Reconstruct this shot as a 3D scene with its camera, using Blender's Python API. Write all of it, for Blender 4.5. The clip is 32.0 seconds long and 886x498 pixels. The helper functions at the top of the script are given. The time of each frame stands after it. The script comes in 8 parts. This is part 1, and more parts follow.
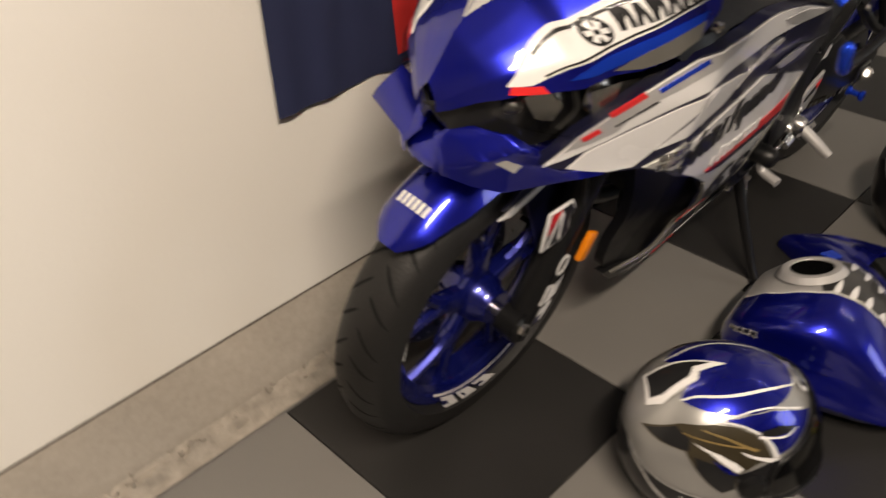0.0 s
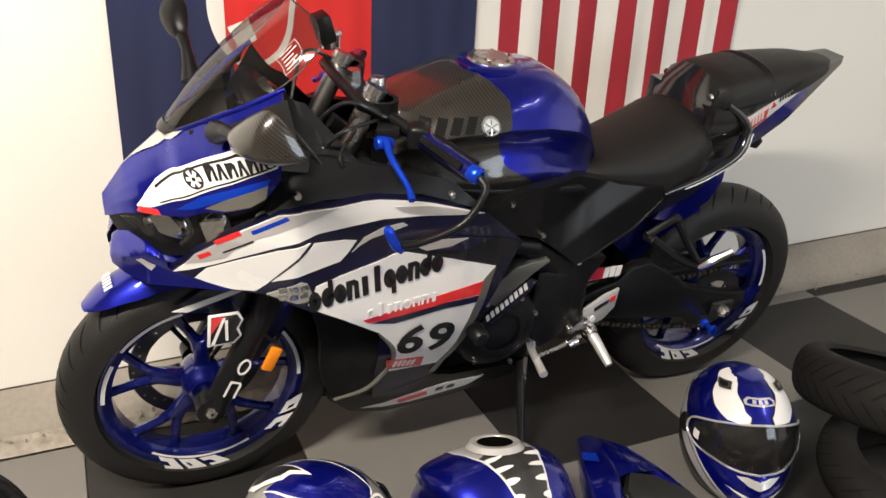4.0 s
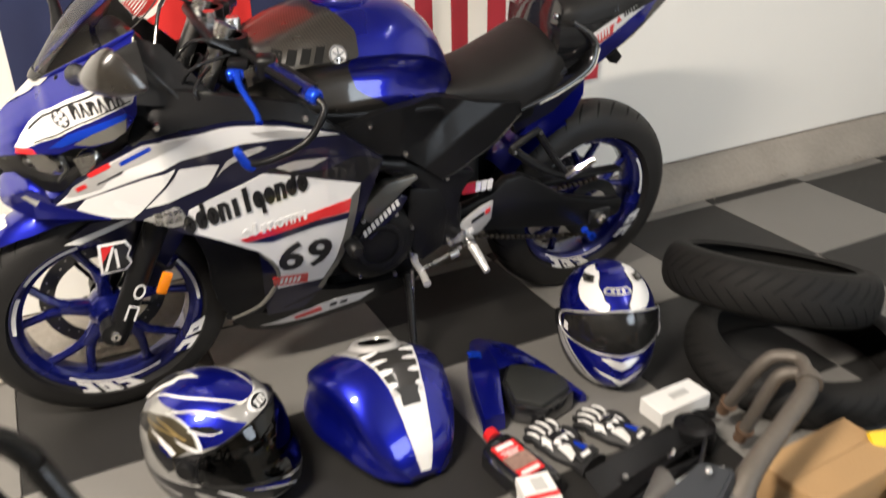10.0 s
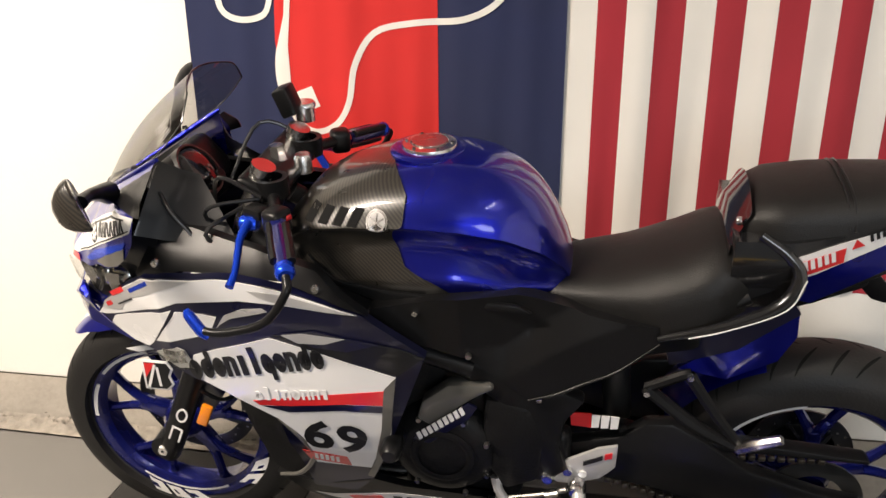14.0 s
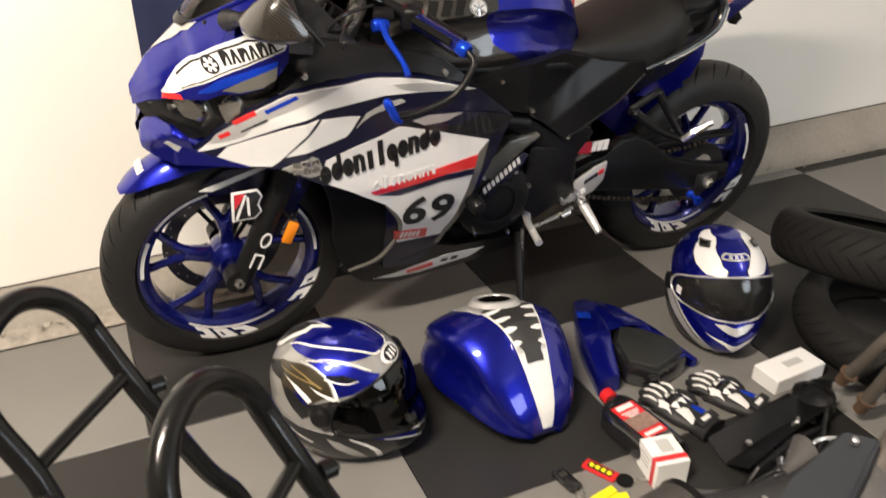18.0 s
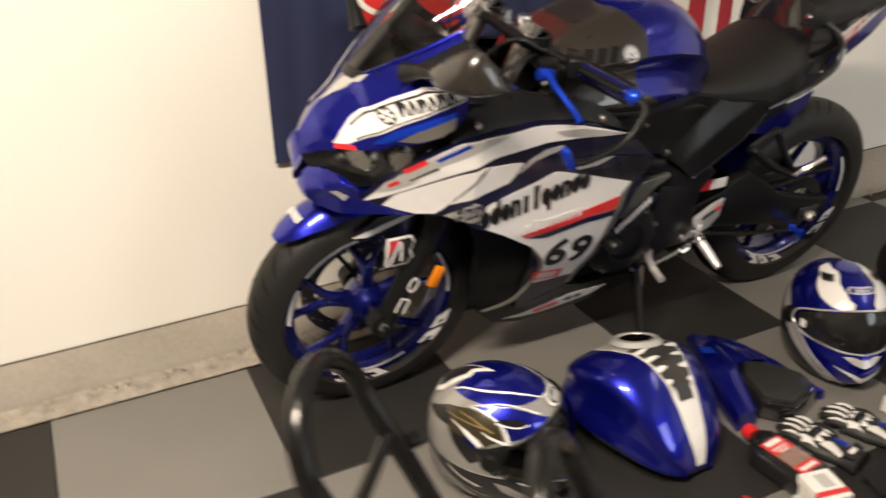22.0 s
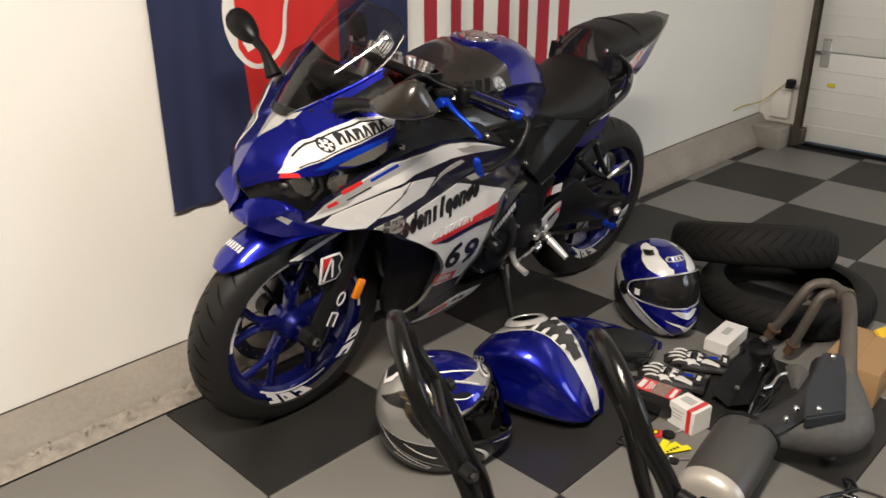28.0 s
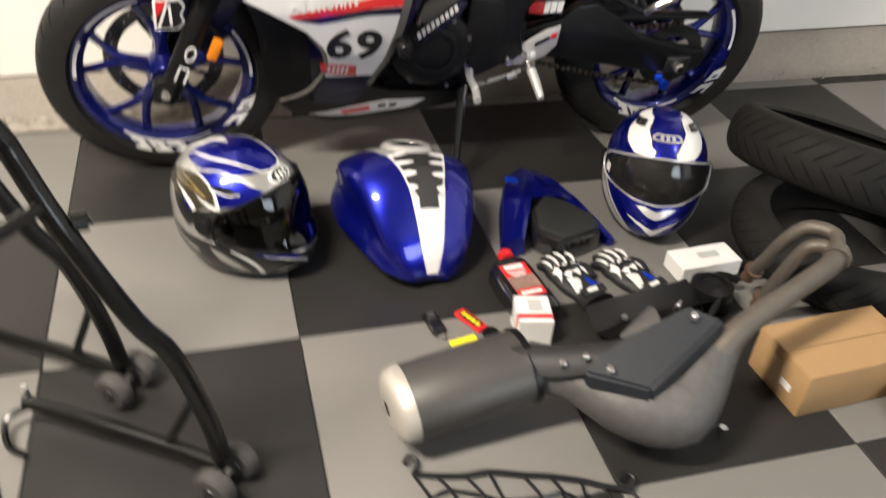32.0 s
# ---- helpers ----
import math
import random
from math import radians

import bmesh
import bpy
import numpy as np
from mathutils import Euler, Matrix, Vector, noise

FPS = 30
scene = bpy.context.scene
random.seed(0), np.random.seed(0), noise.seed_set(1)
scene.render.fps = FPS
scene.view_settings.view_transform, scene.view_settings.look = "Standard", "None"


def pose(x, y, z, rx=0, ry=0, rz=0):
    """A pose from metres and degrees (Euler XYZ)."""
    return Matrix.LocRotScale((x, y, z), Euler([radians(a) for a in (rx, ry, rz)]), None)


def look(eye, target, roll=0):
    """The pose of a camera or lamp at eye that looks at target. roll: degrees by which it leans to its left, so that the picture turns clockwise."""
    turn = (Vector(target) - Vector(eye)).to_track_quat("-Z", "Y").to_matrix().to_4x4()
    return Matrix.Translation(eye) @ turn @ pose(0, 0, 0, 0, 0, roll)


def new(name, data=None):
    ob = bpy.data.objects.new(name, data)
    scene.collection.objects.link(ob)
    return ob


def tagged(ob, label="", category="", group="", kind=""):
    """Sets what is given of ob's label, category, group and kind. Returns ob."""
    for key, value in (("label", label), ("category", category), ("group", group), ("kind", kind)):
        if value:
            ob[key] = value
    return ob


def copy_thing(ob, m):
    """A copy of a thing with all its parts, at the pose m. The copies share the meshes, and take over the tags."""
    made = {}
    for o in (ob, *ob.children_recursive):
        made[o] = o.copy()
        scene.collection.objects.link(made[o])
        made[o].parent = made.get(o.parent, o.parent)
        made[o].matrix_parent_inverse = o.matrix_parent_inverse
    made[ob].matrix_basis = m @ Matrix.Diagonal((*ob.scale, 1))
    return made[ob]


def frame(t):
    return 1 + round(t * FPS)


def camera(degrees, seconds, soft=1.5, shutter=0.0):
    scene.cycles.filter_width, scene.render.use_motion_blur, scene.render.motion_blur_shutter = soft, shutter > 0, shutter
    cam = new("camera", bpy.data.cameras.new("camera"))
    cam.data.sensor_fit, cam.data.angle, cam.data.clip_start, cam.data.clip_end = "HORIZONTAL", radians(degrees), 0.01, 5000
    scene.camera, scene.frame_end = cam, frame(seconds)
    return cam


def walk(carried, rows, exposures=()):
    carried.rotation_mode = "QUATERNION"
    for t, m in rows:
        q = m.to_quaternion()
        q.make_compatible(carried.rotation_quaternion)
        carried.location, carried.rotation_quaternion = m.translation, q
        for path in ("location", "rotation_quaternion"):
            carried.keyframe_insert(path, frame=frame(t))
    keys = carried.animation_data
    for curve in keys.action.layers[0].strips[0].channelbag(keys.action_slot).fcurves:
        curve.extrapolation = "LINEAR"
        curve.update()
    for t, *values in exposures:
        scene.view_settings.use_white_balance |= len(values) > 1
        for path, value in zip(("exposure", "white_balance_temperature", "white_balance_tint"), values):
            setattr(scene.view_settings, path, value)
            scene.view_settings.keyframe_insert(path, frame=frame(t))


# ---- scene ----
cam = camera(56.9, 32.0, shutter=0.8)
METRES, EYE, TILT, LEAN, TURN = 7.76, 1.22, 0.0, 0.0, -45.0
PATH = [
    (0, (-0.02, 0.03, 1.209), (1.116, 1.182, 0.033), -1.6),
    (0.5, (0.035, -0.172, 1.22), (1.131, 1.081, 0.111), 0.8),
    (1, (0.124, -0.385, 1.253), (1.149, 1.016, 0.259), 0.3),
    (1.5, (0.156, -0.56, 1.27), (1.146, 0.913, 0.347), 2.4),
    (2, (0.318, -0.693, 1.283), (1.179, 0.871, 0.381), 1.9),
    (2.5, (0.558, -0.767, 1.271), (1.297, 0.869, 0.39), 1.6),
    (3, (0.629, -0.819, 1.283), (1.401, 0.805, 0.407), 0.3),
    (3.5, (0.61, -0.832, 1.302), (1.407, 0.805, 0.474), 1.7),
    (4, (0.614, -0.836, 1.3), (1.406, 0.824, 0.514), 2.8),
    (4.5, (0.614, -0.839, 1.307), (1.401, 0.831, 0.538), 2.8),
    (6.5, (0.625, -0.876, 1.308), (1.387, 0.822, 0.575), 2.4),
    (7, (0.527, -0.918, 1.318), (1.332, 0.764, 0.594), 2.5),
    (7.5, (0.422, -1.001, 1.321), (1.284, 0.644, 0.579), 2.5),
    (8, (0.355, -1.061, 1.294), (1.264, 0.525, 0.483), 2.1),
    (8.5, (0.352, -1.1, 1.266), (1.277, 0.427, 0.365), 1.0),
    (9, (0.453, -1.142, 1.267), (1.399, 0.343, 0.319), 0.3),
    (9.5, (0.64, -1.167, 1.277), (1.544, 0.367, 0.366), -0.1),
    (10, (0.772, -1.139, 1.286), (1.572, 0.471, 0.41), -1.2),
    (10.5, (0.973, -0.983, 1.32), (1.691, 0.687, 0.485), -0.6),
    (11, (1.161, -0.857, 1.321), (1.639, 0.897, 0.487), -0.5),
    (11.5, (1.408, -0.755, 1.3), (1.539, 1.034, 0.416), -0.9),
    (12, (1.546, -0.679, 1.312), (1.645, 1.1, 0.403), 1.5),
    (12.5, (1.673, -0.687, 1.293), (1.621, 1.095, 0.387), 2.5),
    (13, (1.747, -0.717, 1.314), (1.559, 1.084, 0.465), 0.3),
    (13.5, (1.724, -0.75, 1.346), (1.442, 1.085, 0.603), -1.1),
    (14, (1.729, -0.752, 1.344), (1.384, 1.089, 0.644), -0.4),
    (14.5, (1.654, -0.737, 1.328), (1.398, 1.102, 0.583), 0.6),
    (16.5, (0.737, -0.698, 1.293), (1.596, 0.904, 0.458), 3.0),
    (17, (0.529, -0.835, 1.317), (1.55, 0.648, 0.447), 4.0),
    (17.5, (0.512, -0.939, 1.312), (1.367, 0.623, 0.401), 1.2),
    (18, (0.559, -1.033, 1.283), (1.288, 0.56, 0.318), 0.0),
    (18.5, (0.504, -1.09, 1.288), (1.243, 0.487, 0.305), 0.3),
    (19, (0.455, -1.122, 1.325), (1.282, 0.435, 0.381), 2.8),
    (19.5, (0.44, -1.142, 1.331), (1.327, 0.394, 0.407), 3.8),
    (20, (0.472, -1.131, 1.327), (1.337, 0.414, 0.397), 3.1),
    (20.5, (0.54, -1.096, 1.32), (1.306, 0.497, 0.384), 2.4),
    (21, (0.54, -1.048, 1.316), (1.235, 0.59, 0.404), 0.6),
    (21.5, (0.397, -0.976, 1.321), (1.144, 0.644, 0.418), -0.3),
    (22, (0.21, -0.867, 1.333), (0.994, 0.73, 0.42), -0.4),
    (22.5, (0.044, -0.664, 1.302), (0.847, 0.929, 0.399), -3.3),
    (23, (-0.101, -0.525, 1.327), (0.881, 0.996, 0.478), -4.3),
    (23.5, (-0.345, -0.532, 1.37), (0.915, 0.777, 0.533), -3.9),
    (24, (-0.431, -0.589, 1.381), (0.949, 0.585, 0.535), -1.8),
    (24.5, (-0.371, -0.77, 1.375), (0.985, 0.446, 0.548), -2.0),
    (25, (-0.328, -0.836, 1.369), (0.975, 0.463, 0.584), -3.2),
    (25.5, (-0.316, -0.839, 1.355), (0.957, 0.5, 0.588), -3.1),
    (27.5, (-0.326, -0.876, 1.337), (0.984, 0.432, 0.579), -0.1),
    (28, (-0.317, -0.876, 1.329), (1.007, 0.41, 0.56), 0.1),
    (28.5, (-0.261, -0.89, 1.341), (1.098, 0.357, 0.567), -0.3),
    (29, (-0.126, -0.834, 1.335), (1.277, 0.348, 0.539), 0.0),
    (29.5, (0.037, -0.845, 1.328), (1.375, 0.355, 0.45), -0.9),
    (30, (0.229, -0.997, 1.3), (1.348, 0.364, 0.355), -3.2),
    (30.5, (0.407, -1.074, 1.27), (1.396, 0.34, 0.26), -2.7),
    (31, (0.617, -1.099, 1.254), (1.449, 0.382, 0.198), -0.7),
    (31.5, (0.79, -1.167, 1.23), (1.399, 0.392, 0.135), 0.5),
    (32, (0.935, -1.254, 1.182), (1.427, 0.291, 0.01), 4.5),
]
walk(cam, [(t, look(eye, target, roll)) for t, eye, target, roll in PATH], exposures=[(0, 0.32, 7100, 14), (1.0, 0.6, 7050, 13), (2.0, 0.75, 6900, 12), (4.0, 1.05, 6550, 10), (7.0, 0.98, 6600, 10), (8.5, 0.95, 6550, 10), (10.0, 1.25, 6500, 10), (11.5, 1.45, 6600, 10), (12.5, 1.70, 6650, 10), (13.2, 1.68, 6650, 10), (14.0, 1.12, 6750, 12), (14.5, 1.05, 6750, 12), (16.5, 1.12, 6750, 12), (20.0, 1.08, 6700, 10), (22.0, 0.80, 7100, 12), (23.0, 0.12, 7100, 13), (24.0, 0.58, 6900, 12), (25.0, 0.68, 6500, 9), (28.2, 0.62, 6600, 10), (29.0, 0.85, 6550, 9), (30.0, 1.12, 6500, 10), (32.0, 1.3, 6500, 10)])

# ---- world, lamps ----
world = bpy.data.worlds.new("world")
scene.world = world
world.use_nodes = True
_bg = world.node_tree.nodes["Background"]
_sky = world.node_tree.nodes.new("ShaderNodeTexSky")
_sky.sky_type, _sky.sun_disc = "NISHITA", False
_sky.sun_elevation, _sky.sun_rotation = radians(35), radians(200)
world.node_tree.links.new(_sky.outputs[0], _bg.inputs[0])
_bg.inputs[1].default_value = 0.08


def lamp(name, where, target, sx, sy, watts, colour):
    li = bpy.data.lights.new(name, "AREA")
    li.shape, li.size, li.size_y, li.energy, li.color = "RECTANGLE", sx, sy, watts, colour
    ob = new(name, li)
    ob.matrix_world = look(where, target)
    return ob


# unseen ceiling tube over the work area, door fill, assumed daylight behind the camera
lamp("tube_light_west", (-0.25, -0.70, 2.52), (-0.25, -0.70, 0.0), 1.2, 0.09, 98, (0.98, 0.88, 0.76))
# added fill, tilted east to brighten the garage door
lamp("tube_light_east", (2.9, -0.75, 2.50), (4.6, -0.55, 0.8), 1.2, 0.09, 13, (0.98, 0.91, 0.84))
# added cool fill before the closed south wall; no doorway stands there
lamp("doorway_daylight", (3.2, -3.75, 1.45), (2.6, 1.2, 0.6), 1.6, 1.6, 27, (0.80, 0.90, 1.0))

# ---- materials ----
def material(name, base, rough=0.5, metal=0.0, coat=0.0, vary=0.12, scale=6.0, bump=0.05, bump_scale=60.0, fine=0.0, rand=0.0, spec=0.5):
    """A painted, moulded or mineral surface: two scales of colour change, uneven gloss and fine relief."""
    m = bpy.data.materials.new(name)
    m.use_nodes = True
    nt = m.node_tree
    b = nt.nodes["Principled BSDF"]
    tc = nt.nodes.new("ShaderNodeTexCoord")
    n1 = nt.nodes.new("ShaderNodeTexNoise")
    n1.inputs["Scale"].default_value, n1.inputs["Detail"].default_value = scale, 5.0
    n2 = nt.nodes.new("ShaderNodeTexNoise")
    n2.inputs["Scale"].default_value, n2.inputs["Detail"].default_value = bump_scale, 3.0
    nt.links.new(tc.outputs["Object"], n1.inputs["Vector"])
    nt.links.new(tc.outputs["Object"], n2.inputs["Vector"])
    ramp = nt.nodes.new("ShaderNodeMix")
    ramp.data_type = "RGBA"
    lo = [max(0.0, c * (1 - vary)) for c in base]
    hi = [min(1.0, c * (1 + vary)) for c in base]
    ramp.inputs["A"].default_value, ramp.inputs["B"].default_value = (*lo, 1), (*hi, 1)
    mul = nt.nodes.new("ShaderNodeMath")
    mul.operation = "MULTIPLY_ADD"
    nt.links.new(n2.outputs["Fac"], mul.inputs[0])
    mul.inputs[1].default_value = fine
    nt.links.new(n1.outputs["Fac"], mul.inputs[2])
    last = mul.outputs[0]
    if rand:
        info = nt.nodes.new("ShaderNodeObjectInfo")
        add = nt.nodes.new("ShaderNodeMath")
        add.operation = "MULTIPLY_ADD"
        nt.links.new(info.outputs["Random"], add.inputs[0])
        add.inputs[1].default_value = rand
        nt.links.new(last, add.inputs[2])
        last = add.outputs[0]
    nt.links.new(last, ramp.inputs["Factor"])
    nt.links.new(ramp.outputs["Result"], b.inputs["Base Color"])
    rr = nt.nodes.new("ShaderNodeMapRange")
    rr.inputs["To Min"].default_value, rr.inputs["To Max"].default_value = max(0.02, rough - 0.08), min(1.0, rough + 0.08)
    nt.links.new(n1.outputs["Fac"], rr.inputs["Value"])
    nt.links.new(rr.outputs["Result"], b.inputs["Roughness"])
    b.inputs["Metallic"].default_value = metal
    b.inputs["Specular IOR Level"].default_value = spec
    b.inputs["Coat Weight"].default_value, b.inputs["Coat Roughness"].default_value = coat, 0.04
    if bump:
        bp = nt.nodes.new("ShaderNodeBump")
        bp.inputs["Strength"].default_value, bp.inputs["Distance"].default_value = bump, 0.004
        nt.links.new(n2.outputs["Fac"], bp.inputs["Height"])
        nt.links.new(bp.outputs["Normal"], b.inputs["Normal"])
    return m


def glass_material(name, tint, rough=0.02, clear=1.5):
    """Tinted clear plastic: seen through, with a glossy skin."""
    m = bpy.data.materials.new(name)
    m.use_nodes = True
    nt = m.node_tree
    out, b = nt.nodes["Material Output"], nt.nodes["Principled BSDF"]
    nt.nodes.remove(b)
    b = nt.nodes.new("ShaderNodeBsdfGlossy")
    b.inputs["Roughness"].default_value = rough
    edge = nt.nodes.new("ShaderNodeLayerWeight")
    edge.inputs["Blend"].default_value = 0.5
    steep = nt.nodes.new("ShaderNodeMath")
    steep.operation = "POWER"
    nt.links.new(edge.outputs["Facing"], steep.inputs[0])
    steep.inputs[1].default_value = 4.0
    film = nt.nodes.new("ShaderNodeMath")
    film.operation = "MULTIPLY_ADD"
    nt.links.new(steep.outputs[0], film.inputs[0])
    film.inputs[1].default_value, film.inputs[2].default_value = 0.5, (clear - 1) ** 2 / (clear + 1) ** 2
    t = nt.nodes.new("ShaderNodeBsdfTransparent")
    t.inputs["Color"].default_value = (*tint, 1)
    mix = nt.nodes.new("ShaderNodeMixShader")
    nt.links.new(film.outputs[0], mix.inputs[0])
    nt.links.new(t.outputs[0], mix.inputs[1])
    nt.links.new(b.outputs[0], mix.inputs[2])
    nt.links.new(mix.outputs[0], out.inputs[0])
    return m


def carbon_material(name):
    """Woven carbon fibre under clear coat: twill of dark and paler threads."""
    m = material(name, (0.035, 0.034, 0.032), 0.3, 0.0, 0.8, 0.3, 30.0, 0.0)
    nt = m.node_tree
    b = nt.nodes["Principled BSDF"]
    tc = nt.nodes.new("ShaderNodeTexCoord")
    mp = nt.nodes.new("ShaderNodeMapping")
    mp.inputs["Rotation"].default_value = (0.3, 0.9, 0.5)
    wv = nt.nodes.new("ShaderNodeTexWave")
    wv.inputs["Scale"].default_value = 62.0
    wv.inputs["Distortion"].default_value = 0.6
    nt.links.new(tc.outputs["Object"], mp.inputs[0])
    nt.links.new(mp.outputs[0], wv.inputs["Vector"])
    mix = nt.nodes.new("ShaderNodeMix")
    mix.data_type = "RGBA"
    mix.inputs["A"].default_value, mix.inputs["B"].default_value = (0.004, 0.004, 0.004, 1), (0.036, 0.031, 0.025, 1)
    nt.links.new(wv.outputs["Fac"], mix.inputs["Factor"])
    nt.links.new(mix.outputs["Result"], b.inputs["Base Color"])
    return m


M = {
    "blue": material("blue_paint", (0.005, 0.010, 0.31), 0.28, 0.80, 1.0, 0.15, 3.0, 0.015, 300),
    "blue_rim": material("blue_rim_paint", (0.005, 0.009, 0.13), 0.26, 0.6, 1.0, 0.15, 6.0, 0.02, 200),
    "blue_anodised": material("blue_anodised", (0.01, 0.07, 0.75), 0.25, 0.7, 0.2, 0.1, 10, 0.0),
    "navy": material("navy_vinyl", (0.0035, 0.004, 0.022), 0.3, 0.0, 0.45, 0.15, 5.0, 0.01, 200),
    "white": material("white_paint", (0.74, 0.73, 0.72), 0.25, 0.0, 0.8, 0.04, 5.0, 0.01, 200),
    "silver": material("silver_paint", (0.56, 0.55, 0.54), 0.3, 0.4, 0.7, 0.08, 5.0, 0.02, 400),
    "olive": material("bare_grey_film", (0.115, 0.11, 0.098), 0.34, 0.15, 0.5, 0.1, 5.0, 0.01, 200),
    "red": material("red_vinyl", (0.62, 0.02, 0.022), 0.3, 0.0, 0.7, 0.08, 6.0, 0.01, 200),
    "ink": material("black_vinyl", (0.012, 0.012, 0.013), 0.35, 0.0, 0.4, 0.2, 6.0, 0.0, spec=0.2),
    "gloss_black": material("gloss_black_plastic", (0.010, 0.010, 0.011), 0.14, 0.0, 0.8, 0.2, 4.0, 0.01, 120),
    "satin_black": material("satin_black_plastic", (0.0065, 0.0065, 0.007), 0.34, 0.0, 0.0, 0.25, 6.0, 0.10, 500, spec=0.24),
    "engine": material("engine_black_casting", (0.0075, 0.0075, 0.008), 0.42, 0.1, 0.0, 0.3, 12.0, 0.2, 160, spec=0.2),
    "seat": material("black_seat_vinyl", (0.008, 0.0074, 0.0070), 0.45, 0.0, 0.0, 0.2, 8.0, 0.25, 420, spec=0.35),
    "rubber": material("tyre_rubber", (0.0095, 0.009, 0.0087), 0.55, 0.0, 0.0, 0.3, 9.0, 0.2, 200, 0.2, spec=0.4),
    "old_rubber": material("worn_tyre_rubber", (0.0105, 0.0100, 0.0095), 0.68, 0.0, 0.0, 0.35, 7.0, 0.2, 160, 0.3, spec=0.2),
    "groove": material("tread_groove", (0.006, 0.006, 0.006), 0.9, 0.0, 0.0, 0.1, 9.0, 0.0, spec=0.2),
    "steel": material("brushed_steel", (0.55, 0.54, 0.52), 0.28, 1.0, 0.0, 0.12, 20.0, 0.05, 300),
    "alloy": material("polished_alloy", (0.72, 0.71, 0.70), 0.24, 1.0, 0.0, 0.08, 15.0, 0.04, 200),
    "dark_steel": material("dark_steel", (0.10, 0.10, 0.10), 0.35, 0.9, 0.0, 0.3, 15.0, 0.08, 200),
    "chain": material("oiled_chain", (0.12, 0.10, 0.075), 0.45, 0.8, 0.0, 0.4, 40.0, 0.1, 300),
    "orange": material("amber_reflector", (0.75, 0.22, 0.01), 0.25, 0.0, 0.6, 0.1, 30.0, 0.1, 400),
    "carbon": carbon_material("carbon_fibre"),
    "screen": glass_material("smoked_screen", (0.60, 0.59, 0.57), 0.04, 1.9),
    "print_white": material("white_label_print", (0.42, 0.41, 0.39), 0.5),
    "lens": glass_material("clear_lens", (0.86, 0.86, 0.84), 0.02, 1.6),
    "visor": glass_material("smoked_visor", (0.06, 0.06, 0.065), 0.03, 1.6),
    "visor_clear": glass_material("tinted_visor", (0.42, 0.42, 0.43), 0.03, 1.6),
}


# ---- shape tools ----
def interp(v, tab):
    return float(np.interp(v, [a for a, _ in tab], [b for _, b in tab]))


def smooth_line(pts, n=6):
    """A Catmull-Rom line through the points."""
    p = [Vector(q) for q in pts]
    if len(p) < 3:
        return p
    e = [p[0] * 2 - p[1], *p, p[-1] * 2 - p[-2]]
    out = []
    for i in range(1, len(e) - 2):
        a, b, c, d = e[i - 1], e[i], e[i + 1], e[i + 2]
        for k in range(n):
            t = k / n
            out.append(0.5 * (2 * b + (c - a) * t + (2 * a - 5 * b + 4 * c - d) * t * t + (3 * b - a - 3 * c + d) * t ** 3))
    out.append(p[-1])
    return out


def skin(rows, closed=False, caps=True):
    """A surface through rows of points; closed: every row is a ring."""
    bm = bmesh.new()
    vs = [[bm.verts.new(q) for q in r] for r in rows]
    n = len(rows[0])
    for a, b in zip(vs, vs[1:]):
        for i in range(n if closed else n - 1):
            j = (i + 1) % n
            try:
                bm.faces.new((a[i], a[j], b[j], b[i]))
            except ValueError:
                pass
    if closed and caps:
        for r in (vs[0], vs[-1]):
            try:
                bm.faces.new(r)
            except ValueError:
                pass
    bmesh.ops.remove_doubles(bm, verts=bm.verts, dist=1e-5)
    bmesh.ops.recalc_face_normals(bm, faces=bm.faces)
    return bm


def tube(pts, r, n=10, smooth=5):
    """A round bar along a line; r: one radius or one for each given point."""
    line = smooth_line(pts, smooth) if smooth else [Vector(q) for q in pts]
    rs = [r] * len(line) if not isinstance(r, (list, tuple)) else [float(v) for v in np.interp(np.linspace(0, len(pts) - 1, len(line)), range(len(pts)), r)]
    rows = []
    t0 = (line[1] - line[0]).normalized()
    u = t0.orthogonal().normalized()
    for i, q in enumerate(line):
        t = (line[min(i + 1, len(line) - 1)] - line[max(i - 1, 0)]).normalized()
        u = (u - t * u.dot(t)).normalized()
        w = t.cross(u)
        rows.append([q + (u * math.cos(k * math.tau / n) + w * math.sin(k * math.tau / n)) * rs[i] for k in range(n)])
    return skin(rows, True)


def lathe(profile, n=48, centre=(0, 0, 0), axis="y"):
    """Turned shape: profile of (radius, along)."""
    cx, cy, cz = centre
    rows = []
    for r, a in profile:
        row = []
        for k in range(n):
            c, s = math.cos(k * math.tau / n) * r, math.sin(k * math.tau / n) * r
            row.append((cx + c, cy + a, cz + s) if axis == "y" else (cx + c, cy + s, cz + a) if axis == "z" else (cx + a, cy + c, cz + s))
        rows.append(row)
    return skin(rows, True, caps=False)


def box(c, s, bevel=0.0, segments=2, turn=None):
    bm = bmesh.new()
    bmesh.ops.create_cube(bm, size=1.0)
    bmesh.ops.scale(bm, vec=s, verts=bm.verts)
    if bevel:
        bmesh.ops.bevel(bm, geom=list(bm.edges), offset=bevel, segments=segments, profile=0.5, affect="EDGES")
    m = Matrix.Translation(c)
    if turn:
        m = m @ pose(0, 0, 0, *turn)
    bmesh.ops.transform(bm, matrix=m, verts=bm.verts)
    return bm


def join(*bms):
    """One mesh out of several."""
    out = bmesh.new()
    for b in bms:
        me = bpy.data.meshes.new("tmp")
        b.to_mesh(me)
        out.from_mesh(me)
        bpy.data.meshes.remove(me)
        b.free()
    return out


def moved(bm, m):
    bmesh.ops.transform(bm, matrix=m, verts=bm.verts)
    return bm


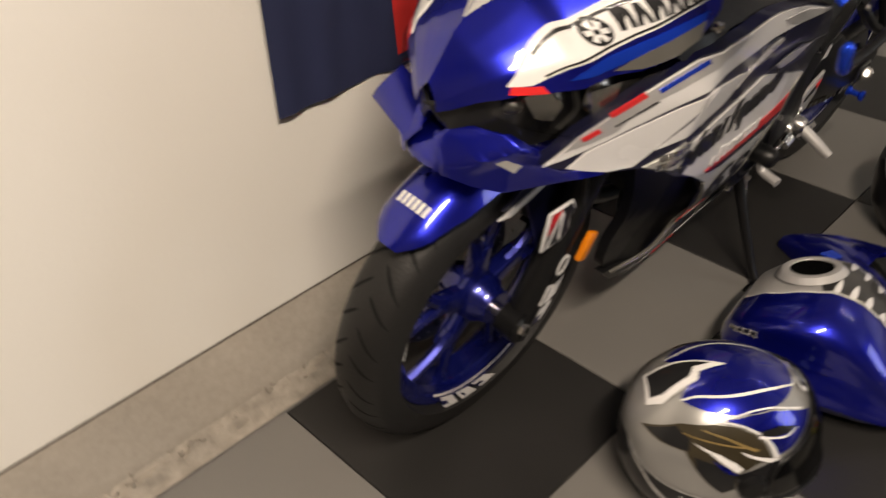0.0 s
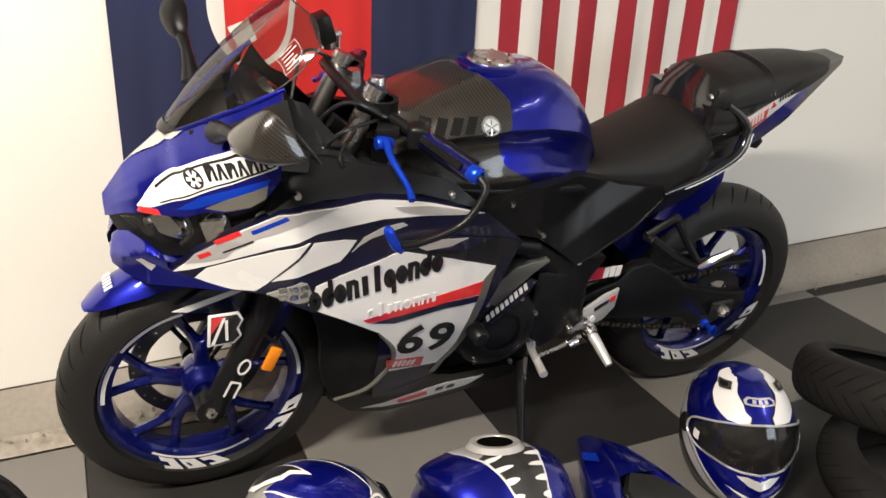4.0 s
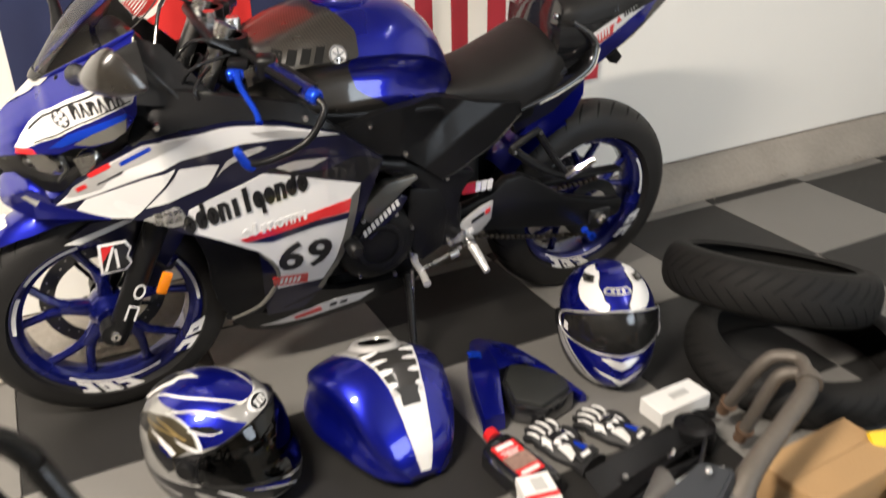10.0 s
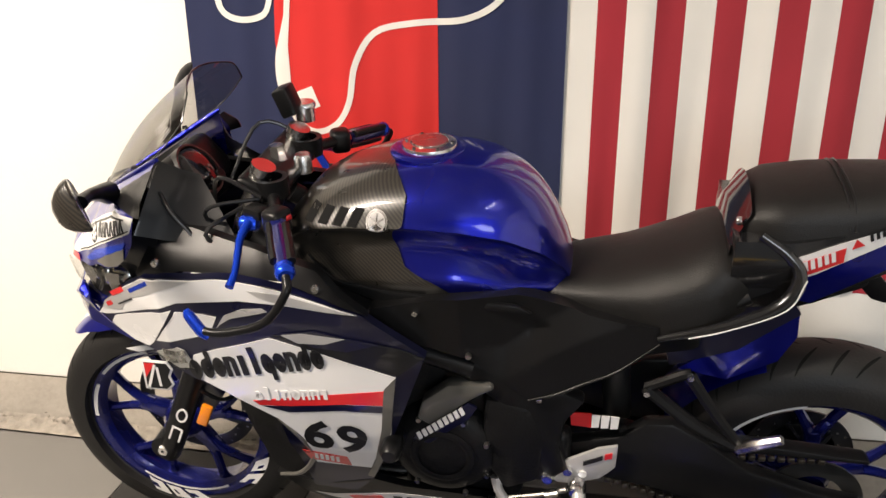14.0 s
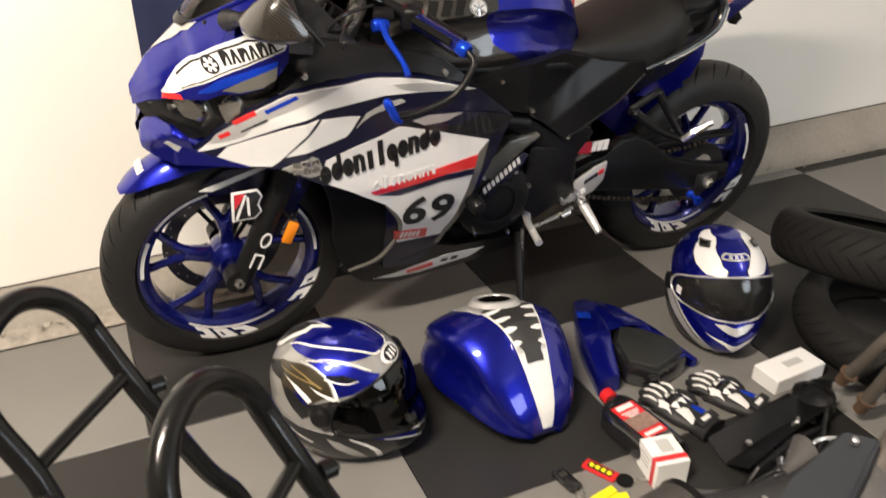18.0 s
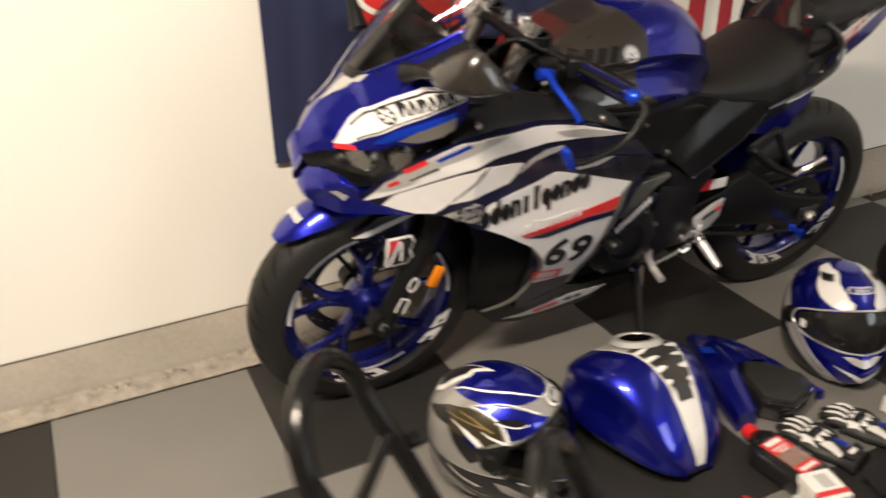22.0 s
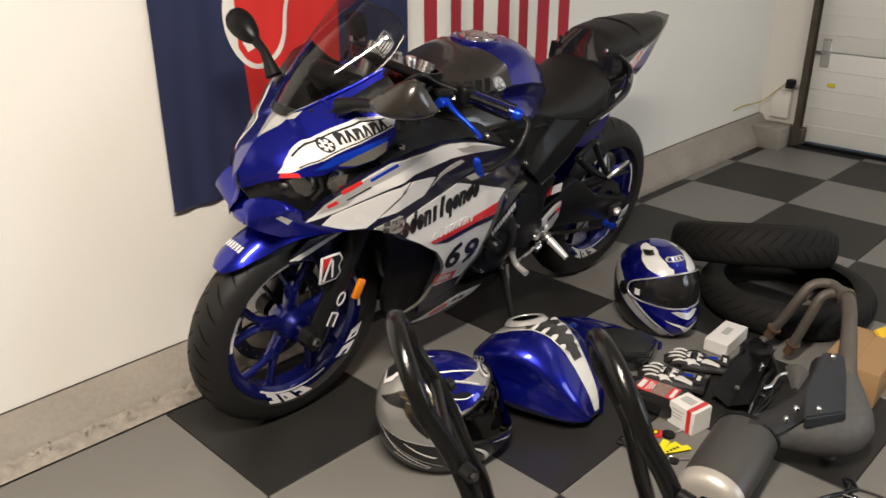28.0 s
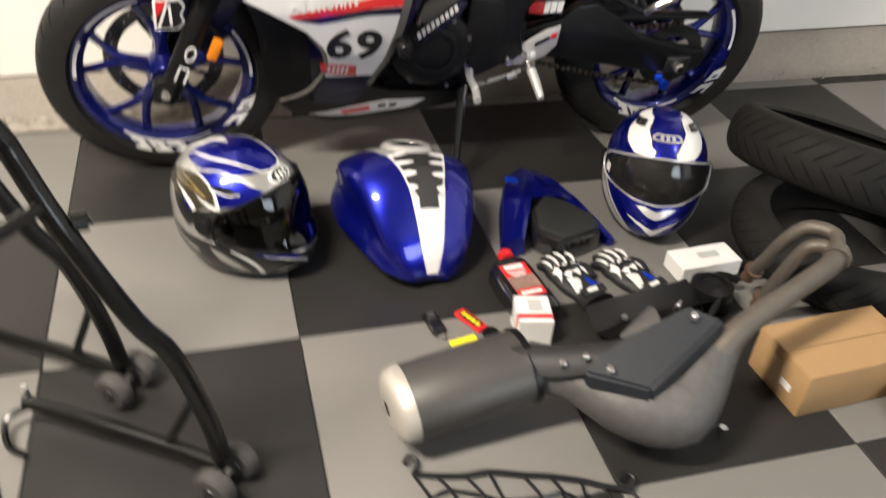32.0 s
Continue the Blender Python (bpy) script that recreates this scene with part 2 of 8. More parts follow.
def plate(poly, y0, y1, bevel=0.003):
    """A flat plate: outline in x and z, from y0 to y1."""
    bm = bmesh.new()
    a = [bm.verts.new((x, y0, z)) for x, z in poly]
    b = [bm.verts.new((x, y1, z)) for x, z in poly]
    bm.faces.new(a), bm.faces.new(list(reversed(b)))
    for i in range(len(poly)):
        j = (i + 1) % len(poly)
        bm.faces.new((a[i], b[i], b[j], a[j]))
    bmesh.ops.recalc_face_normals(bm, faces=bm.faces)
    if bevel:
        bmesh.ops.bevel(bm, geom=list(bm.edges), offset=bevel, segments=2, profile=0.5, affect="EDGES", clamp_overlap=True)
    return bm


def drape(poly, wide, lift=0.0, thick=0.004, side=-1, step=0.03, rounds=4):
    """A panel with an outline in x and z, laid on the flank y = side * wide(x, z), with turned-in edges."""
    bm = bmesh.new()
    f = bm.faces.new([bm.verts.new((x, 0, z)) for x, z in poly])
    bmesh.ops.triangulate(bm, faces=[f])
    for _ in range(rounds):
        long = [e for e in bm.edges if e.calc_length() > step]
        if not long:
            break
        bmesh.ops.subdivide_edges(bm, edges=long, cuts=1)
        bmesh.ops.triangulate(bm, faces=bm.faces)
    rim = [e for e in bm.edges if e.is_boundary]
    if thick:
        ext = bmesh.ops.extrude_edge_only(bm, edges=rim)
        inner = {v for v in ext["geom"] if isinstance(v, bmesh.types.BMVert)}
    else:
        inner = set()
    for v in bm.verts:
        w = wide(v.co.x, v.co.z) + lift - (thick if v in inner else 0.0)
        v.co.y = side * w
    bmesh.ops.recalc_face_normals(bm, faces=bm.faces)
    flank = [q for q in bm.faces if not any(v in inner for v in q.verts)]
    if flank and sum(q.normal.y for q in flank) * side < 0:
        bmesh.ops.reverse_faces(bm, faces=bm.faces)
    return bm


def part(name, bm, mat, parent=None, label="", sharp=38, flat=False):
    """Links a bmesh as one mesh object under a thing or under a part."""
    me = bpy.data.meshes.new(name)
    bm.to_mesh(me)
    bm.free()
    if not flat:
        me.shade_smooth()
        me.set_sharp_from_angle(angle=radians(sharp))
    me.materials.append(M[mat] if isinstance(mat, str) else mat)
    ob = new(name, me)
    if parent is not None:
        deep = parent.parent is not None and parent.parent.parent is not None
        ob.parent = parent.parent if deep else parent
    return tagged(ob, label)


def thing(name, m, label, category, group=""):
    """An Empty at the base of a thing."""
    ob = new(name)
    ob.matrix_world = m
    return tagged(ob, label, category, group)


def bars(total, height, letters, lean=0.0, weight=0.62, rise=()):
    """Outlines of a row of plain bars, one for each sign of a word mark; x along, z up."""
    out = []
    w = total / letters
    for k in range(letters):
        h = height * (rise[k % len(rise)] if rise else 1.0)
        x0, x1 = k * w, k * w + w * weight
        out.append([(x0, 0), (x1, 0), (x1 + lean * h, h), (x0 + lean * h, h)])
    return out


def glyphs(total, height, kinds, lean=0.0, weight=0.70, pen=0.30):
    """Outlines of plain marks for a word mark, each in its cell: o ring, b ring with riser, g ring with tail, n arch, a peak, i and l bars."""
    out = []
    w = total / len(kinds)
    for k, g in enumerate(kinds):
        x0, wd = k * w, w * weight
        h = height if g in "bl" else 0.72 * height
        t = wd * pen
        if g in "il":
            p = [(x0 + wd * 0.26, 0), (x0 + wd * 0.74, 0), (x0 + wd * 0.74, h), (x0 + wd * 0.26, h)]
        elif g == "n":
            p = [(x0, 0), (x0 + t, 0), (x0 + t, h - t * 1.5), (x0 + t * 1.4, h - t), (x0 + wd - t * 1.4, h - t), (x0 + wd - t, h - t * 1.5), (x0 + wd - t, 0), (x0 + wd, 0), (x0 + wd, h - t * 0.8), (x0 + wd - t * 0.8, h), (x0, h)]
        elif g == "a":
            p = [(x0, 0), (x0 + t, 0), (x0 + wd / 2, h - t * 1.6), (x0 + wd - t, 0), (x0 + wd, 0), (x0 + wd / 2 + t * 0.6, h), (x0 + wd / 2 - t * 0.6, h)]
        else:
            cx, cz, rx, rz = x0 + wd / 2, 0.36 * height, wd / 2, 0.36 * height
            turn = [math.tau * q / 14 + 0.2 for q in range(15)]
            p = [(cx + rx * math.cos(a), cz + rz * math.sin(a)) for a in turn] + [(cx + (rx - t) * math.cos(a), cz + (rz - t) * math.sin(a)) for a in turn[::-1]]
            p = [(x + (0.0002 if q in (14, 15) else 0.0), z - (0.0004 if q in (14, 15) else 0.0)) for q, (x, z) in enumerate(p)]
        out.append([(x + lean * z, z) for x, z in p])
        if g in "bg":
            z0, z1 = (0.3 * height, height) if g == "b" else (-0.26 * height, 0.4 * height)
            out.append([(x + lean * z, z) for x, z in ((x0 + wd - t, z0), (x0 + wd, z0), (x0 + wd, z1), (x0 + wd - t, z1))])
    return out


def on_line(outline, origin, slope):
    """Turns and shifts an outline in the x-z plane."""
    c, s = math.cos(radians(slope)), math.sin(radians(slope))
    return [(origin[0] + x * c - z * s, origin[1] + x * s + z * c) for x, z in outline]

# ---- garage ----
M["wall"] = material("painted_wall", (0.80, 0.78, 0.73), 0.75, 0.0, 0.0, 0.025, 1.2, 0.12, 90, 0.2)
M["concrete"] = material("raw_concrete", (0.225, 0.203, 0.174), 0.85, 0.0, 0.0, 0.40, 4.0, 0.5, 70, 0.5)
M["crumb"] = material("crumbling_concrete", (0.205, 0.184, 0.157), 0.9, 0.0, 0.0, 0.7, 26.0, 0.9, 45, 0.6)
M["tile_dark"] = material("charcoal_tile", (0.0150, 0.0145, 0.0140), 0.48, 0.0, 0.0, 0.45, 4.0, 0.25, 320, 0.5, 0.15, spec=0.3)
M["tile_grey"] = material("grey_tile", (0.15, 0.144, 0.134), 0.46, 0.0, 0.0, 0.16, 4.0, 0.25, 320, 0.4, 0.12)
M["slab"] = material("slab_concrete", (0.20, 0.19, 0.18), 0.9, 0.0, 0.0, 0.2, 3.0, 0.4, 80)
# unseen ceiling, south and west walls: greyed to cut bounce and reflections
M["ceiling"] = material("ceiling_paint", (0.50, 0.49, 0.47), 0.85, 0.0, 0.0, 0.03, 2.0, 0.1, 90)
M["unseen_wall"] = material("dim_unseen_wall", (0.17, 0.15, 0.125), 0.8, 0.0, 0.0, 0.2, 2.0, 0.1, 60)
M["door_white"] = material("door_panel_paint", (0.82, 0.81, 0.78), 0.5, 0.0, 0.0, 0.04, 2.0, 0.06, 200)
M["rust"] = material("dark_galvanised", (0.10, 0.085, 0.07), 0.55, 0.7, 0.0, 0.4, 12.0, 0.2, 120)

X_WEST, X_EAST, Y_NORTH, Y_SOUTH, Z_TOP = -2.6, 4.66, 1.215, -3.9, 2.62

floor = part("floor", box(((X_WEST + X_EAST) / 2, (Y_SOUTH + Y_NORTH) / 2, -0.06), (X_EAST - X_WEST + 0.6, Y_NORTH - Y_SOUTH + 0.6, 0.10)), "slab")
tagged(floor, "concrete slab under grey and charcoal checker tiles", "floor", kind="structure")
for name, c, s in (
    ("wall_north", ((X_WEST + X_EAST) / 2, Y_NORTH + 0.08, 1.36), (X_EAST - X_WEST + 0.4, 0.16, 2.72)),
    ("wall_south", ((X_WEST + X_EAST) / 2, Y_SOUTH - 0.08, 1.31), (X_EAST - X_WEST + 0.4, 0.16, 2.8)),
    ("wall_west", (X_WEST - 0.08, (Y_SOUTH + Y_NORTH) / 2, 1.31), (0.16, Y_NORTH - Y_SOUTH, 2.8)),
):
    tagged(part(name, box(c, s), "wall" if name == "wall_north" else "unseen_wall"), "cream white painted plasterboard garage wall" if name == "wall_north" else "unseen garage wall, darkened to dim reflections", "wall", kind="structure")
tagged(part("ceiling", box(((X_WEST + X_EAST) / 2, (Y_SOUTH + Y_NORTH) / 2, Z_TOP + 0.06), (X_EAST - X_WEST + 0.4, Y_NORTH - Y_SOUTH + 0.4, 0.12)), "ceiling"), "unseen ceiling, greyed to limit bounce", "ceiling", kind="structure")

# concrete footing along the north wall: smooth sloping face over a broken foot
rows = []
for k in range(90):
    x = X_WEST + (X_EAST + 0.02 - X_WEST) * k / 89
    top = interp(x, [(0.0, 0.100), (4.0, 0.160)])
    j = noise.noise((x * 7.0, 0.3, 0.0)) * 0.006
    rows.append([(x, 1.235, -0.01), (x, 1.112 + j * 0.4, -0.01), (x, 1.112 + j * 0.5, 0.022), (x, 1.126, 0.045 + j), (x, 1.186, top - 0.012), (x, 1.198, top), (x, 1.235, top)])
kerb = part("baseboard", skin(rows), "concrete", sharp=50)
tagged(kerb, "raw concrete footing ledge below the painted wall", "footing", kind="structure")
gap = skin([[(x, 1.2115, interp(x, [(0.0, 0.100), (4.0, 0.160)]) + dz) for dz in (-0.004, 0.005)] for x in [X_WEST + (X_EAST - X_WEST) * k / 40 for k in range(41)]])
tagged(part("trim", gap, "rust"), "dark gap line between painted wall and footing", "trim", kind="structure")
bm = bmesh.new()
rng = random.Random(5)
for k in range(700):
    x = rng.uniform(-1.6, 4.6)
    s = rng.uniform(0.002, 0.006) * interp(x, [(0.9, 1.0), (1.6, 0.7)])
    m = pose(x, rng.uniform(1.088, 1.125), rng.uniform(-0.002, 0.034), rng.uniform(0, 180), rng.uniform(0, 180), rng.uniform(0, 180)) @ Matrix.Diagonal((s * rng.uniform(0.8, 2.2), s, s * 0.6, 1))
    bmesh.ops.create_icosphere(bm, subdivisions=1, radius=1.0, matrix=m)
for k in range(240):
    x0, x1 = -2.6 + 3.75 * k / 240, -2.6 + 3.75 * (k + 1) / 240
    pts = []
    for x in (x0, x1):
        for q in range(7):
            y = 1.0615 + 0.055 * q / 6
            n = noise.noise((x * 28, y * 60, 2.0)) * 0.011 + noise.noise((x * 70, y * 120, 5.0)) * 0.008
            pts.append(bm.verts.new((x, y, (0.003, 0.005, 0.010 + n, 0.015 + n * 1.4, 0.020 + n * 1.6, 0.020 + n, 0.028)[q])))
    for q in range(6):
        bm.faces.new((pts[q], pts[7 + q], pts[8 + q], pts[q + 1]))
crumbs = part("concrete_crumbs", bm, "crumb", sharp=20)
tagged(crumbs, "crumbled concrete bits along the footing's broken foot", "rubble", kind="stuff")

# ---- motorcycle: x to the tail, y to its right, z up; it leans on its side stand ----
bike = thing("motorcycle", pose(0.812, 0.845, 0.002, 8.5, 0, 0), "blue white and black faired sport motorcycle leaning on its side stand", "motorcycle")

FLANK_Z = [(0.15, 0.10), (0.22, 0.125), (0.28, 0.14), (0.35, 0.16), (0.42, 0.19), (0.55, 0.215), (0.65, 0.22), (0.75, 0.235), (0.85, 0.238), (0.95, 0.20), (1.05, 0.13)]
FLANK_X = [(-0.17, 0.10), (-0.14, 0.30), (-0.10, 0.48), (0.0, 0.70), (0.15, 1.0), (0.5, 1.0), (0.7, 0.93)]


def flank(x, z):
    """Half width of the fairing."""
    return interp(z, FLANK_Z) * interp(x, FLANK_X)


COWL_LOW = [(-0.16, 0.738), (-0.13, 0.764), (-0.10, 0.779), (0.0, 0.782), (0.12, 0.815), (0.2, 0.90)]
COWL_CUT = [(-0.16, 0.738), (-0.13, 0.764), (-0.10, 0.779), (-0.03, 0.790), (0.0, 0.806), (0.03, 0.811), (0.07, 0.827), (0.10, 0.856), (0.12, 0.885), (0.15, 0.930)]


COWL_WIDE = [(-0.165, 0.010), (-0.15, 0.036), (-0.13, 0.064), (-0.11, 0.090), (-0.08, 0.118), (-0.04, 0.149), (0.0, 0.174), (0.05, 0.204), (0.10, 0.228), (0.15, 0.245), (0.20, 0.247)]


def screen_edge(x):
    """Where the cowl meets the screen: how far out and how high."""
    if x < -0.045:
        return 0.0, interp(x, [(-0.16, 0.775), (-0.12, 0.832), (-0.097, 0.852), (-0.045, 0.897)])
    v = min(1.0, (x + 0.045) / 0.195)
    return interp(v, [(0.0, 0.0), (0.06, 0.032), (0.3, 0.064), (0.65, 0.106), (1.0, 0.134)]), 0.897 + 0.118 * v


def cowl(x, z):
    """Half width of the nose cowl, rounding over to the screen."""
    inn, hi = screen_edge(x)
    lo = interp(x, COWL_LOW)
    k = min(1.0, max(0.0, (z - lo) / max(1e-4, hi - lo)))
    peak = interp(x, [(-0.06, 1.0), (0.04, 0.0)])
    return inn + max(0.0, interp(x, COWL_WIDE) - inn) * (interp(k, [(0, 1), (0.35, 0.95), (0.60, 0.82), (0.70, 0.72), (1, 0)]) * (1 - peak) + peak * interp(k, [(0, 1), (0.35, 0.86), (0.6, 0.62), (0.8, 0.34), (1, 0)]))


def wheel(name, cx, cz, r_tyre, w_tyre, w_rim, parent, spokes_label):
    """A cast wheel of five forked spokes: rim, hub, tyre, stickers."""
    rb = 0.216
    h = w_rim / 2
    rim = part(name, lathe([(rb - 0.026, -h * 0.55), (rb - 0.016, -h * 0.8), (rb - 0.004, -h), (rb + 0.004, -h), (rb + 0.002, -h * 0.85), (rb - 0.006, -h * 0.5), (rb - 0.006, h * 0.5), (rb + 0.002, h * 0.85), (rb + 0.004, h), (rb - 0.004, h), (rb - 0.016, h * 0.8), (rb - 0.026, h * 0.55), (rb - 0.026, -h * 0.55)], 72, (cx, 0, cz)), "blue_rim", parent, spokes_label)
    part("hub", lathe([(0.012, -0.055), (0.032, -0.055), (0.036, -0.04), (0.045, -0.03), (0.05, 0.0), (0.045, 0.03), (0.036, 0.05), (0.012, 0.05)], 32, (cx, 0, cz)), "blue_rim", rim)
    for k in range(5):
        a = k * math.tau / 5 + 0.31
        arm = []
        for sgn in (-1, 1):
            arm.append(tube([(0.085, -0.004, sgn * 0.006), (0.120, -0.006, sgn * 0.014), (0.160, -0.006, sgn * 0.036), (0.198, -0.004, sgn * 0.060)], [0.013, 0.0115, 0.0105, 0.0125], 8, 3))
        arm.append(plate([(0.036, -0.019), (0.110, -0.013), (0.118, -0.014), (0.112, 0.0), (0.118, 0.014), (0.110, 0.013), (0.036, 0.019)], -0.018, 0.014, 0.004))
        sp = join(*arm)
        moved(sp, Matrix.Translation((cx, 0, cz)) @ Matrix.Rotation(-a, 4, "Y"))
        part("spoke", sp, "blue_rim", rim)
    hw = w_tyre / 2
    prof = []
    for k in range(25):
        a = -math.pi / 2 * 1.04 + math.pi * 1.04 * k / 24
        y = hw * math.sin(a)
        r = r_tyre - (r_tyre - rb - 0.012) * (1 - max(0.0, math.cos(a)) ** 0.62)
        prof.append((r, y))
    prof = [(rb + 0.003, -h * 0.86), (rb + 0.010, -h * 1.02), *prof, (rb + 0.010, h * 1.02), (rb + 0.003, h * 0.86)]
    tyre = part("tyre", lathe(prof, 96, (cx, 0, cz)), "rubber", rim, "black road tyre with slanted tread grooves")
    gr = bmesh.new()
    for k in range(34):
        for sgn in (-1, 1):
            a0 = math.tau * (k + (0.5 if sgn > 0 else 0)) / 34
            pts = []
            for q in range(7):
                u = q / 6
                y = sgn * hw * (0.10 + 0.72 * u)
                a = math.asin(max(-1, min(1, y / hw)))
                r = r_tyre - (r_tyre - rb - 0.012) * (1 - math.cos(a) ** 0.62) + 0.0006
                ang = a0 + 0.16 * u * (1 if k % 2 else 0.8)
                half = 0.0035 * math.sin(math.pi * (0.12 + 0.86 * u)) + 0.0007
                for e in (-1, 1):
                    b = ang + e * half / r
                    pts.append(gr.verts.new((cx + r * math.cos(b), y, cz + r * math.sin(b))))
            for q in range(6):
                gr.faces.new((pts[2 * q], pts[2 * q + 1], pts[2 * q + 3], pts[2 * q + 2]))
    part("tread_pattern", gr, "groove", rim)
    return rim


def arc(cx, cz, r0, r1, a0, a1, y, n=14, slant=0.0):
    """A flat ring sector on the wheel's flank; angles in degrees, from the rear, over the top."""
    bm = bmesh.new()
    row = []
    for k in range(n + 1):
        a = radians(a0 + (a1 - a0) * k / n)
        b = a + slant
        row.append((bm.verts.new((cx + r0 * math.cos(a), y, cz + r0 * math.sin(a))), bm.verts.new((cx + r1 * math.cos(b), y - (r1 - r0) * 0.05, cz + r1 * math.sin(b)))))
    for p, q in zip(row, row[1:]):
        bm.faces.new((p[0], q[0], q[1], p[1]))
    bmesh.ops.recalc_face_normals(bm, faces=bm.faces)
    if bm.faces[:][0].normal.y > 0:
        bmesh.ops.reverse_faces(bm, faces=bm.faces)
    return bm


FW, RW = (0.0, 0.292), (1.388, 0.310)
front = wheel("front_wheel", FW[0], FW[1], 0.297, 0.112, 0.078, bike, "blue ten-spoke cast wheel with white rim lettering bars")
rear = wheel("rear_wheel", RW[0], RW[1], 0.316, 0.146, 0.108, bike, "blue ten-spoke cast wheel with white rim lettering bars")


def stickers(rim, c, y, y2):
    """White word-mark bars on the rim well and the tyre wall."""
    for a0, a1, r0, r1 in ((150, 178, 0.205, 0.214), (100, 140, 0.208, 0.215), (-2, 35, 0.207, 0.215), (-128, -62, 0.196, 0.202)):
        part("rim_stripe", arc(c[0], c[1], r0, r1, a0, a1, y), "white", rim)
    for start, n in ((-124, 3), (-50, 2)):
        for k in range(n):
            a = start + k * (13.5 if n == 3 else 15)
            part("rim_mark", arc(c[0], c[1], 0.198, 0.230, a, a + (10.5 if n == 3 else 11.5), y2, 6, 0.16), "white", rim)
            part("rim_mark_gap", arc(c[0], c[1], 0.208, 0.219, a + 2.5 + 3.0 * (k % 2), a + (7.5 if n == 3 else 8.5), y2 - 0.0008, 4, 0.06), "blue_rim", rim)
    for start in (-168, -38):
        for k in range(5):
            part("rim_tick", arc(c[0], c[1], 0.233, 0.241, start + k * 2.6, start + k * 2.6 + 1.5, y2 - 0.004, 2), "white", rim)


stickers(front, FW, -0.0405, -0.048)
stickers(rear, RW, -0.0555, -0.063)

# brake disc and caliper on the far side of the front wheel
for rim, c, r in ((front, FW, 0.149), (rear, RW, 0.11)):
    disc = lathe([(r - 0.035, 0.056), (r, 0.056), (r, 0.061), (r - 0.035, 0.061), (r - 0.035, 0.056)], 64, (c[0], 0, c[1]))
    d = part("brake_disc", disc, "dark_steel", rim, "drilled steel brake disc")
    for k in range(36):
        a = k * math.tau / 36
        rr = r - 0.010 - 0.009 * (k % 3)
        hole = bmesh.new()
        bmesh.ops.create_circle(hole, cap_ends=True, segments=8, radius=0.0028, matrix=Matrix.Translation((c[0] + rr * math.cos(a), 0.0554, c[1] + rr * math.sin(a))) @ pose(0, 0, 0, 90, 0, 0))
        part("disc_hole", hole, "steel", rim)
    for k in range(5):
        a = k * math.tau / 5 + 0.5
        part("disc_arm", tube([(c[0] + 0.04 * math.cos(a), 0.05, c[1] + 0.04 * math.sin(a)), (c[0] + (r - 0.03) * math.cos(a + 0.25), 0.057, c[1] + (r - 0.03) * math.sin(a + 0.25))], 0.006, 6, 0), "ink", rim)

# fork: legs, axle, stanchions, yokes
FDX = 0.46


def fork_at(z, y, dx=0.0):
    return (FW[0] + 0.012 + (z - FW[1]) * FDX + dx, y, z)


for y in (-0.098, 0.098):
    leg = part("fork_leg", tube([fork_at(0.262, y), fork_at(0.30, y), fork_at(0.42, y), fork_at(0.60, y)], [0.024, 0.027, 0.0265, 0.029], 16, 2), "satin_black", bike, "satin black fork lower with white lettering bars")
    part("stanchion", tube([fork_at(0.58, y), fork_at(0.985, y)], 0.0205, 14, 0), "steel", leg)
    part("fork_cap", tube([fork_at(0.98, y), fork_at(0.995, y)], 0.023, 14, 0), "alloy", leg)
    if y < 0:
        for zz, g in ((0.335, "n"), (0.390, "o")):
            for o in glyphs(0.028, 0.058, g, 0.0, 0.95, 0.17):
                part("leg_mark", plate(on_line(o, (fork_at(zz, 0)[0] - 0.008, zz), -25), y - 0.0285, y - 0.0270, 0), "white", leg)
    part("axle_clamp", tube([(FW[0], y - 0.02, FW[1]), (FW[0], y + 0.02, FW[1])], 0.031, 16, 0), "satin_black", leg)
axle = part("front_axle", tube([(FW[0], -0.122, FW[1] - 0.002), (FW[0], 0.122, FW[1] - 0.002)], 0.0105, 12, 0), "steel", bike)
part("axle_nut", lathe([(0.004, -0.126), (0.012, -0.126), (0.015, -0.120), (0.016, -0.112)], 6, (FW[0], 0, FW[1] - 0.002)), "alloy", axle)
part("fork_reflector", box((0.127, -0.128, 0.415), (0.025, 0.012, 0.058), 0.004, 2, (0, 24, 0)), "orange", bike, "amber reflector on the fork")
part("lower_yoke", box((0.235, 0, 0.79), (0.07, 0.25, 0.035), 0.012, 3, (0, 25, 0)), "satin_black", bike)
part("upper_yoke", box((0.328, 0, 0.955), (0.085, 0.26, 0.024), 0.010, 3, (0, 25, 0)), "satin_black", bike)
part("steering_nut", lathe([(0.0, 0.03), (0.014, 0.03), (0.016, 0.01), (0.018, 0.0)], 6, (0.322, 0, 0.965), "z"), "alloy", bike)
part("caliper", box((0.10, 0.095, 0.36), (0.06, 0.05, 0.11), 0.012, 2, (0, 25, 0)), "ink", bike)
part("fork_hose", tube([(0.13, -0.08, 0.62), (0.10, -0.118, 0.52), (0.14, -0.09, 0.43), (0.17, -0.03, 0.40)], 0.005, 8), "ink", bike)

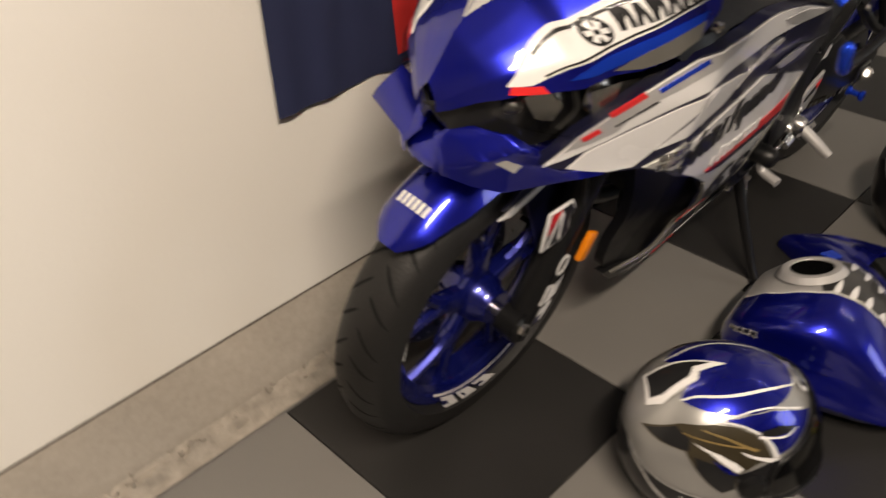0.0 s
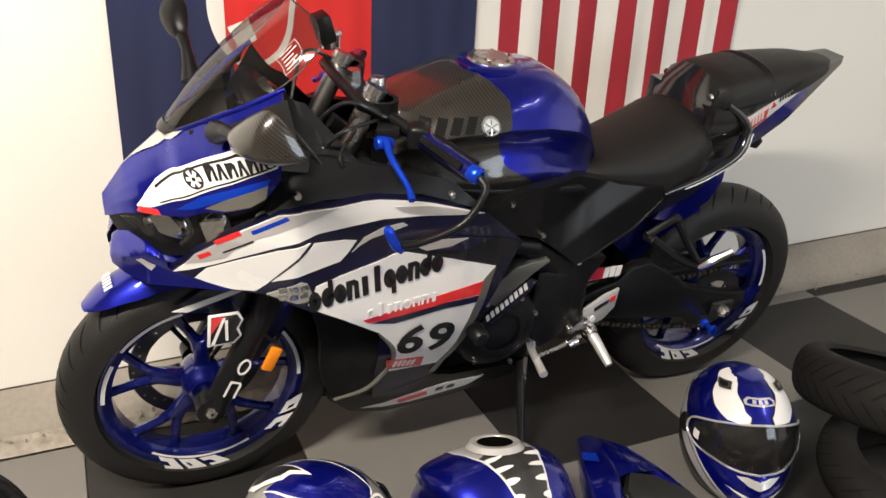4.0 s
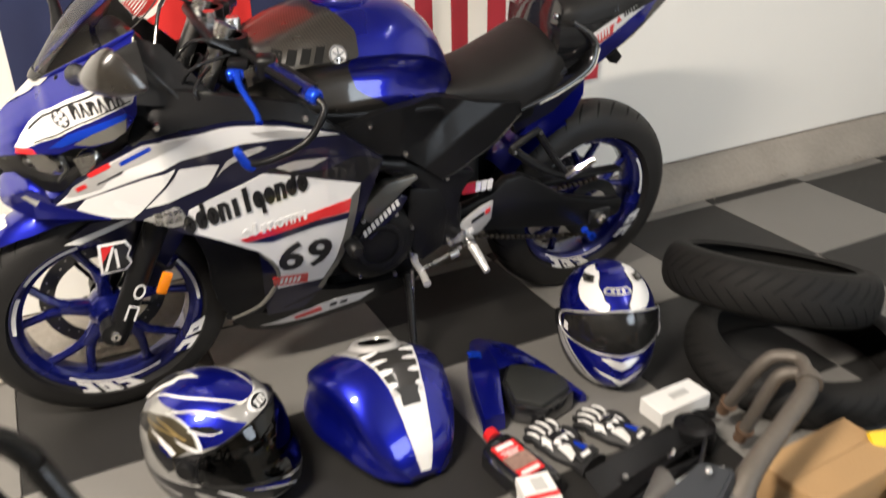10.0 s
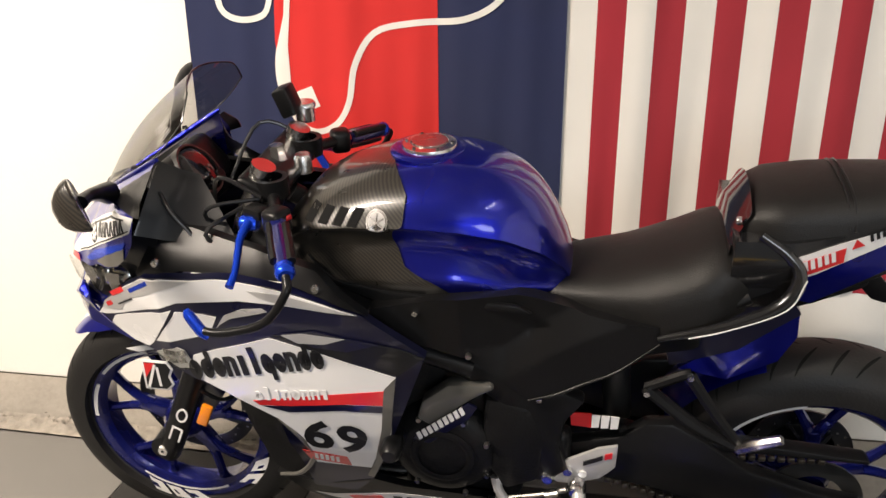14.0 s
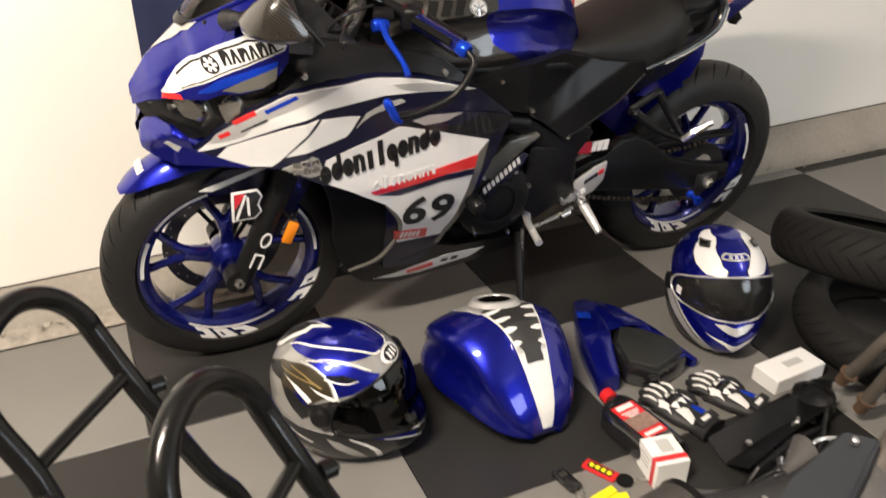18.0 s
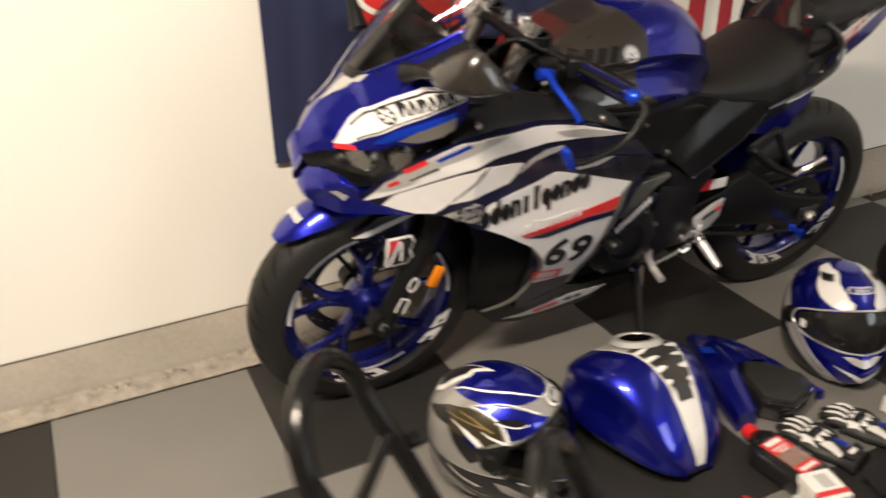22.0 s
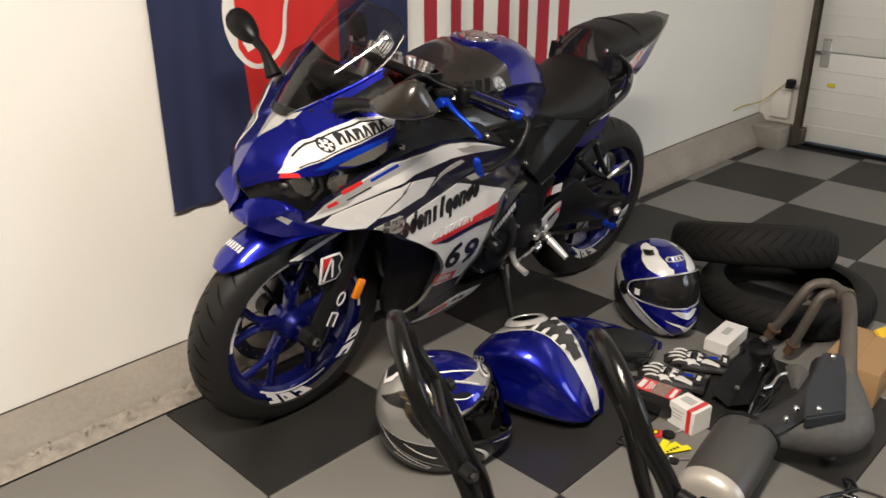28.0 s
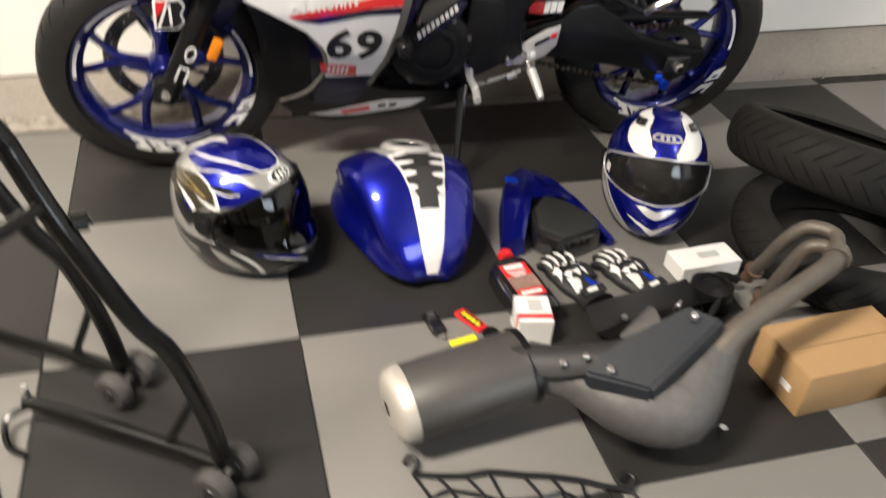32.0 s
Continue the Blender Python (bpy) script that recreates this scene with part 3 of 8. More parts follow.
# front mudguard
rows = []
for k in range(22):
    a = radians(52 + (133 - 52) * k / 21)
    tipw = interp(k / 21, [(0, 0.060), (0.3, 0.068), (0.75, 0.064), (0.93, 0.050), (1.0, 0.020)])
    drop = interp(k / 21, [(0, 0.075), (0.3, 0.055), (0.75, 0.038), (1.0, 0.006)])
    r0 = 0.327 + 0.012 * math.sin(math.pi * k / 21)
    row = []
    for q in range(-8, 9):
        u = q / 8
        r = r0 - drop * abs(u) ** 2.6
        row.append((FW[0] + r * math.cos(a), tipw * u * (1.0 if abs(u) < 0.95 else 1.0), FW[1] + r * math.sin(a)))
    rows.append(row)
guard = part("front_mudguard", skin(rows), "blue", bike, "glossy blue front mudguard with white lettering bars")
SIDE = [(0.215, 0.525), (0.10, 0.575), (0.0, 0.575), (-0.05, 0.545), (0.01, 0.53), (0.05, 0.45), (0.075, 0.385), (0.11, 0.37), (0.15, 0.43)]
for sgn in (-1, 1):
    part("mudguard_side", plate(SIDE, sgn * 0.066, sgn * 0.072, 0.002), "navy", guard)
part("mudguard_flash", plate([(-0.06, 0.534), (0.02, 0.556), (0.10, 0.576), (0.11, 0.570), (0.03, 0.545), (-0.03, 0.528)], -0.0745, -0.0722, 0), "white", guard)
badge = part("tyre_maker_badge", plate([(0.002, 0.545), (0.062, 0.545), (0.072, 0.525), (0.062, 0.505), (0.068, 0.485), (0.052, 0.468), (-0.002, 0.468)], -0.122, -0.118, 0.0015), "white", guard, "white rimmed black and red sticker")
part("badge_black", plate([(0.008, 0.540), (0.059, 0.540), (0.067, 0.525), (0.057, 0.505), (0.063, 0.487), (0.049, 0.473), (0.004, 0.473)], -0.1230, -0.1222, 0), "ink", badge)
part("badge_red", plate([(0.009, 0.539), (0.034, 0.539), (0.006, 0.50)], -0.1238, -0.1231, 0), "red", badge)
part("badge_slash", plate([(0.030, 0.536), (0.036, 0.536), (0.012, 0.475), (0.005, 0.475)], -0.1245, -0.1239, 0), "white", badge)
part("badge_stem", plate([(0.034, 0.53), (0.040, 0.53), (0.040, 0.48), (0.034, 0.48)], -0.1245, -0.1239, 0), "white", badge)
for k in range(6):
    a = radians(128 - 0.0)
    u0 = -0.030 + k * 0.010
    bm = bmesh.new()
    vs = []
    for uu in (u0, u0 + 0.0065):
        for da in (0.0, 0.055):
            aa = radians(119) + da
            r = 0.3365 - 0.02 * abs(uu / 0.06) ** 2.6 + 0.001
            vs.append(bm.verts.new((FW[0] + r * math.cos(aa), uu, FW[1] + r * math.sin(aa))))
    bm.faces.new((vs[0], vs[1], vs[3], vs[2]))
    part("guard_mark", bm, "white", guard, flat=True)

# nose cowl: blue shell, word-mark band, stripes
sides = []
for sgn in (-1, 1):
    rows = []
    for k in range(61):
        row = []
        for q in range(29):
            x = -0.16 + (0.280 + 0.030 * q / 28) * k / 60
            lo, hi = interp(x, COWL_CUT), screen_edge(x)[1]
            z = lo + (hi - lo) * (1 - (1 - q / 28) ** 1.7)
            row.append((x, sgn * cowl(x, z), z))
        rows.append(row if sgn < 0 else row[::-1])
    sides.append(skin(rows))
nose = part("nose_cowl", join(*sides), "blue", bike, "blue nose fairing with white word-mark band")
for sgn in (-1, 1):
    part("nose_rim", tube([(x, sgn * (screen_edge(x)[0] + 0.002), screen_edge(x)[1] - 0.002) for x in (-0.044, -0.025, 0.01, 0.05, 0.09, 0.125, 0.149)], [0.003, 0.004, 0.005, 0.006, 0.006, 0.006, 0.004], 10), "blue", nose)
    part("word_band", drape([(-0.107, 0.789), (-0.091, 0.812), (-0.070, 0.836), (-0.040, 0.860), (0.005, 0.889), (0.055, 0.918), (0.100, 0.928), (0.127, 0.932), (0.116, 0.905), (0.068, 0.880), (0.021, 0.853), (-0.022, 0.826), (-0.085, 0.793)], cowl, 0.0024, 0.003, sgn, 0.008, 8), "white", nose)
    part("band_line", drape([(-0.075, 0.826), (-0.040, 0.856), (0.005, 0.885), (0.055, 0.9135), (0.100, 0.9235), (0.100, 0.9212), (0.056, 0.9112), (0.006, 0.8827), (-0.039, 0.8537), (-0.073, 0.824)], cowl, 0.0034, 0.001, sgn, 0.008, 8), "ink", nose)
    part("band_line", drape([(-0.070, 0.8055), (-0.022, 0.8315), (0.021, 0.8585), (0.068, 0.8855), (0.114, 0.910), (0.1135, 0.9077), (0.068, 0.8832), (0.021, 0.8562), (-0.022, 0.8292), (-0.070, 0.8032)], cowl, 0.0034, 0.001, sgn, 0.008, 8), "ink", nose)
    part("blue_stripe", drape([(-0.045, 0.800), (-0.008, 0.830), (0.048, 0.860), (0.104, 0.886), (0.095, 0.870), (0.037, 0.838), (-0.02, 0.806)], cowl, 0.0022, 0.001, sgn, 0.008, 8), "blue_anodised", nose)
    part("grey_flash", drape([(0.0, 0.813), (0.037, 0.840), (0.099, 0.874), (0.095, 0.850), (0.07, 0.830), (0.03, 0.815)], cowl, 0.0026, 0.001, sgn, 0.008, 8), "olive", nose)
    vent = []
    for k in range(11):
        x = -0.103 + 0.098 * k / 10
        inn, hi = screen_edge(x)
        lo, reach = interp(x, COWL_LOW), interp(x, [(-0.103, 0.02), (-0.058, 0.26), (-0.04, 0.22), (-0.005, 0.01)])
        band = []
        for q in range(6):
            f = reach * q / 5
            z = lo + (hi - lo) * (1 - 0.3 * f / 0.72)
            band.append((x - 0.0012, sgn * (cowl(x, z) + 0.0006), z + 0.0016))
        vent.append(band)
    part("nose_vent", skin(vent), "silver", nose)
    part("mirror_mount", drape([(0.020, 0.918), (0.050, 0.941), (0.090, 0.966), (0.125, 0.988), (0.148, 1.001), (0.148, 0.940), (0.128, 0.936), (0.100, 0.935), (0.050, 0.925)], cowl, 0.003, 0.003, sgn, 0.015), "satin_black", nose, "black mirror mount")
    part("cowl_bolt", lathe([(0.0, 0.004), (0.004, 0.004), (0.005, 0.0), (0.005, -0.004)], 10, (-0.002, sgn * 0.066, 0.914), "z"), "ink", nose)
    part("red_tab", drape([(-0.108, 0.780), (-0.104, 0.790), (-0.075, 0.793), (-0.070, 0.785)], cowl, 0.0036, 0.001, sgn, 0.008, 6), "red", nose)
    for o in glyphs(0.104, 0.031, "nanana", 0.1, 0.92, 0.30):
        part("word_mark", drape(on_line(o, (0.010, 0.8605), 24), cowl, 0.0036, 0.001, sgn, 0.008, 6), "ink", nose)
    ring = [(-0.013 + 0.015 * math.cos(k * math.tau / 20), 0.857 + 0.015 * math.sin(k * math.tau / 20)) for k in range(20)]
    part("round_mark", drape(ring, cowl, 0.0036, 0.001, sgn, 0.008, 6), "ink", nose)
    for k in range(6):
        a = k * math.tau / 6 + 0.3
        c, s = math.cos(a), math.sin(a)
        part("round_mark_ray", drape([(-0.013 + 0.003 * c - 0.0022 * s, 0.857 + 0.003 * s + 0.0022 * c), (-0.013 + 0.0115 * c - 0.003 * s, 0.857 + 0.0115 * s + 0.003 * c), (-0.013 + 0.0115 * c + 0.003 * s, 0.857 + 0.0115 * s - 0.003 * c), (-0.013 + 0.003 * c + 0.0022 * s, 0.857 + 0.003 * s - 0.0022 * c)], cowl, 0.0042, 0.0005, sgn, 0.008, 6), "white", nose)

# headlamps, dark mask, chin beak and its far-side fin
for sgn in (-1, 1):
    mask = part("headlight_mask", drape([(-0.158, 0.740), (-0.10, 0.785), (0.0, 0.826), (0.05, 0.846), (0.11, 0.885), (0.145, 0.905), (0.14, 0.83), (0.09, 0.790), (0.07, 0.73), (0.02, 0.690), (-0.06, 0.675), (-0.13, 0.690)], flank, -0.040, 0.01, sgn, 0.03), "ink", bike)
    hl = part("headlight", drape([(-0.135, 0.762), (-0.09, 0.780), (-0.02, 0.784), (0.05, 0.795), (0.083, 0.803), (0.062, 0.748), (0.030, 0.716), (-0.020, 0.706), (-0.075, 0.726), (-0.118, 0.748)], flank, -0.003, 0.006, sgn, 0.02), "lens", bike, "clear headlamp lens over dark reflector")
    for x, z, r, mt in ((0.028, 0.757, 0.030, "alloy"), (-0.034, 0.748, 0.026, "alloy"), (-0.085, 0.753, 0.014, "dark_steel")):
        y = sgn * (flank(x, z) - 0.024)
        part("reflector", lathe([(r * 0.15, 0.0), (r * 0.5, -sgn * 0.003), (r * 0.85, -sgn * 0.010), (r, -sgn * 0.017), (r * 1.05, -sgn * 0.016)], 24, (x, y, z), "y"), mt, hl)
    part("lamp_divider", tube([(-0.03, sgn * (flank(-0.03, 0.75) - 0.012), 0.780), (-0.022, sgn * (flank(-0.02, 0.75) - 0.014), 0.750), (-0.04, sgn * (flank(-0.04, 0.73) - 0.012), 0.722)], 0.004, 8), "dark_steel", hl)
    for glow in ([(-0.090, 0.775), (-0.060, 0.782), (-0.040, 0.758), (-0.050, 0.735), (-0.074, 0.742)], [(-0.008, 0.772), (0.034, 0.783), (0.030, 0.757), (0.003, 0.733)]):
        part("reflector_facet", drape(glow, lambda x, z: flank(x, z) - 0.014 + 0.10 * (0.760 - z), 0.0, 0.002, sgn, 0.02), "alloy", hl)
    if sgn > 0:
        # blue fin panel, the far half of the chin below the nose
        fin = [[(Vector((-0.127, 0.086, 0.746)).lerp(Vector((-0.118, 0.012, 0.712)), v)).lerp(Vector((-0.142, 0.124, 0.686)).lerp(Vector((-0.159, 0.033, 0.667)), v), u) + Vector((-0.008 * math.sin(math.pi * u), 0, 0)) for v in [q / 6 for q in range(7)]] for u in [k / 6 for k in range(7)]]
        part("winglet", join(skin(fin), skin([[p + Vector((0.005, 0, 0.002)) for p in row[::-1]] for row in fin])), "blue", bike)
beak_rows = []
for k in range(25):
    x = -0.157 + 0.197 * k / 24
    w = interp(x, [(-0.157, 0.022), (-0.150, 0.046), (-0.135, 0.070), (-0.11, 0.096), (-0.07, 0.118), (0.0, 0.138), (0.04, 0.140)]) * 0.86
    rim, crest, sole = interp(x, [(-0.157, 0.654), (-0.12, 0.672), (-0.06, 0.670), (0.04, 0.658)]), interp(x, [(-0.157, 0.662), (-0.125, 0.692), (-0.08, 0.690), (0.04, 0.665)]), interp(x, [(-0.157, 0.644), (-0.12, 0.636), (0.0, 0.634), (0.04, 0.640)])
    half = [(w * 0.0, crest), (w * 0.45, crest - 0.002), (w * 0.80, rim + (crest - rim) * 0.45), (w, rim), (w * 0.99, rim - 0.012), (w * 0.85, sole + 0.004), (w * 0.4, sole)]
    beak_rows.append([(x, -y, z) for y, z in half[:0:-1]] + [(x, y, z) for y, z in half])
beak = part("chin_beak", skin(beak_rows, True), "blue", bike, "blue duckbill chin spoiler below the headlamp", 50)
for sgn in (-1, 1):
    crest_at = lambda x: interp(x, [(-0.16, 0.664), (-0.10, 0.706), (-0.07, 0.696), (0.04, 0.640)])
    ridge = lambda x, z: max(0.004, flank(x, z) + 0.010 * max(0.0, 1 - abs(z - crest_at(x)) / 0.028) * interp(x, [(-0.16, 0.3), (-0.13, 1.0), (-0.06, 0.8), (0.04, 0.0)]) - 1.3 * max(0.0, z - crest_at(x)))
    side = part("chin_side", drape([(-0.140, 0.708), (-0.152, 0.694), (-0.160, 0.664), (-0.158, 0.647), (-0.134, 0.636), (-0.103, 0.628), (-0.032, 0.631), (0.039, 0.632), (0.040, 0.643), (-0.031, 0.655), (-0.065, 0.672), (-0.072, 0.700), (-0.096, 0.718), (-0.120, 0.718)], ridge, 0.0, 0.006, sgn, 0.010, 7), "blue", beak)
    # silver patch stands in for the lit wall showing through the slot
    part("chin_slot", drape([(-0.118, 0.680), (-0.109, 0.687), (-0.086, 0.674), (-0.094, 0.662)], ridge, 0.0016, 0.001, sgn, 0.010), "silver", side)

# windscreen
SCREEN_SIDE = smooth_line([(-0.045, 0.030, 0.899), (0.035, 0.080, 0.948), (0.110, 0.121, 0.992), (0.165, 0.136, 1.034), (0.205, 0.135, 1.077), (0.232, 0.129, 1.112)], 12)


def screen_at(u, v):
    """A place on the screen: u from the nose up to the rim, v across."""
    w = abs(v)
    u = u * (1 - 0.16 * max(0.0, (w - 0.72) / 0.28) ** 2)
    k, b = w * w, math.sin(math.pi * u)
    f = u * (len(SCREEN_SIDE) - 1)
    n = min(int(f), len(SCREEN_SIDE) - 2)
    sx, sy, sz = SCREEN_SIDE[n].lerp(SCREEN_SIDE[n + 1], f - n)
    cx, cz = -0.052 + 0.237 * u - 0.014 * b, 0.896 + 0.245 * u + 0.012 * b
    return Vector((cx * (1 - k) + sx * k, sy * v, cz * (1 - k) + sz * k))


rows = [[screen_at(k / 18, q / 12) for q in range(-12, 13)] for k in range(19)]
screen = part("windscreen", skin(rows), "screen", bike, "smoke tinted windscreen with a small warning label")
screen.visible_shadow = False
part("screen_base", skin([[screen_at(u, q / 10) + Vector((-0.002, 0, 0.002)) for q in range(-10, 11)] for u in (0.0, 0.03, 0.06)]), "ink", screen)
part("screen_edge_top", tube(rows[-1], 0.0016, 6, 1), "ink", screen)
for q in (0, 24):
    part("screen_edge_side", tube([rows[k][q] for k in range(19)], 0.0014, 6, 1), "dark_steel", screen)
    part("screen_bolt", lathe([(0.0, 0.004), (0.005, 0.004), (0.006, 0.0)], 10, screen_at(0.38, (q - 12) / 12.6) + Vector((-0.001, 0, 0.001)), "z"), "ink", screen)
part("screen_shroud", skin([[(x, screen_edge(x)[0] * 0.96 * v, screen_edge(x)[1] - 0.012 - 0.095 * (1 - v * v) * min(1.0, (x + 0.055) / 0.1)) for v in [q / 5 for q in range(-5, 6)]] for x in [-0.044 + 0.130 * k / 10 for k in range(11)]]), "satin_black", bike, "black shroud under the windscreen")


def label_bar(u0, u1, v0, v1):
    """A strip of the printed label, along and across the screen."""
    return skin([[screen_at(u, v) + Vector((-0.0016, 0, 0.0016)) for u in [u0 + (u1 - u0) * q / 3 for q in range(4)]] for v in [v0 + (v1 - v0) * q / 3 for q in range(4)]])


lab = [label_bar(0.66, 0.82, v, v + 0.006) for v in (-0.95, -0.76)] + [label_bar(u, u + 0.003, -0.95, -0.754) for u in (0.66, 0.817)]
lab += [label_bar(0.68, 0.80 - 0.02 * (k % 3), -0.925 + 0.034 * k, -0.914 + 0.034 * k) for k in range(5)]
part("screen_label", join(*lab), "print_white", screen, "small white outlined warning label")

# side fairings
FAIR = [(-0.062, 0.666), (-0.036, 0.690), (-0.014, 0.718), (0.057, 0.776), (0.119, 0.817), (0.162, 0.827), (0.223, 0.829), (0.270, 0.835), (0.300, 0.835), (0.350, 0.828), (0.40, 0.818), (0.532, 0.776), (0.642, 0.681), (0.588, 0.629), (0.567, 0.493), (0.536, 0.386), (0.500, 0.300), (0.455, 0.245), (0.36, 0.25), (0.382, 0.358), (0.376, 0.433), (0.335, 0.494), (0.25, 0.553), (0.18, 0.589), (0.116, 0.630), (0.037, 0.634), (-0.012, 0.648)]
for sgn in (-1, 1):
    fr = part("side_fairing", drape(FAIR, flank, 0.0, 0.02, sgn, 0.016, 8), "navy", bike, "navy side fairing with white silver and red race graphics")

    def lay(name, poly, mat, lift, who=fr, s=sgn):
        return part(name, drape(poly, flank, lift + 0.0006, 0.0016, s, 0.014, 8), mat, who)

    lay("white_flash", [(-0.058, 0.665), (-0.036, 0.688), (-0.016, 0.714), (0.055, 0.772), (0.117, 0.813), (0.162, 0.824), (0.223, 0.826), (0.27, 0.832), (0.30, 0.832), (0.35, 0.825), (0.40, 0.815), (0.45, 0.80), (0.528, 0.775), (0.459, 0.780), (0.391, 0.787), (0.312, 0.790), (0.237, 0.781), (0.187, 0.775), (0.118, 0.746), (0.054, 0.714), (0.021, 0.697), (-0.029, 0.674)], "white", 0.0012)
    lay("silver_flash", [(-0.036, 0.687), (-0.020, 0.712), (0.055, 0.771), (0.116, 0.811), (0.160, 0.822), (0.223, 0.8245), (0.186, 0.809), (0.150, 0.797), (0.108, 0.772), (0.054, 0.746), (0.032, 0.711), (-0.012, 0.694)], "silver", 0.0022)
    lay("silver_flash", [(0.33, 0.814), (0.40, 0.809), (0.45, 0.797), (0.525, 0.7755), (0.459, 0.7815), (0.39, 0.790), (0.35, 0.800)], "silver", 0.0022)
    lay("white_beak", [(-0.021, 0.656), (-0.001, 0.682), (0.043, 0.703), (0.119, 0.738), (0.173, 0.757), (0.163, 0.742), (0.152, 0.725), (0.130, 0.696), (0.098, 0.654), (0.081, 0.638), (0.042, 0.637), (0.008, 0.646)], "white", 0.0014)
    lay("white_blade", [(0.180, 0.755), (0.237, 0.754), (0.261, 0.750), (0.246, 0.722), (0.233, 0.704), (0.178, 0.687), (0.109, 0.663), (0.139, 0.697), (0.162, 0.724), (0.173, 0.743)], "white", 0.0014)
    lay("silver_blade", [(0.255, 0.723), (0.276, 0.755), (0.313, 0.772), (0.352, 0.777), (0.362, 0.770), (0.327, 0.760), (0.289, 0.750), (0.267, 0.735)], "silver", 0.0014)
    lay("white_field", [(0.176, 0.606), (0.186, 0.625), (0.190, 0.648), (0.244, 0.669), (0.308, 0.690), (0.352, 0.708), (0.37, 0.704), (0.467, 0.672), (0.584, 0.629), (0.562, 0.477), (0.533, 0.386), (0.505, 0.345), (0.384, 0.346), (0.381, 0.370), (0.377, 0.434), (0.336, 0.496), (0.249, 0.556), (0.196, 0.587)], "white", 0.0014)
    lay("grey_edge", [(0.560, 0.600), (0.584, 0.629), (0.565, 0.493), (0.534, 0.386), (0.503, 0.310), (0.49, 0.315), (0.52, 0.39), (0.545, 0.49)], "olive", 0.0030)
    lay("red_band", [(0.293, 0.545), (0.395, 0.567), (0.496, 0.587), (0.578, 0.598), (0.574, 0.560), (0.486, 0.559), (0.373, 0.540), (0.306, 0.534)], "red", 0.0024)
    lay("navy_band", [(0.312, 0.532), (0.373, 0.540), (0.473, 0.557), (0.572, 0.558), (0.569, 0.540), (0.476, 0.540), (0.364, 0.520)], "navy", 0.0026)
    lay("grey_wedge", [(0.361, 0.715), (0.445, 0.735), (0.60, 0.70), (0.640, 0.681), (0.59, 0.634), (0.467, 0.676)], "ink", 0.0022)
    lay("black_wedge", [(0.375, 0.722), (0.445, 0.735), (0.56, 0.71), (0.50, 0.690), (0.44, 0.695)], "navy", 0.0030)
    lay("white_spear", [(0.38, 0.720), (0.42, 0.728), (0.50, 0.722), (0.46, 0.705), (0.41, 0.703)], "silver", 0.0036)
    for o in (glyphs(0.282, 0.066, "obonilgonbo", 0.06, 0.97, 0.38)):
        lay("word_mark", on_line(o, (0.180, 0.588), 11.5), "ink", 0.0036)
    for o in glyphs(0.158, 0.032, "olinonni", 0.05, 0.84, 0.30):
        lay("word_mark", on_line(o, (0.300, 0.548), 7.5), "white", 0.0036)
    lay("red_tab", [(0.366, 0.398), (0.458, 0.384), (0.460, 0.348), (0.374, 0.360)], "red", 0.0030)
    for o in bars(0.056, 0.022, 5, 0.0, 0.6):
        lay("word_mark", on_line(o, (0.386, 0.366), -8), "white", 0.0038)
    for o, n, h, c in (((-0.012, 0.702), 0.024, 0.009, "red"), ((0.016, 0.738), 0.050, 0.010, "red"), ((0.076, 0.768), 0.070, 0.008, "blue_anodised"), ((0.027, 0.721), 0.060, 0.003, "ink")):
        lay("small_mark", on_line([(0, 0), (n, 0), (n, h), (0, h)], o, 33), c, 0.0030)

    duct = part("fairing_duct", drape([(q.x, q.z) for q in smooth_line([(x, 0, z) for x, z in ((0.186, 0.588), (0.290, 0.540), (0.362, 0.492), (0.384, 0.430), (0.388, 0.350), (0.360, 0.270), (0.310, 0.243), (0.262, 0.268), (0.238, 0.36), (0.226, 0.47), (0.192, 0.570))], 4)], lambda x, z: flank(x, z) * interp(x, [(0.2, 0.66), (0.30, 0.80), (0.36, 0.94), (0.39, 1.0)]), 0.0, 0.02, sgn, 0.03), "satin_black", bike, "dark inner duct beside the radiator")
    part("duct_edge", tube([(0.335, sgn * flank(0.335, 0.494), 0.494), (0.376, sgn * flank(0.376, 0.433), 0.433), (0.380, sgn * flank(0.38, 0.36), 0.365), (0.34, sgn * 0.150, 0.30), (0.275, sgn * 0.115, 0.252)], [0.003, 0.006, 0.006, 0.005, 0.004], 8), "olive", duct)
    ind = part("indicator", drape([(0.098, 0.633), (0.160, 0.666), (0.175, 0.660), (0.190, 0.618), (0.155, 0.612)], flank, 0.008, 0.012, sgn, 0.02), "lens", bike, "clear flush turn signal")
    part("indicator_back", drape([(0.100, 0.633), (0.160, 0.664), (0.174, 0.658), (0.188, 0.618), (0.155, 0.614)], flank, 0.003, 0.006, sgn, 0.02), "silver", ind)
    for k in range(3):
        for q in range(2):
            part("indicator_cell", drape(on_line([(0, 0), (0.016, 0), (0.016, 0.013), (0, 0.013)], (0.122 + k * 0.019, 0.620 + q * 0.017 + k * 0.003), 12), flank, 0.0042, 0.001, sgn, 0.02), "alloy", ind)
    chin = part("belly_pan", drape([(0.262, 0.250), (0.38, 0.258), (0.50, 0.30), (0.56, 0.275), (0.70, 0.262), (0.80, 0.245), (0.74, 0.205), (0.60, 0.175), (0.42, 0.165), (0.32, 0.19)], lambda x, z: interp(z, [(0.16, 0.095), (0.22, 0.120), (0.30, 0.15)]) * interp(x, [(0.25, 0.8), (0.4, 1), (0.8, 0.9)]), 0.0, 0.02, sgn, 0.03), "satin_black", bike, "black belly pan with white wedge")
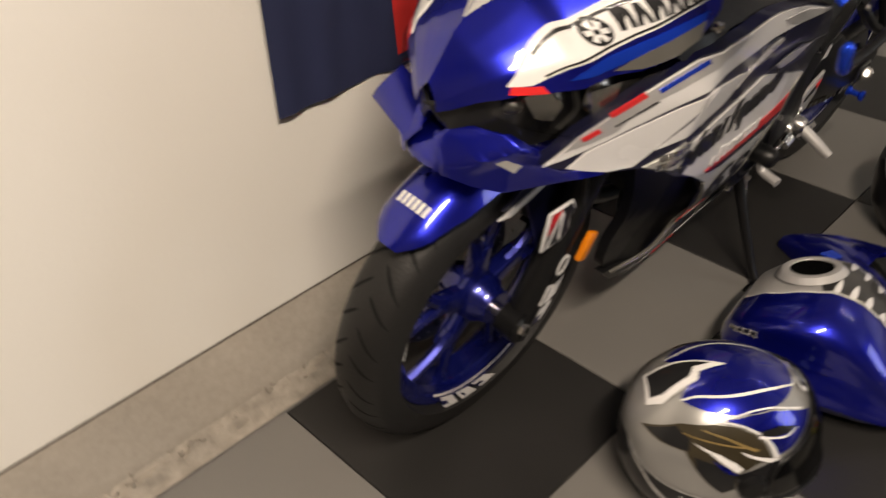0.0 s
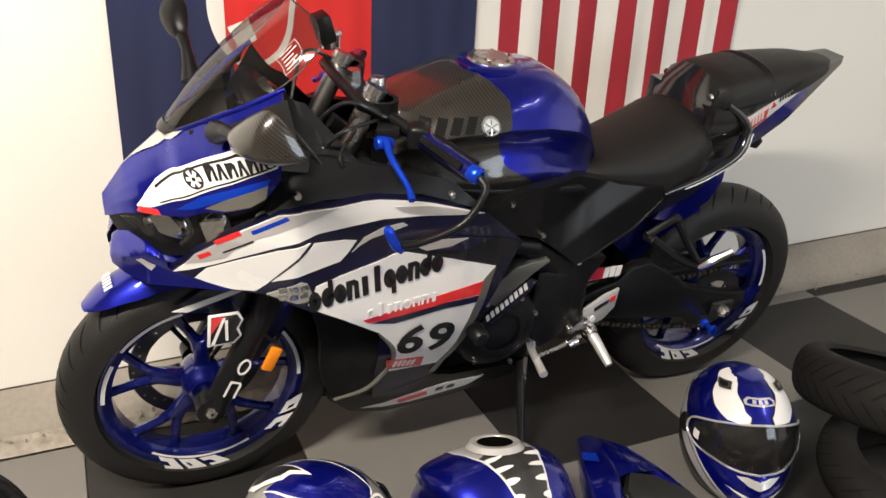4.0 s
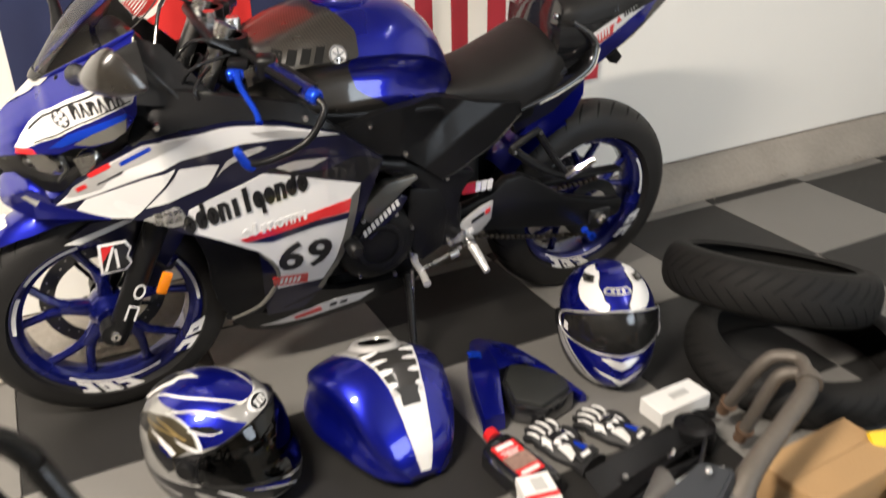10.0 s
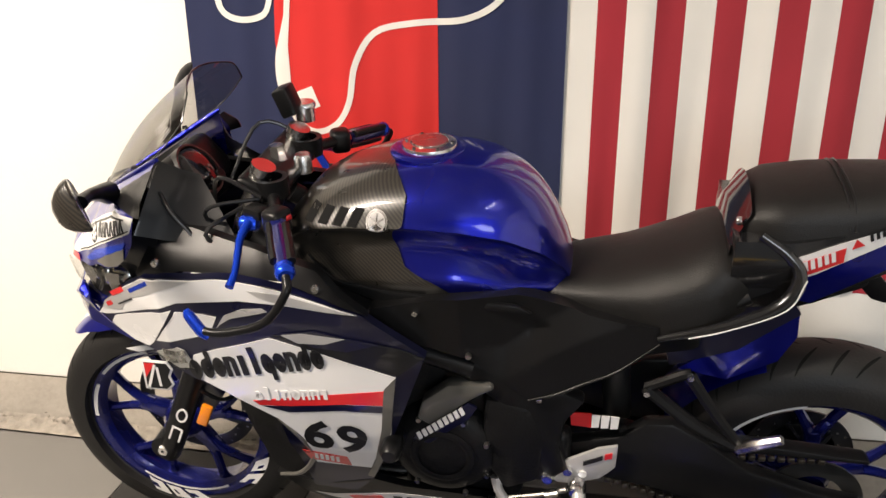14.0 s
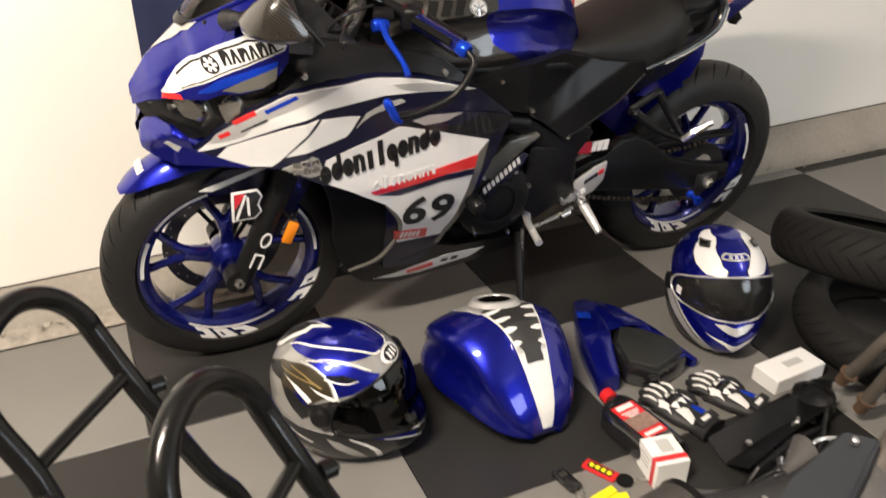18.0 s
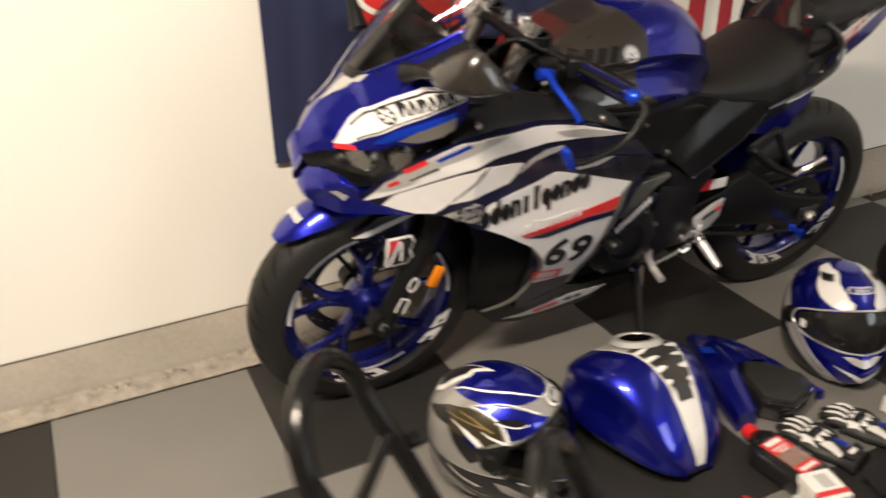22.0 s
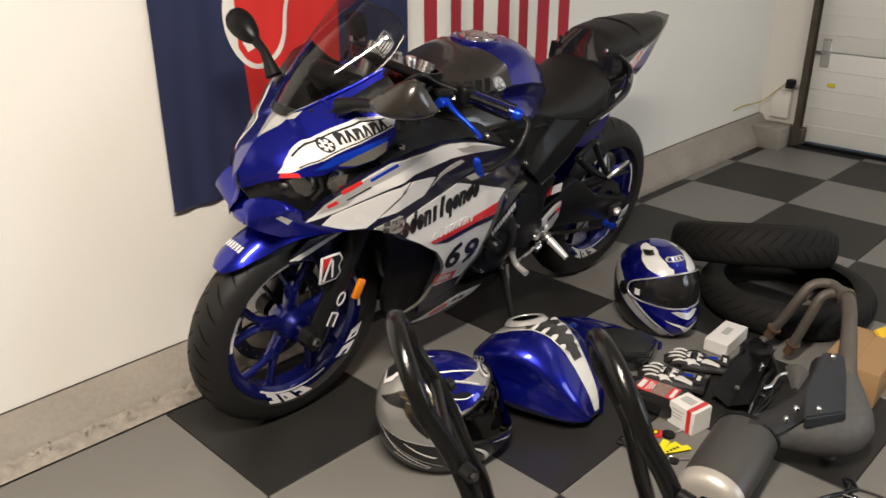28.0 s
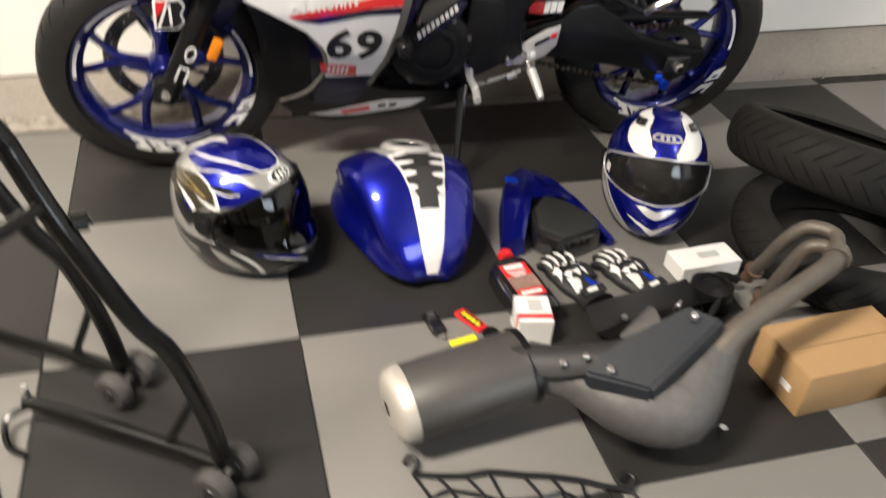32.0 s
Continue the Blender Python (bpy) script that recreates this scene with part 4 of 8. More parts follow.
    wide2 = lambda x, z: interp(z, [(0.16, 0.095), (0.22, 0.120), (0.30, 0.15)]) * interp(x, [(0.25, 0.8), (0.4, 1), (0.8, 0.9)])
    part("belly_wedge", drape([(0.345, 0.198), (0.45, 0.226), (0.55, 0.243), (0.66, 0.236), (0.62, 0.206), (0.47, 0.188)], wide2, 0.0015, 0.001, sgn, 0.03), "white", chin)
    part("red_tab", drape([(0.430, 0.212), (0.505, 0.224), (0.512, 0.206), (0.440, 0.196)], wide2, 0.0028, 0.001, sgn, 0.03), "red", chin)
    for q in range(2):
        part("word_mark", drape([(0.532 + q * 0.03, 0.228), (0.552 + q * 0.03, 0.228), (0.550 + q * 0.03, 0.214), (0.530 + q * 0.03, 0.214)], wide2, 0.0028, 0.001, sgn, 0.03), "ink", chin)
    # black panel between cowl and flank, its bolt
    inner = part("inner_fairing", drape([(0.098, 0.812), (0.130, 0.875), (0.145, 0.905), (0.245, 0.885), (0.368, 0.862), (0.45, 0.845), (0.545, 0.772), (0.46, 0.806), (0.39, 0.825), (0.285, 0.83), (0.194, 0.831), (0.115, 0.801)], lambda x, z: flank(x, z) - interp(z, [(0.80, 0.002), (0.90, 0.065)]), 0.0, 0.02, sgn, 0.03), "satin_black", bike, "satin black inner fairing panel")
    part("fairing_bolt", lathe([(0.0, -0.006), (0.006, -0.006), (0.008, -0.003), (0.008, 0.004)], 14, (0.152, sgn * (flank(0.15, 0.845) - 0.02), 0.846)), "alloy", inner)
    part("fairing_bolt", lathe([(0.0, -0.006), (0.006, -0.006), (0.008, -0.003), (0.008, 0.004)], 14, (0.454, sgn * (flank(0.454, 0.815) - 0.012), 0.818)), "alloy", inner)

# race number
def lettering(text, size):
    cu = bpy.data.curves.new("lettering", "FONT")
    cu.body, cu.size, cu.resolution_u, cu.offset = text, size, 3, size * 0.030
    ob = new("lettering", cu)
    me = bpy.data.meshes.new_from_object(ob.evaluated_get(bpy.context.evaluated_depsgraph_get()))
    bpy.data.objects.remove(ob)
    bm = bmesh.new()
    bm.from_mesh(me)
    bpy.data.meshes.remove(me)
    return bm


fair_left = bike.children[[o.name for o in bike.children].index("side_fairing")]
for txt, dx in (("6", 0.0), ("9", 0.062)):
    bm = lettering(txt, 0.122)
    bmesh.ops.subdivide_edges(bm, edges=[e for e in bm.edges if e.calc_length() > 0.02], cuts=1)
    for v in bm.verts:
        x, z = v.co.x, v.co.y
        px, pz = 0.376 + dx * 1.12 + x * 1.05 + z * 0.10, 0.424 + z * 0.95 - x * 0.12 - dx * 0.10
        v.co = (px, -(flank(px, pz) + 0.0045), pz)
    bmesh.ops.recalc_face_normals(bm, faces=bm.faces)
    part("race_number", bm, "ink", fair_left)

# fuel tank with carbon cover: a crowned top, a shoulder crease and hollow flanks
TANK_TOP = [(0.36, 0.884), (0.40, 0.926), (0.46, 0.961), (0.54, 0.990), (0.62, 1.004), (0.68, 1.006), (0.74, 0.997), (0.79, 0.970), (0.83, 0.932), (0.865, 0.872), (0.888, 0.815), (0.897, 0.775)]
TANK_W = [(0.36, 0.108), (0.42, 0.142), (0.50, 0.157), (0.60, 0.163), (0.70, 0.158), (0.78, 0.140), (0.84, 0.112), (0.88, 0.078), (0.897, 0.055)]
TANK_SHOULDER = [(0.36, 0.855), (0.42, 0.892), (0.50, 0.907), (0.60, 0.914), (0.70, 0.908), (0.78, 0.888), (0.84, 0.852), (0.88, 0.805), (0.897, 0.765)]
TANK_LOW_W = [(0.36, 0.120), (0.46, 0.150), (0.58, 0.164), (0.68, 0.158), (0.78, 0.130), (0.86, 0.092), (0.897, 0.06)]
TANK_LOW = [(0.36, 0.800), (0.45, 0.775), (0.80, 0.755), (0.897, 0.752)]


def tank_section(x, swell=0.0):
    """Half a section, from the crest down to the seam."""
    hi, w, sh, wl, lo = (interp(x, t) for t in (TANK_TOP, TANK_W, TANK_SHOULDER, TANK_LOW_W, TANK_LOW))
    hi, w, wl = hi + swell, w + swell, wl + swell
    sh = min(sh, hi - 0.012)
    d = min(1.0, max(0.1, (sh - lo) / 0.13))
    half = [(0.0, hi), (w * 0.45, hi - (hi - sh) * 0.09), (w * 0.80, hi - (hi - sh) * 0.45), (w * 0.985, sh + 0.007 * d), (w, sh), (w * 0.955, sh - 0.010 * d), (w * 0.895, sh - 0.045 * d), (wl * 0.965, sh - 0.085 * d), (wl, sh - 0.108 * d), (wl * 0.90, lo)]
    return smooth_line([(x, y, z) for y, z in half], 4)


def tank_grid(x0, x1, n, swell=0.0):
    """Rows of the shell; the ends may follow the section."""
    count = len(tank_section(0.6))
    rows = []
    for k in range(n + 1):
        half = []
        for q in range(count):
            a = q / (count - 1)
            lo, hi = (x0(a) if callable(x0) else x0), (x1(a) if callable(x1) else x1)
            half.append(tank_section(lo + (hi - lo) * k / n, swell)[q])
        rows.append([Vector((p.x, -p.y, p.z)) for p in half[:0:-1]] + half)
    return rows


seam = lambda a: interp(a, [(0.0, 0.555), (0.11, 0.575), (0.22, 0.605), (0.33, 0.602), (0.45, 0.588), (0.60, 0.580), (0.75, 0.600), (0.90, 0.665), (1.0, 0.705)])
tank = part("fuel_tank", skin(tank_grid(lambda a: seam(a) - 0.02, 0.897, 18)), "blue", bike, "blue fuel tank with a carbon fibre front cover", 30)
part("tank_cover", skin(tank_grid(0.365, seam, 16, 0.004)), "carbon", tank, "woven carbon fibre tank cover", 30)
part("filler_plinth", lathe([(0.075, -0.020), (0.073, 0.002), (0.066, 0.007), (0.050, 0.008)], 48, (0.622, 0, 0.998), "z"), "blue", tank)
cap = part("filler_cap", lathe([(0.0, 0.013), (0.030, 0.013), (0.034, 0.010), (0.036, 0.013), (0.050, 0.011), (0.053, 0.0), (0.050, -0.01)], 48, (0.622, 0, 1.000), "z"), "alloy", tank, "polished round filler cap")
part("cap_centre", lathe([(0.0, 0.0), (0.033, 0.0), (0.033, -0.004)], 40, (0.622, 0, 1.0155), "z"), "steel", cap)
for k in range(6):
    a = k * math.tau / 6
    part("cap_bolt", lathe([(0.0, 0.003), (0.003, 0.003), (0.0035, 0.0)], 8, (0.622 + 0.043 * math.cos(a), 0.043 * math.sin(a), 1.0115), "z"), "dark_steel", cap)


def tank_side(x, z):
    sec = tank_section(x, 0.004)
    return interp(-z, [(-p.z, p.y) for p in sec])


for sgn in (-1, 1):
    for k in range(4):
        x0 = 0.412 + k * 0.029
        part("cover_slot", drape([(x0, 0.906 + k * 0.002), (x0 + 0.019, 0.906 + k * 0.002), (x0 + 0.033, 0.932 + k * 0.003), (x0 + 0.015, 0.932 + k * 0.003)], tank_side, 0.0015, 0.001, sgn, 0.015), "groove", tank)
    ring = [(0.556 + 0.020 * math.cos(k * math.tau / 24), 0.923 + 0.020 * math.sin(k * math.tau / 24)) for k in range(24)]
    rb = part("round_badge", drape(ring, tank_side, 0.0022, 0.003, sgn, 0.02), "alloy", tank, "round chrome badge")
    ring = [(0.556 + 0.016 * math.cos(k * math.tau / 24), 0.923 + 0.016 * math.sin(k * math.tau / 24)) for k in range(24)]
    part("badge_field", drape(ring, tank_side, 0.0030, 0.0005, sgn, 0.02), "silver", rb)
    for k in range(3):
        a = k * math.pi / 3 + 0.5
        c, s = 0.014 * math.cos(a), 0.014 * math.sin(a)
        part("badge_ray", drape([(0.556 - c - s * 0.1, 0.923 - s + c * 0.1), (0.556 + c - s * 0.1, 0.923 + s + c * 0.1), (0.556 + c + s * 0.1, 0.923 + s - c * 0.1), (0.556 - c + s * 0.1, 0.923 - s - c * 0.1)], tank_side, 0.0038, 0.0005, sgn, 0.02), "alloy", rb)
    part("tank_flank", plate([(0.42, 0.85), (0.47, 0.80), (0.56, 0.785), (0.68, 0.775), (0.80, 0.77), (0.83, 0.755), (0.66, 0.755), (0.54, 0.762), (0.46, 0.79)], sgn * 0.150, sgn * 0.162, 0.004), "satin_black", bike)
    # black frame cover under the tank and seat
    base_y = lambda x: interp(x, [(0.45, 0.20), (0.6, 0.182), (0.85, 0.165), (1.05, 0.145)])
    crease = lambda x: interp(x, [(0.78, 0.612), (0.817, 0.637), (0.87, 0.674), (0.918, 0.701), (0.983, 0.734), (1.05, 0.76)])
    cov_y = lambda x, z: base_y(x) - interp(x, [(0.70, 0.0), (0.83, 1.0)]) * min(0.030, 0.45 * max(0.0, z - crease(x)))
    cov = part("frame_cover", drape([(0.46, 0.80), (0.535, 0.76), (0.66, 0.783), (0.80, 0.785), (0.924, 0.748), (1.05, 0.735), (1.055, 0.700), (0.984, 0.637), (0.926, 0.608), (0.876, 0.582), (0.825, 0.566), (0.787, 0.598), (0.762, 0.619), (0.712, 0.655), (0.644, 0.678), (0.587, 0.694), (0.50, 0.75)], cov_y, 0.0, 0.03, sgn, 0.014, 7), "satin_black", bike, "satin black frame cover")
    part("cover_edge", tube([(x, sgn * (cov_y(x, z) + 0.001), z) for x, z in ((1.055, 0.700), (0.984, 0.637), (0.926, 0.608), (0.876, 0.582), (0.825, 0.566))], [0.0015, 0.0028, 0.003, 0.003, 0.002], 8, 3), "satin_black", cov)
    for x, z in ((0.715, 0.664), (0.62, 0.755)):
        part("cover_bolt", lathe([(0.0, -0.005), (0.005, -0.005), (0.006, 0.0), (0.006, 0.004)], 12, (x, sgn * interp(x, [(0.45, 0.20), (0.6, 0.184), (0.85, 0.168), (1.05, 0.147)]), z)), "steel", cov)
    part("frame_spar", plate([(0.62, 0.690), (0.71, 0.640), (0.79, 0.596), (0.88, 0.580), (0.935, 0.560), (0.895, 0.500), (0.888, 0.440), (0.906, 0.382), (0.870, 0.345), (0.836, 0.345), (0.822, 0.400), (0.812, 0.449), (0.786, 0.519), (0.70, 0.588), (0.61, 0.645)], sgn * 0.112, sgn * 0.152, 0.012), "satin_black", bike, "black main frame spar")
    for x, z in ((0.695, 0.615), (0.845, 0.560), (0.860, 0.365)):
        part("spar_bolt", lathe([(0.0, -sgn * -0.006 if sgn > 0 else -0.006), (0.006, 0.006 if sgn > 0 else -0.006), (0.008, 0.0)], 12, (x, sgn * 0.152, z)), "steel", bike)
    part("subframe_rail", tube([(0.84, sgn * 0.140, 0.585), (0.93, sgn * 0.136, 0.622), (1.05, sgn * 0.125, 0.705), (1.20, sgn * 0.11, 0.79)], [0.017, 0.014, 0.013, 0.012], 10), "satin_black", bike)
    part("frame_front_tube", tube([(0.30, sgn * 0.10, 0.85), (0.45, sgn * 0.15, 0.73), (0.58, sgn * 0.145, 0.66), (0.72, sgn * 0.15, 0.62)], 0.022, 10), "satin_black", bike)

# seats and tail
rows = []
for k in range(19):
    x = 0.795 + 0.40 * k / 18
    hw = interp(x, [(0.795, 0.075), (0.86, 0.10), (0.95, 0.125), (1.06, 0.150), (1.14, 0.148), (1.195, 0.12)])
    top = interp(x, [(0.795, 0.770), (0.86, 0.784), (0.90, 0.792), (0.99, 0.814), (1.085, 0.853), (1.14, 0.882), (1.175, 0.888), (1.195, 0.868)])
    low = interp(x, [(0.795, 0.748), (0.92, 0.728), (1.05, 0.704), (1.195, 0.765)])
    rows.append([(x, hw * math.sin(a) * (1.0 if abs(a) < 1.3 else 0.97), low + (top - low) * max(0.0, math.cos(a)) ** 0.55) for a in [math.pi / 2 * q / 9 for q in range(-9, 10)]])
part("rider_seat", skin(rows), "seat", bike, "black vinyl rider seat")
rows = []
for k in range(19):
    x = 1.175 + 0.415 * k / 18
    hw = interp(x, [(1.175, 0.085), (1.23, 0.115), (1.34, 0.112), (1.48, 0.085), (1.56, 0.06), (1.59, 0.035)])
    top = interp(x, [(1.175, 0.940), (1.21, 0.970), (1.29, 0.985), (1.40, 0.993), (1.50, 0.994), (1.59, 0.984)])
    low = interp(x, [(1.175, 0.905), (1.25, 0.893), (1.36, 0.905), (1.46, 0.930), (1.59, 0.966)])
    rows.append([(x, hw * math.sin(a), low + (top - low) * max(0.0, math.cos(a)) ** 0.5) for a in [math.pi / 2 * q / 9 for q in range(-9, 10)]])
pad = part("passenger_seat", skin(rows), "seat", bike, "black vinyl passenger seat pad")
part("seat_seam", tube([(1.335, -0.112, 0.926), (1.33, -0.085, 0.972), (1.325, 0.0, 0.990), (1.33, 0.085, 0.972), (1.335, 0.112, 0.926)], 0.0022, 6), "ink", pad)
part("seat_seam", tube([(1.345, -0.113, 0.926), (1.34, -0.085, 0.973), (1.335, 0.0, 0.991), (1.34, 0.085, 0.973), (1.345, 0.113, 0.926)], 0.0022, 6), "ink", pad)


def tail_w(x, z):
    return interp(x, [(1.15, 0.128), (1.28, 0.124), (1.45, 0.088), (1.60, 0.045), (1.64, 0.030)]) * interp(z, [(0.74, 0.75), (0.85, 1.0), (0.96, 0.98)])


rows = []
for k in range(17):
    x = 1.16 + 0.472 * k / 16
    top = interp(x, [(1.16, 0.905), (1.25, 0.905), (1.4, 0.93), (1.52, 0.965), (1.60, 0.982), (1.635, 0.990)])
    low = interp(x, [(1.16, 0.76), (1.30, 0.775), (1.45, 0.865), (1.55, 0.925), (1.60, 0.955), (1.635, 0.972)])
    row = [(x, -tail_w(x, top - (top - low) * q / 6), top - (top - low) * q / 6) for q in range(7)]
    rows.append(row + [(p[0], -p[1], p[2]) for p in reversed(row)])
tail = part("tail_fairing", skin(rows, True), "gloss_black", bike, "black tail fairing with white and blue flashes")
part("seat_front_cowl", skin([[(1.150, 0.10 * v, 0.875 - 0.05 * v * v), (1.158, 0.098 * v, 0.93 - 0.05 * v * v), (1.185, 0.09 * v, 0.972 - 0.03 * v * v)] for v in [q / 6 for q in range(-6, 7)]]), "gloss_black", tail)
part("cowl_screw", lathe([(0.0, -0.004), (0.006, -0.004), (0.008, 0.0), (0.008, 0.004)], 12, (1.166, -0.088, 0.925), "x"), "alloy", tail)
for sgn in (-1, 1):
    part("tail_white", drape([(1.258, 0.880), (1.30, 0.897), (1.49, 0.958), (1.475, 0.938), (1.268, 0.838)], tail_w, 0.003, 0.002, sgn), "white", tail)
    part("tail_red", drape([(1.262, 0.872), (1.335, 0.898), (1.335, 0.872), (1.268, 0.845)], tail_w, 0.0045, 0.001, sgn), "red", tail)
    for o in bars(0.056, 0.018, 5, 0.1, 0.6):
        part("word_mark", drape(on_line(o, (1.274, 0.857), 20), tail_w, 0.0055, 0.001, sgn), "white", tail)
    for o in bars(0.088, 0.016, 9, 0.1, 0.55):
        part("word_mark", drape(on_line(o, (1.372, 0.908), 22), tail_w, 0.0045, 0.001, sgn), "ink", tail)
    part("small_mark", drape(on_line([(0, 0), (0.02, 0), (0.01, 0.016)], (1.345, 0.895), 20), tail_w, 0.0045, 0.001, sgn), "red", tail)
    part("tail_blue", drape([(1.268, 0.836), (1.475, 0.937), (1.51, 0.945), (1.46, 0.885), (1.30, 0.782), (1.272, 0.79)], tail_w, 0.002, 0.003, sgn), "blue", tail)
    scoop = part("tail_scoop", tube([(1.05, sgn * 0.150, 0.715), (1.16, sgn * 0.155, 0.755), (1.245, sgn * 0.148, 0.80), (1.268, sgn * 0.135, 0.85), (1.245, sgn * 0.128, 0.885), (1.20, sgn * 0.118, 0.915)], [0.006, 0.010, 0.013, 0.012, 0.010, 0.008], 10), "gloss_black", bike, "gloss black side scoop rim below the seat")
    part("scoop_line", tube([(1.10, sgn * 0.161, 0.728), (1.16, sgn * 0.165, 0.752), (1.25, sgn * 0.160, 0.797), (1.277, sgn * 0.147, 0.85)], 0.0014, 6), "white", scoop)
    part("scoop_inside", plate([(1.06, 0.725), (1.16, 0.765), (1.24, 0.81), (1.255, 0.85), (1.235, 0.88), (1.19, 0.90), (1.16, 0.84)], sgn * 0.10, sgn * 0.115, 0.003), "ink", scoop)
    under = part("undertail", drape([(1.06, 0.700), (1.188, 0.755), (1.271, 0.783), (1.297, 0.745), (1.20, 0.66), (1.083, 0.612)], lambda x, z: 0.085, 0.0, 0.02, sgn), "navy", bike)
    part("rear_hugger", drape([(1.10, 0.60), (1.20, 0.68), (1.297, 0.742), (1.301, 0.690), (1.275, 0.634), (1.191, 0.583)], lambda x, z: 0.075, 0.0, 0.02, sgn), "blue", bike, "blue rear wheel guard")
rows = []
for k in range(13):
    a = radians(112 + 40 * k / 12)
    r = 0.338
    rows.append([(RW[0] + r * math.cos(a), 0.072 * u, RW[1] + (r - 0.02 * abs(u) ** 3) * math.sin(a)) for u in [q / 4 for q in range(-4, 5)]])
part("hugger_top", skin(rows), "blue", bike)
part("plate_bracket", plate([(1.36, 0.815), (1.40, 0.83), (1.47, 0.755), (1.455, 0.735), (1.43, 0.742)], -0.012, -0.004, 0.002), "satin_black", bike)
part("rear_hump", box((1.30, 0, 0.80), (0.20, 0.14, 0.10), 0.02, 2, (0, -25, 0)), "satin_black", bike)

# rear stay brackets and pegs
for sgn in (-1, 1):
    st = part("peg_bracket", join(tube([(1.040, sgn * 0.142, 0.600), (1.10, sgn * 0.150, 0.64), (1.115, sgn * 0.15, 0.645)], 0.010, 8), tube([(1.040, sgn * 0.142, 0.600), (1.13, sgn * 0.155, 0.535), (1.215, sgn * 0.165, 0.495)], [0.013, 0.013, 0.010], 8), tube([(1.112, sgn * 0.15, 0.642), (1.165, sgn * 0.158, 0.565), (1.220, sgn * 0.165, 0.495)], [0.012, 0.010, 0.010], 8)), "satin_black", bike, "black pillion peg bracket")
    part("pillion_peg", tube([(1.212, sgn * 0.17, 0.497), (1.235, sgn * 0.185, 0.525), (1.275, sgn * 0.20, 0.555)], [0.010, 0.012, 0.009], 8), "alloy", st)
    for x, z in ((1.040, 0.600), (1.113, 0.643)):
        part("bracket_bolt", lathe([(0.0, -0.006), (0.006, -0.006), (0.007, 0.004)], 10, (x, sgn * 0.158, z)), "alloy", st)

# swinging arm, chain, sprocket
for sgn in (-1, 1):
    arm = part("swinging_arm", plate([(0.90, 0.43), (1.00, 0.455), (1.05, 0.495), (1.10, 0.500), (1.16, 0.465), (1.25, 0.40), (1.40, 0.355), (1.475, 0.345), (1.475, 0.295), (1.40, 0.272), (1.25, 0.295), (1.10, 0.325), (0.98, 0.345), (0.90, 0.37)], sgn * 0.088, sgn * 0.122, 0.009), "satin_black", bike, "satin black swinging arm")
    part("axle_block", box((1.39, sgn * 0.126, 0.308), (0.075, 0.012, 0.048), 0.006), "dark_steel", arm)
    part("rear_axle_nut", lathe([(0.0, -0.02), (0.010, -0.02), (0.017, -0.010), (0.018, 0.01)], 6, (1.388, sgn * 0.134, 0.306)), "alloy", arm)
    part("stand_bobbin", lathe([(0.005, -0.045), (0.014, -0.045), (0.014, -0.036), (0.008, -0.030), (0.008, -0.012), (0.013, -0.006), (0.013, 0.0)], 16, (1.345, sgn * 0.122 if sgn < 0 else 0.165, 0.265)), "blue_anodised", arm, "blue anodised stand bobbin")
part("chain_guard", plate([(1.00, 0.47), (1.12, 0.452), (1.30, 0.455), (1.46, 0.445), (1.47, 0.435), (1.30, 0.437), (1.12, 0.43), (1.0, 0.445)], -0.11, -0.075, 0.004), "satin_black", bike)
spro = part("rear_sprocket", lathe([(0.06, -0.082), (0.096, -0.082), (0.096, -0.076), (0.06, -0.076), (0.06, -0.082)], 44, (RW[0], 0, RW[1])), "dark_steel", bike)
for z0, z1 in ((0.415, 0.408), (0.345, 0.214)):
    for k in range(30):
        u = k / 29
        x = 0.86 + (1.39 - 0.86) * u
        z = z0 + (z1 - z0) * u - 0.012 * math.sin(math.pi * u)
        part("chain_link", box((x, -0.079, z), (0.014, 0.014 if k % 2 else 0.010, 0.012), 0.002, 1), "chain", spro)
part("sprocket_cover", box((0.86, -0.115, 0.40), (0.10, 0.05, 0.13), 0.02, 3), "engine", bike)
tab = part("filter_sticker", plate([(0.905, 0.514), (0.945, 0.516), (0.947, 0.482), (0.907, 0.484)], -0.130, -0.127, 0), "red", bike, "red sticker with white mark bars")
for k in range(3):
    part("word_mark", plate([(0.946 + k * 0.018, 0.515), (0.962 + k * 0.018, 0.515), (0.960 + k * 0.018, 0.486), (0.946 + k * 0.018, 0.484)], -0.1325, -0.1302, 0), "white", tab)
part("shock_absorber", tube([(1.0, 0.0, 0.42), (0.98, 0.0, 0.66)], 0.03, 12, 0), "dark_steel", bike)

# engine
block = part("engine_block", join(box((0.66, 0, 0.42), (0.34, 0.24, 0.24), 0.03, 3), box((0.56, 0, 0.55), (0.20, 0.23, 0.22), 0.02, 2, (0, -28, 0)), box((0.68, 0, 0.27), (0.26, 0.18, 0.12), 0.03, 3)), "engine", bike, "black engine and gearbox casings")
part("generator_cover", lathe([(0.0, -0.165), (0.075, -0.165), (0.098, -0.158), (0.108, -0.145), (0.112, -0.12)], 40, (0.655, 0, 0.405)), "engine", block)
part("cover_ridge", lathe([(0.050, -0.170), (0.058, -0.172), (0.066, -0.169), (0.066, -0.16)], 40, (0.655, 0, 0.405)), "engine", block)
part("gearbox_cover", plate([(0.74, 0.55), (0.83, 0.535), (0.86, 0.46), (0.85, 0.35), (0.78, 0.315), (0.73, 0.40)], -0.155, -0.115, 0.012), "engine", block)
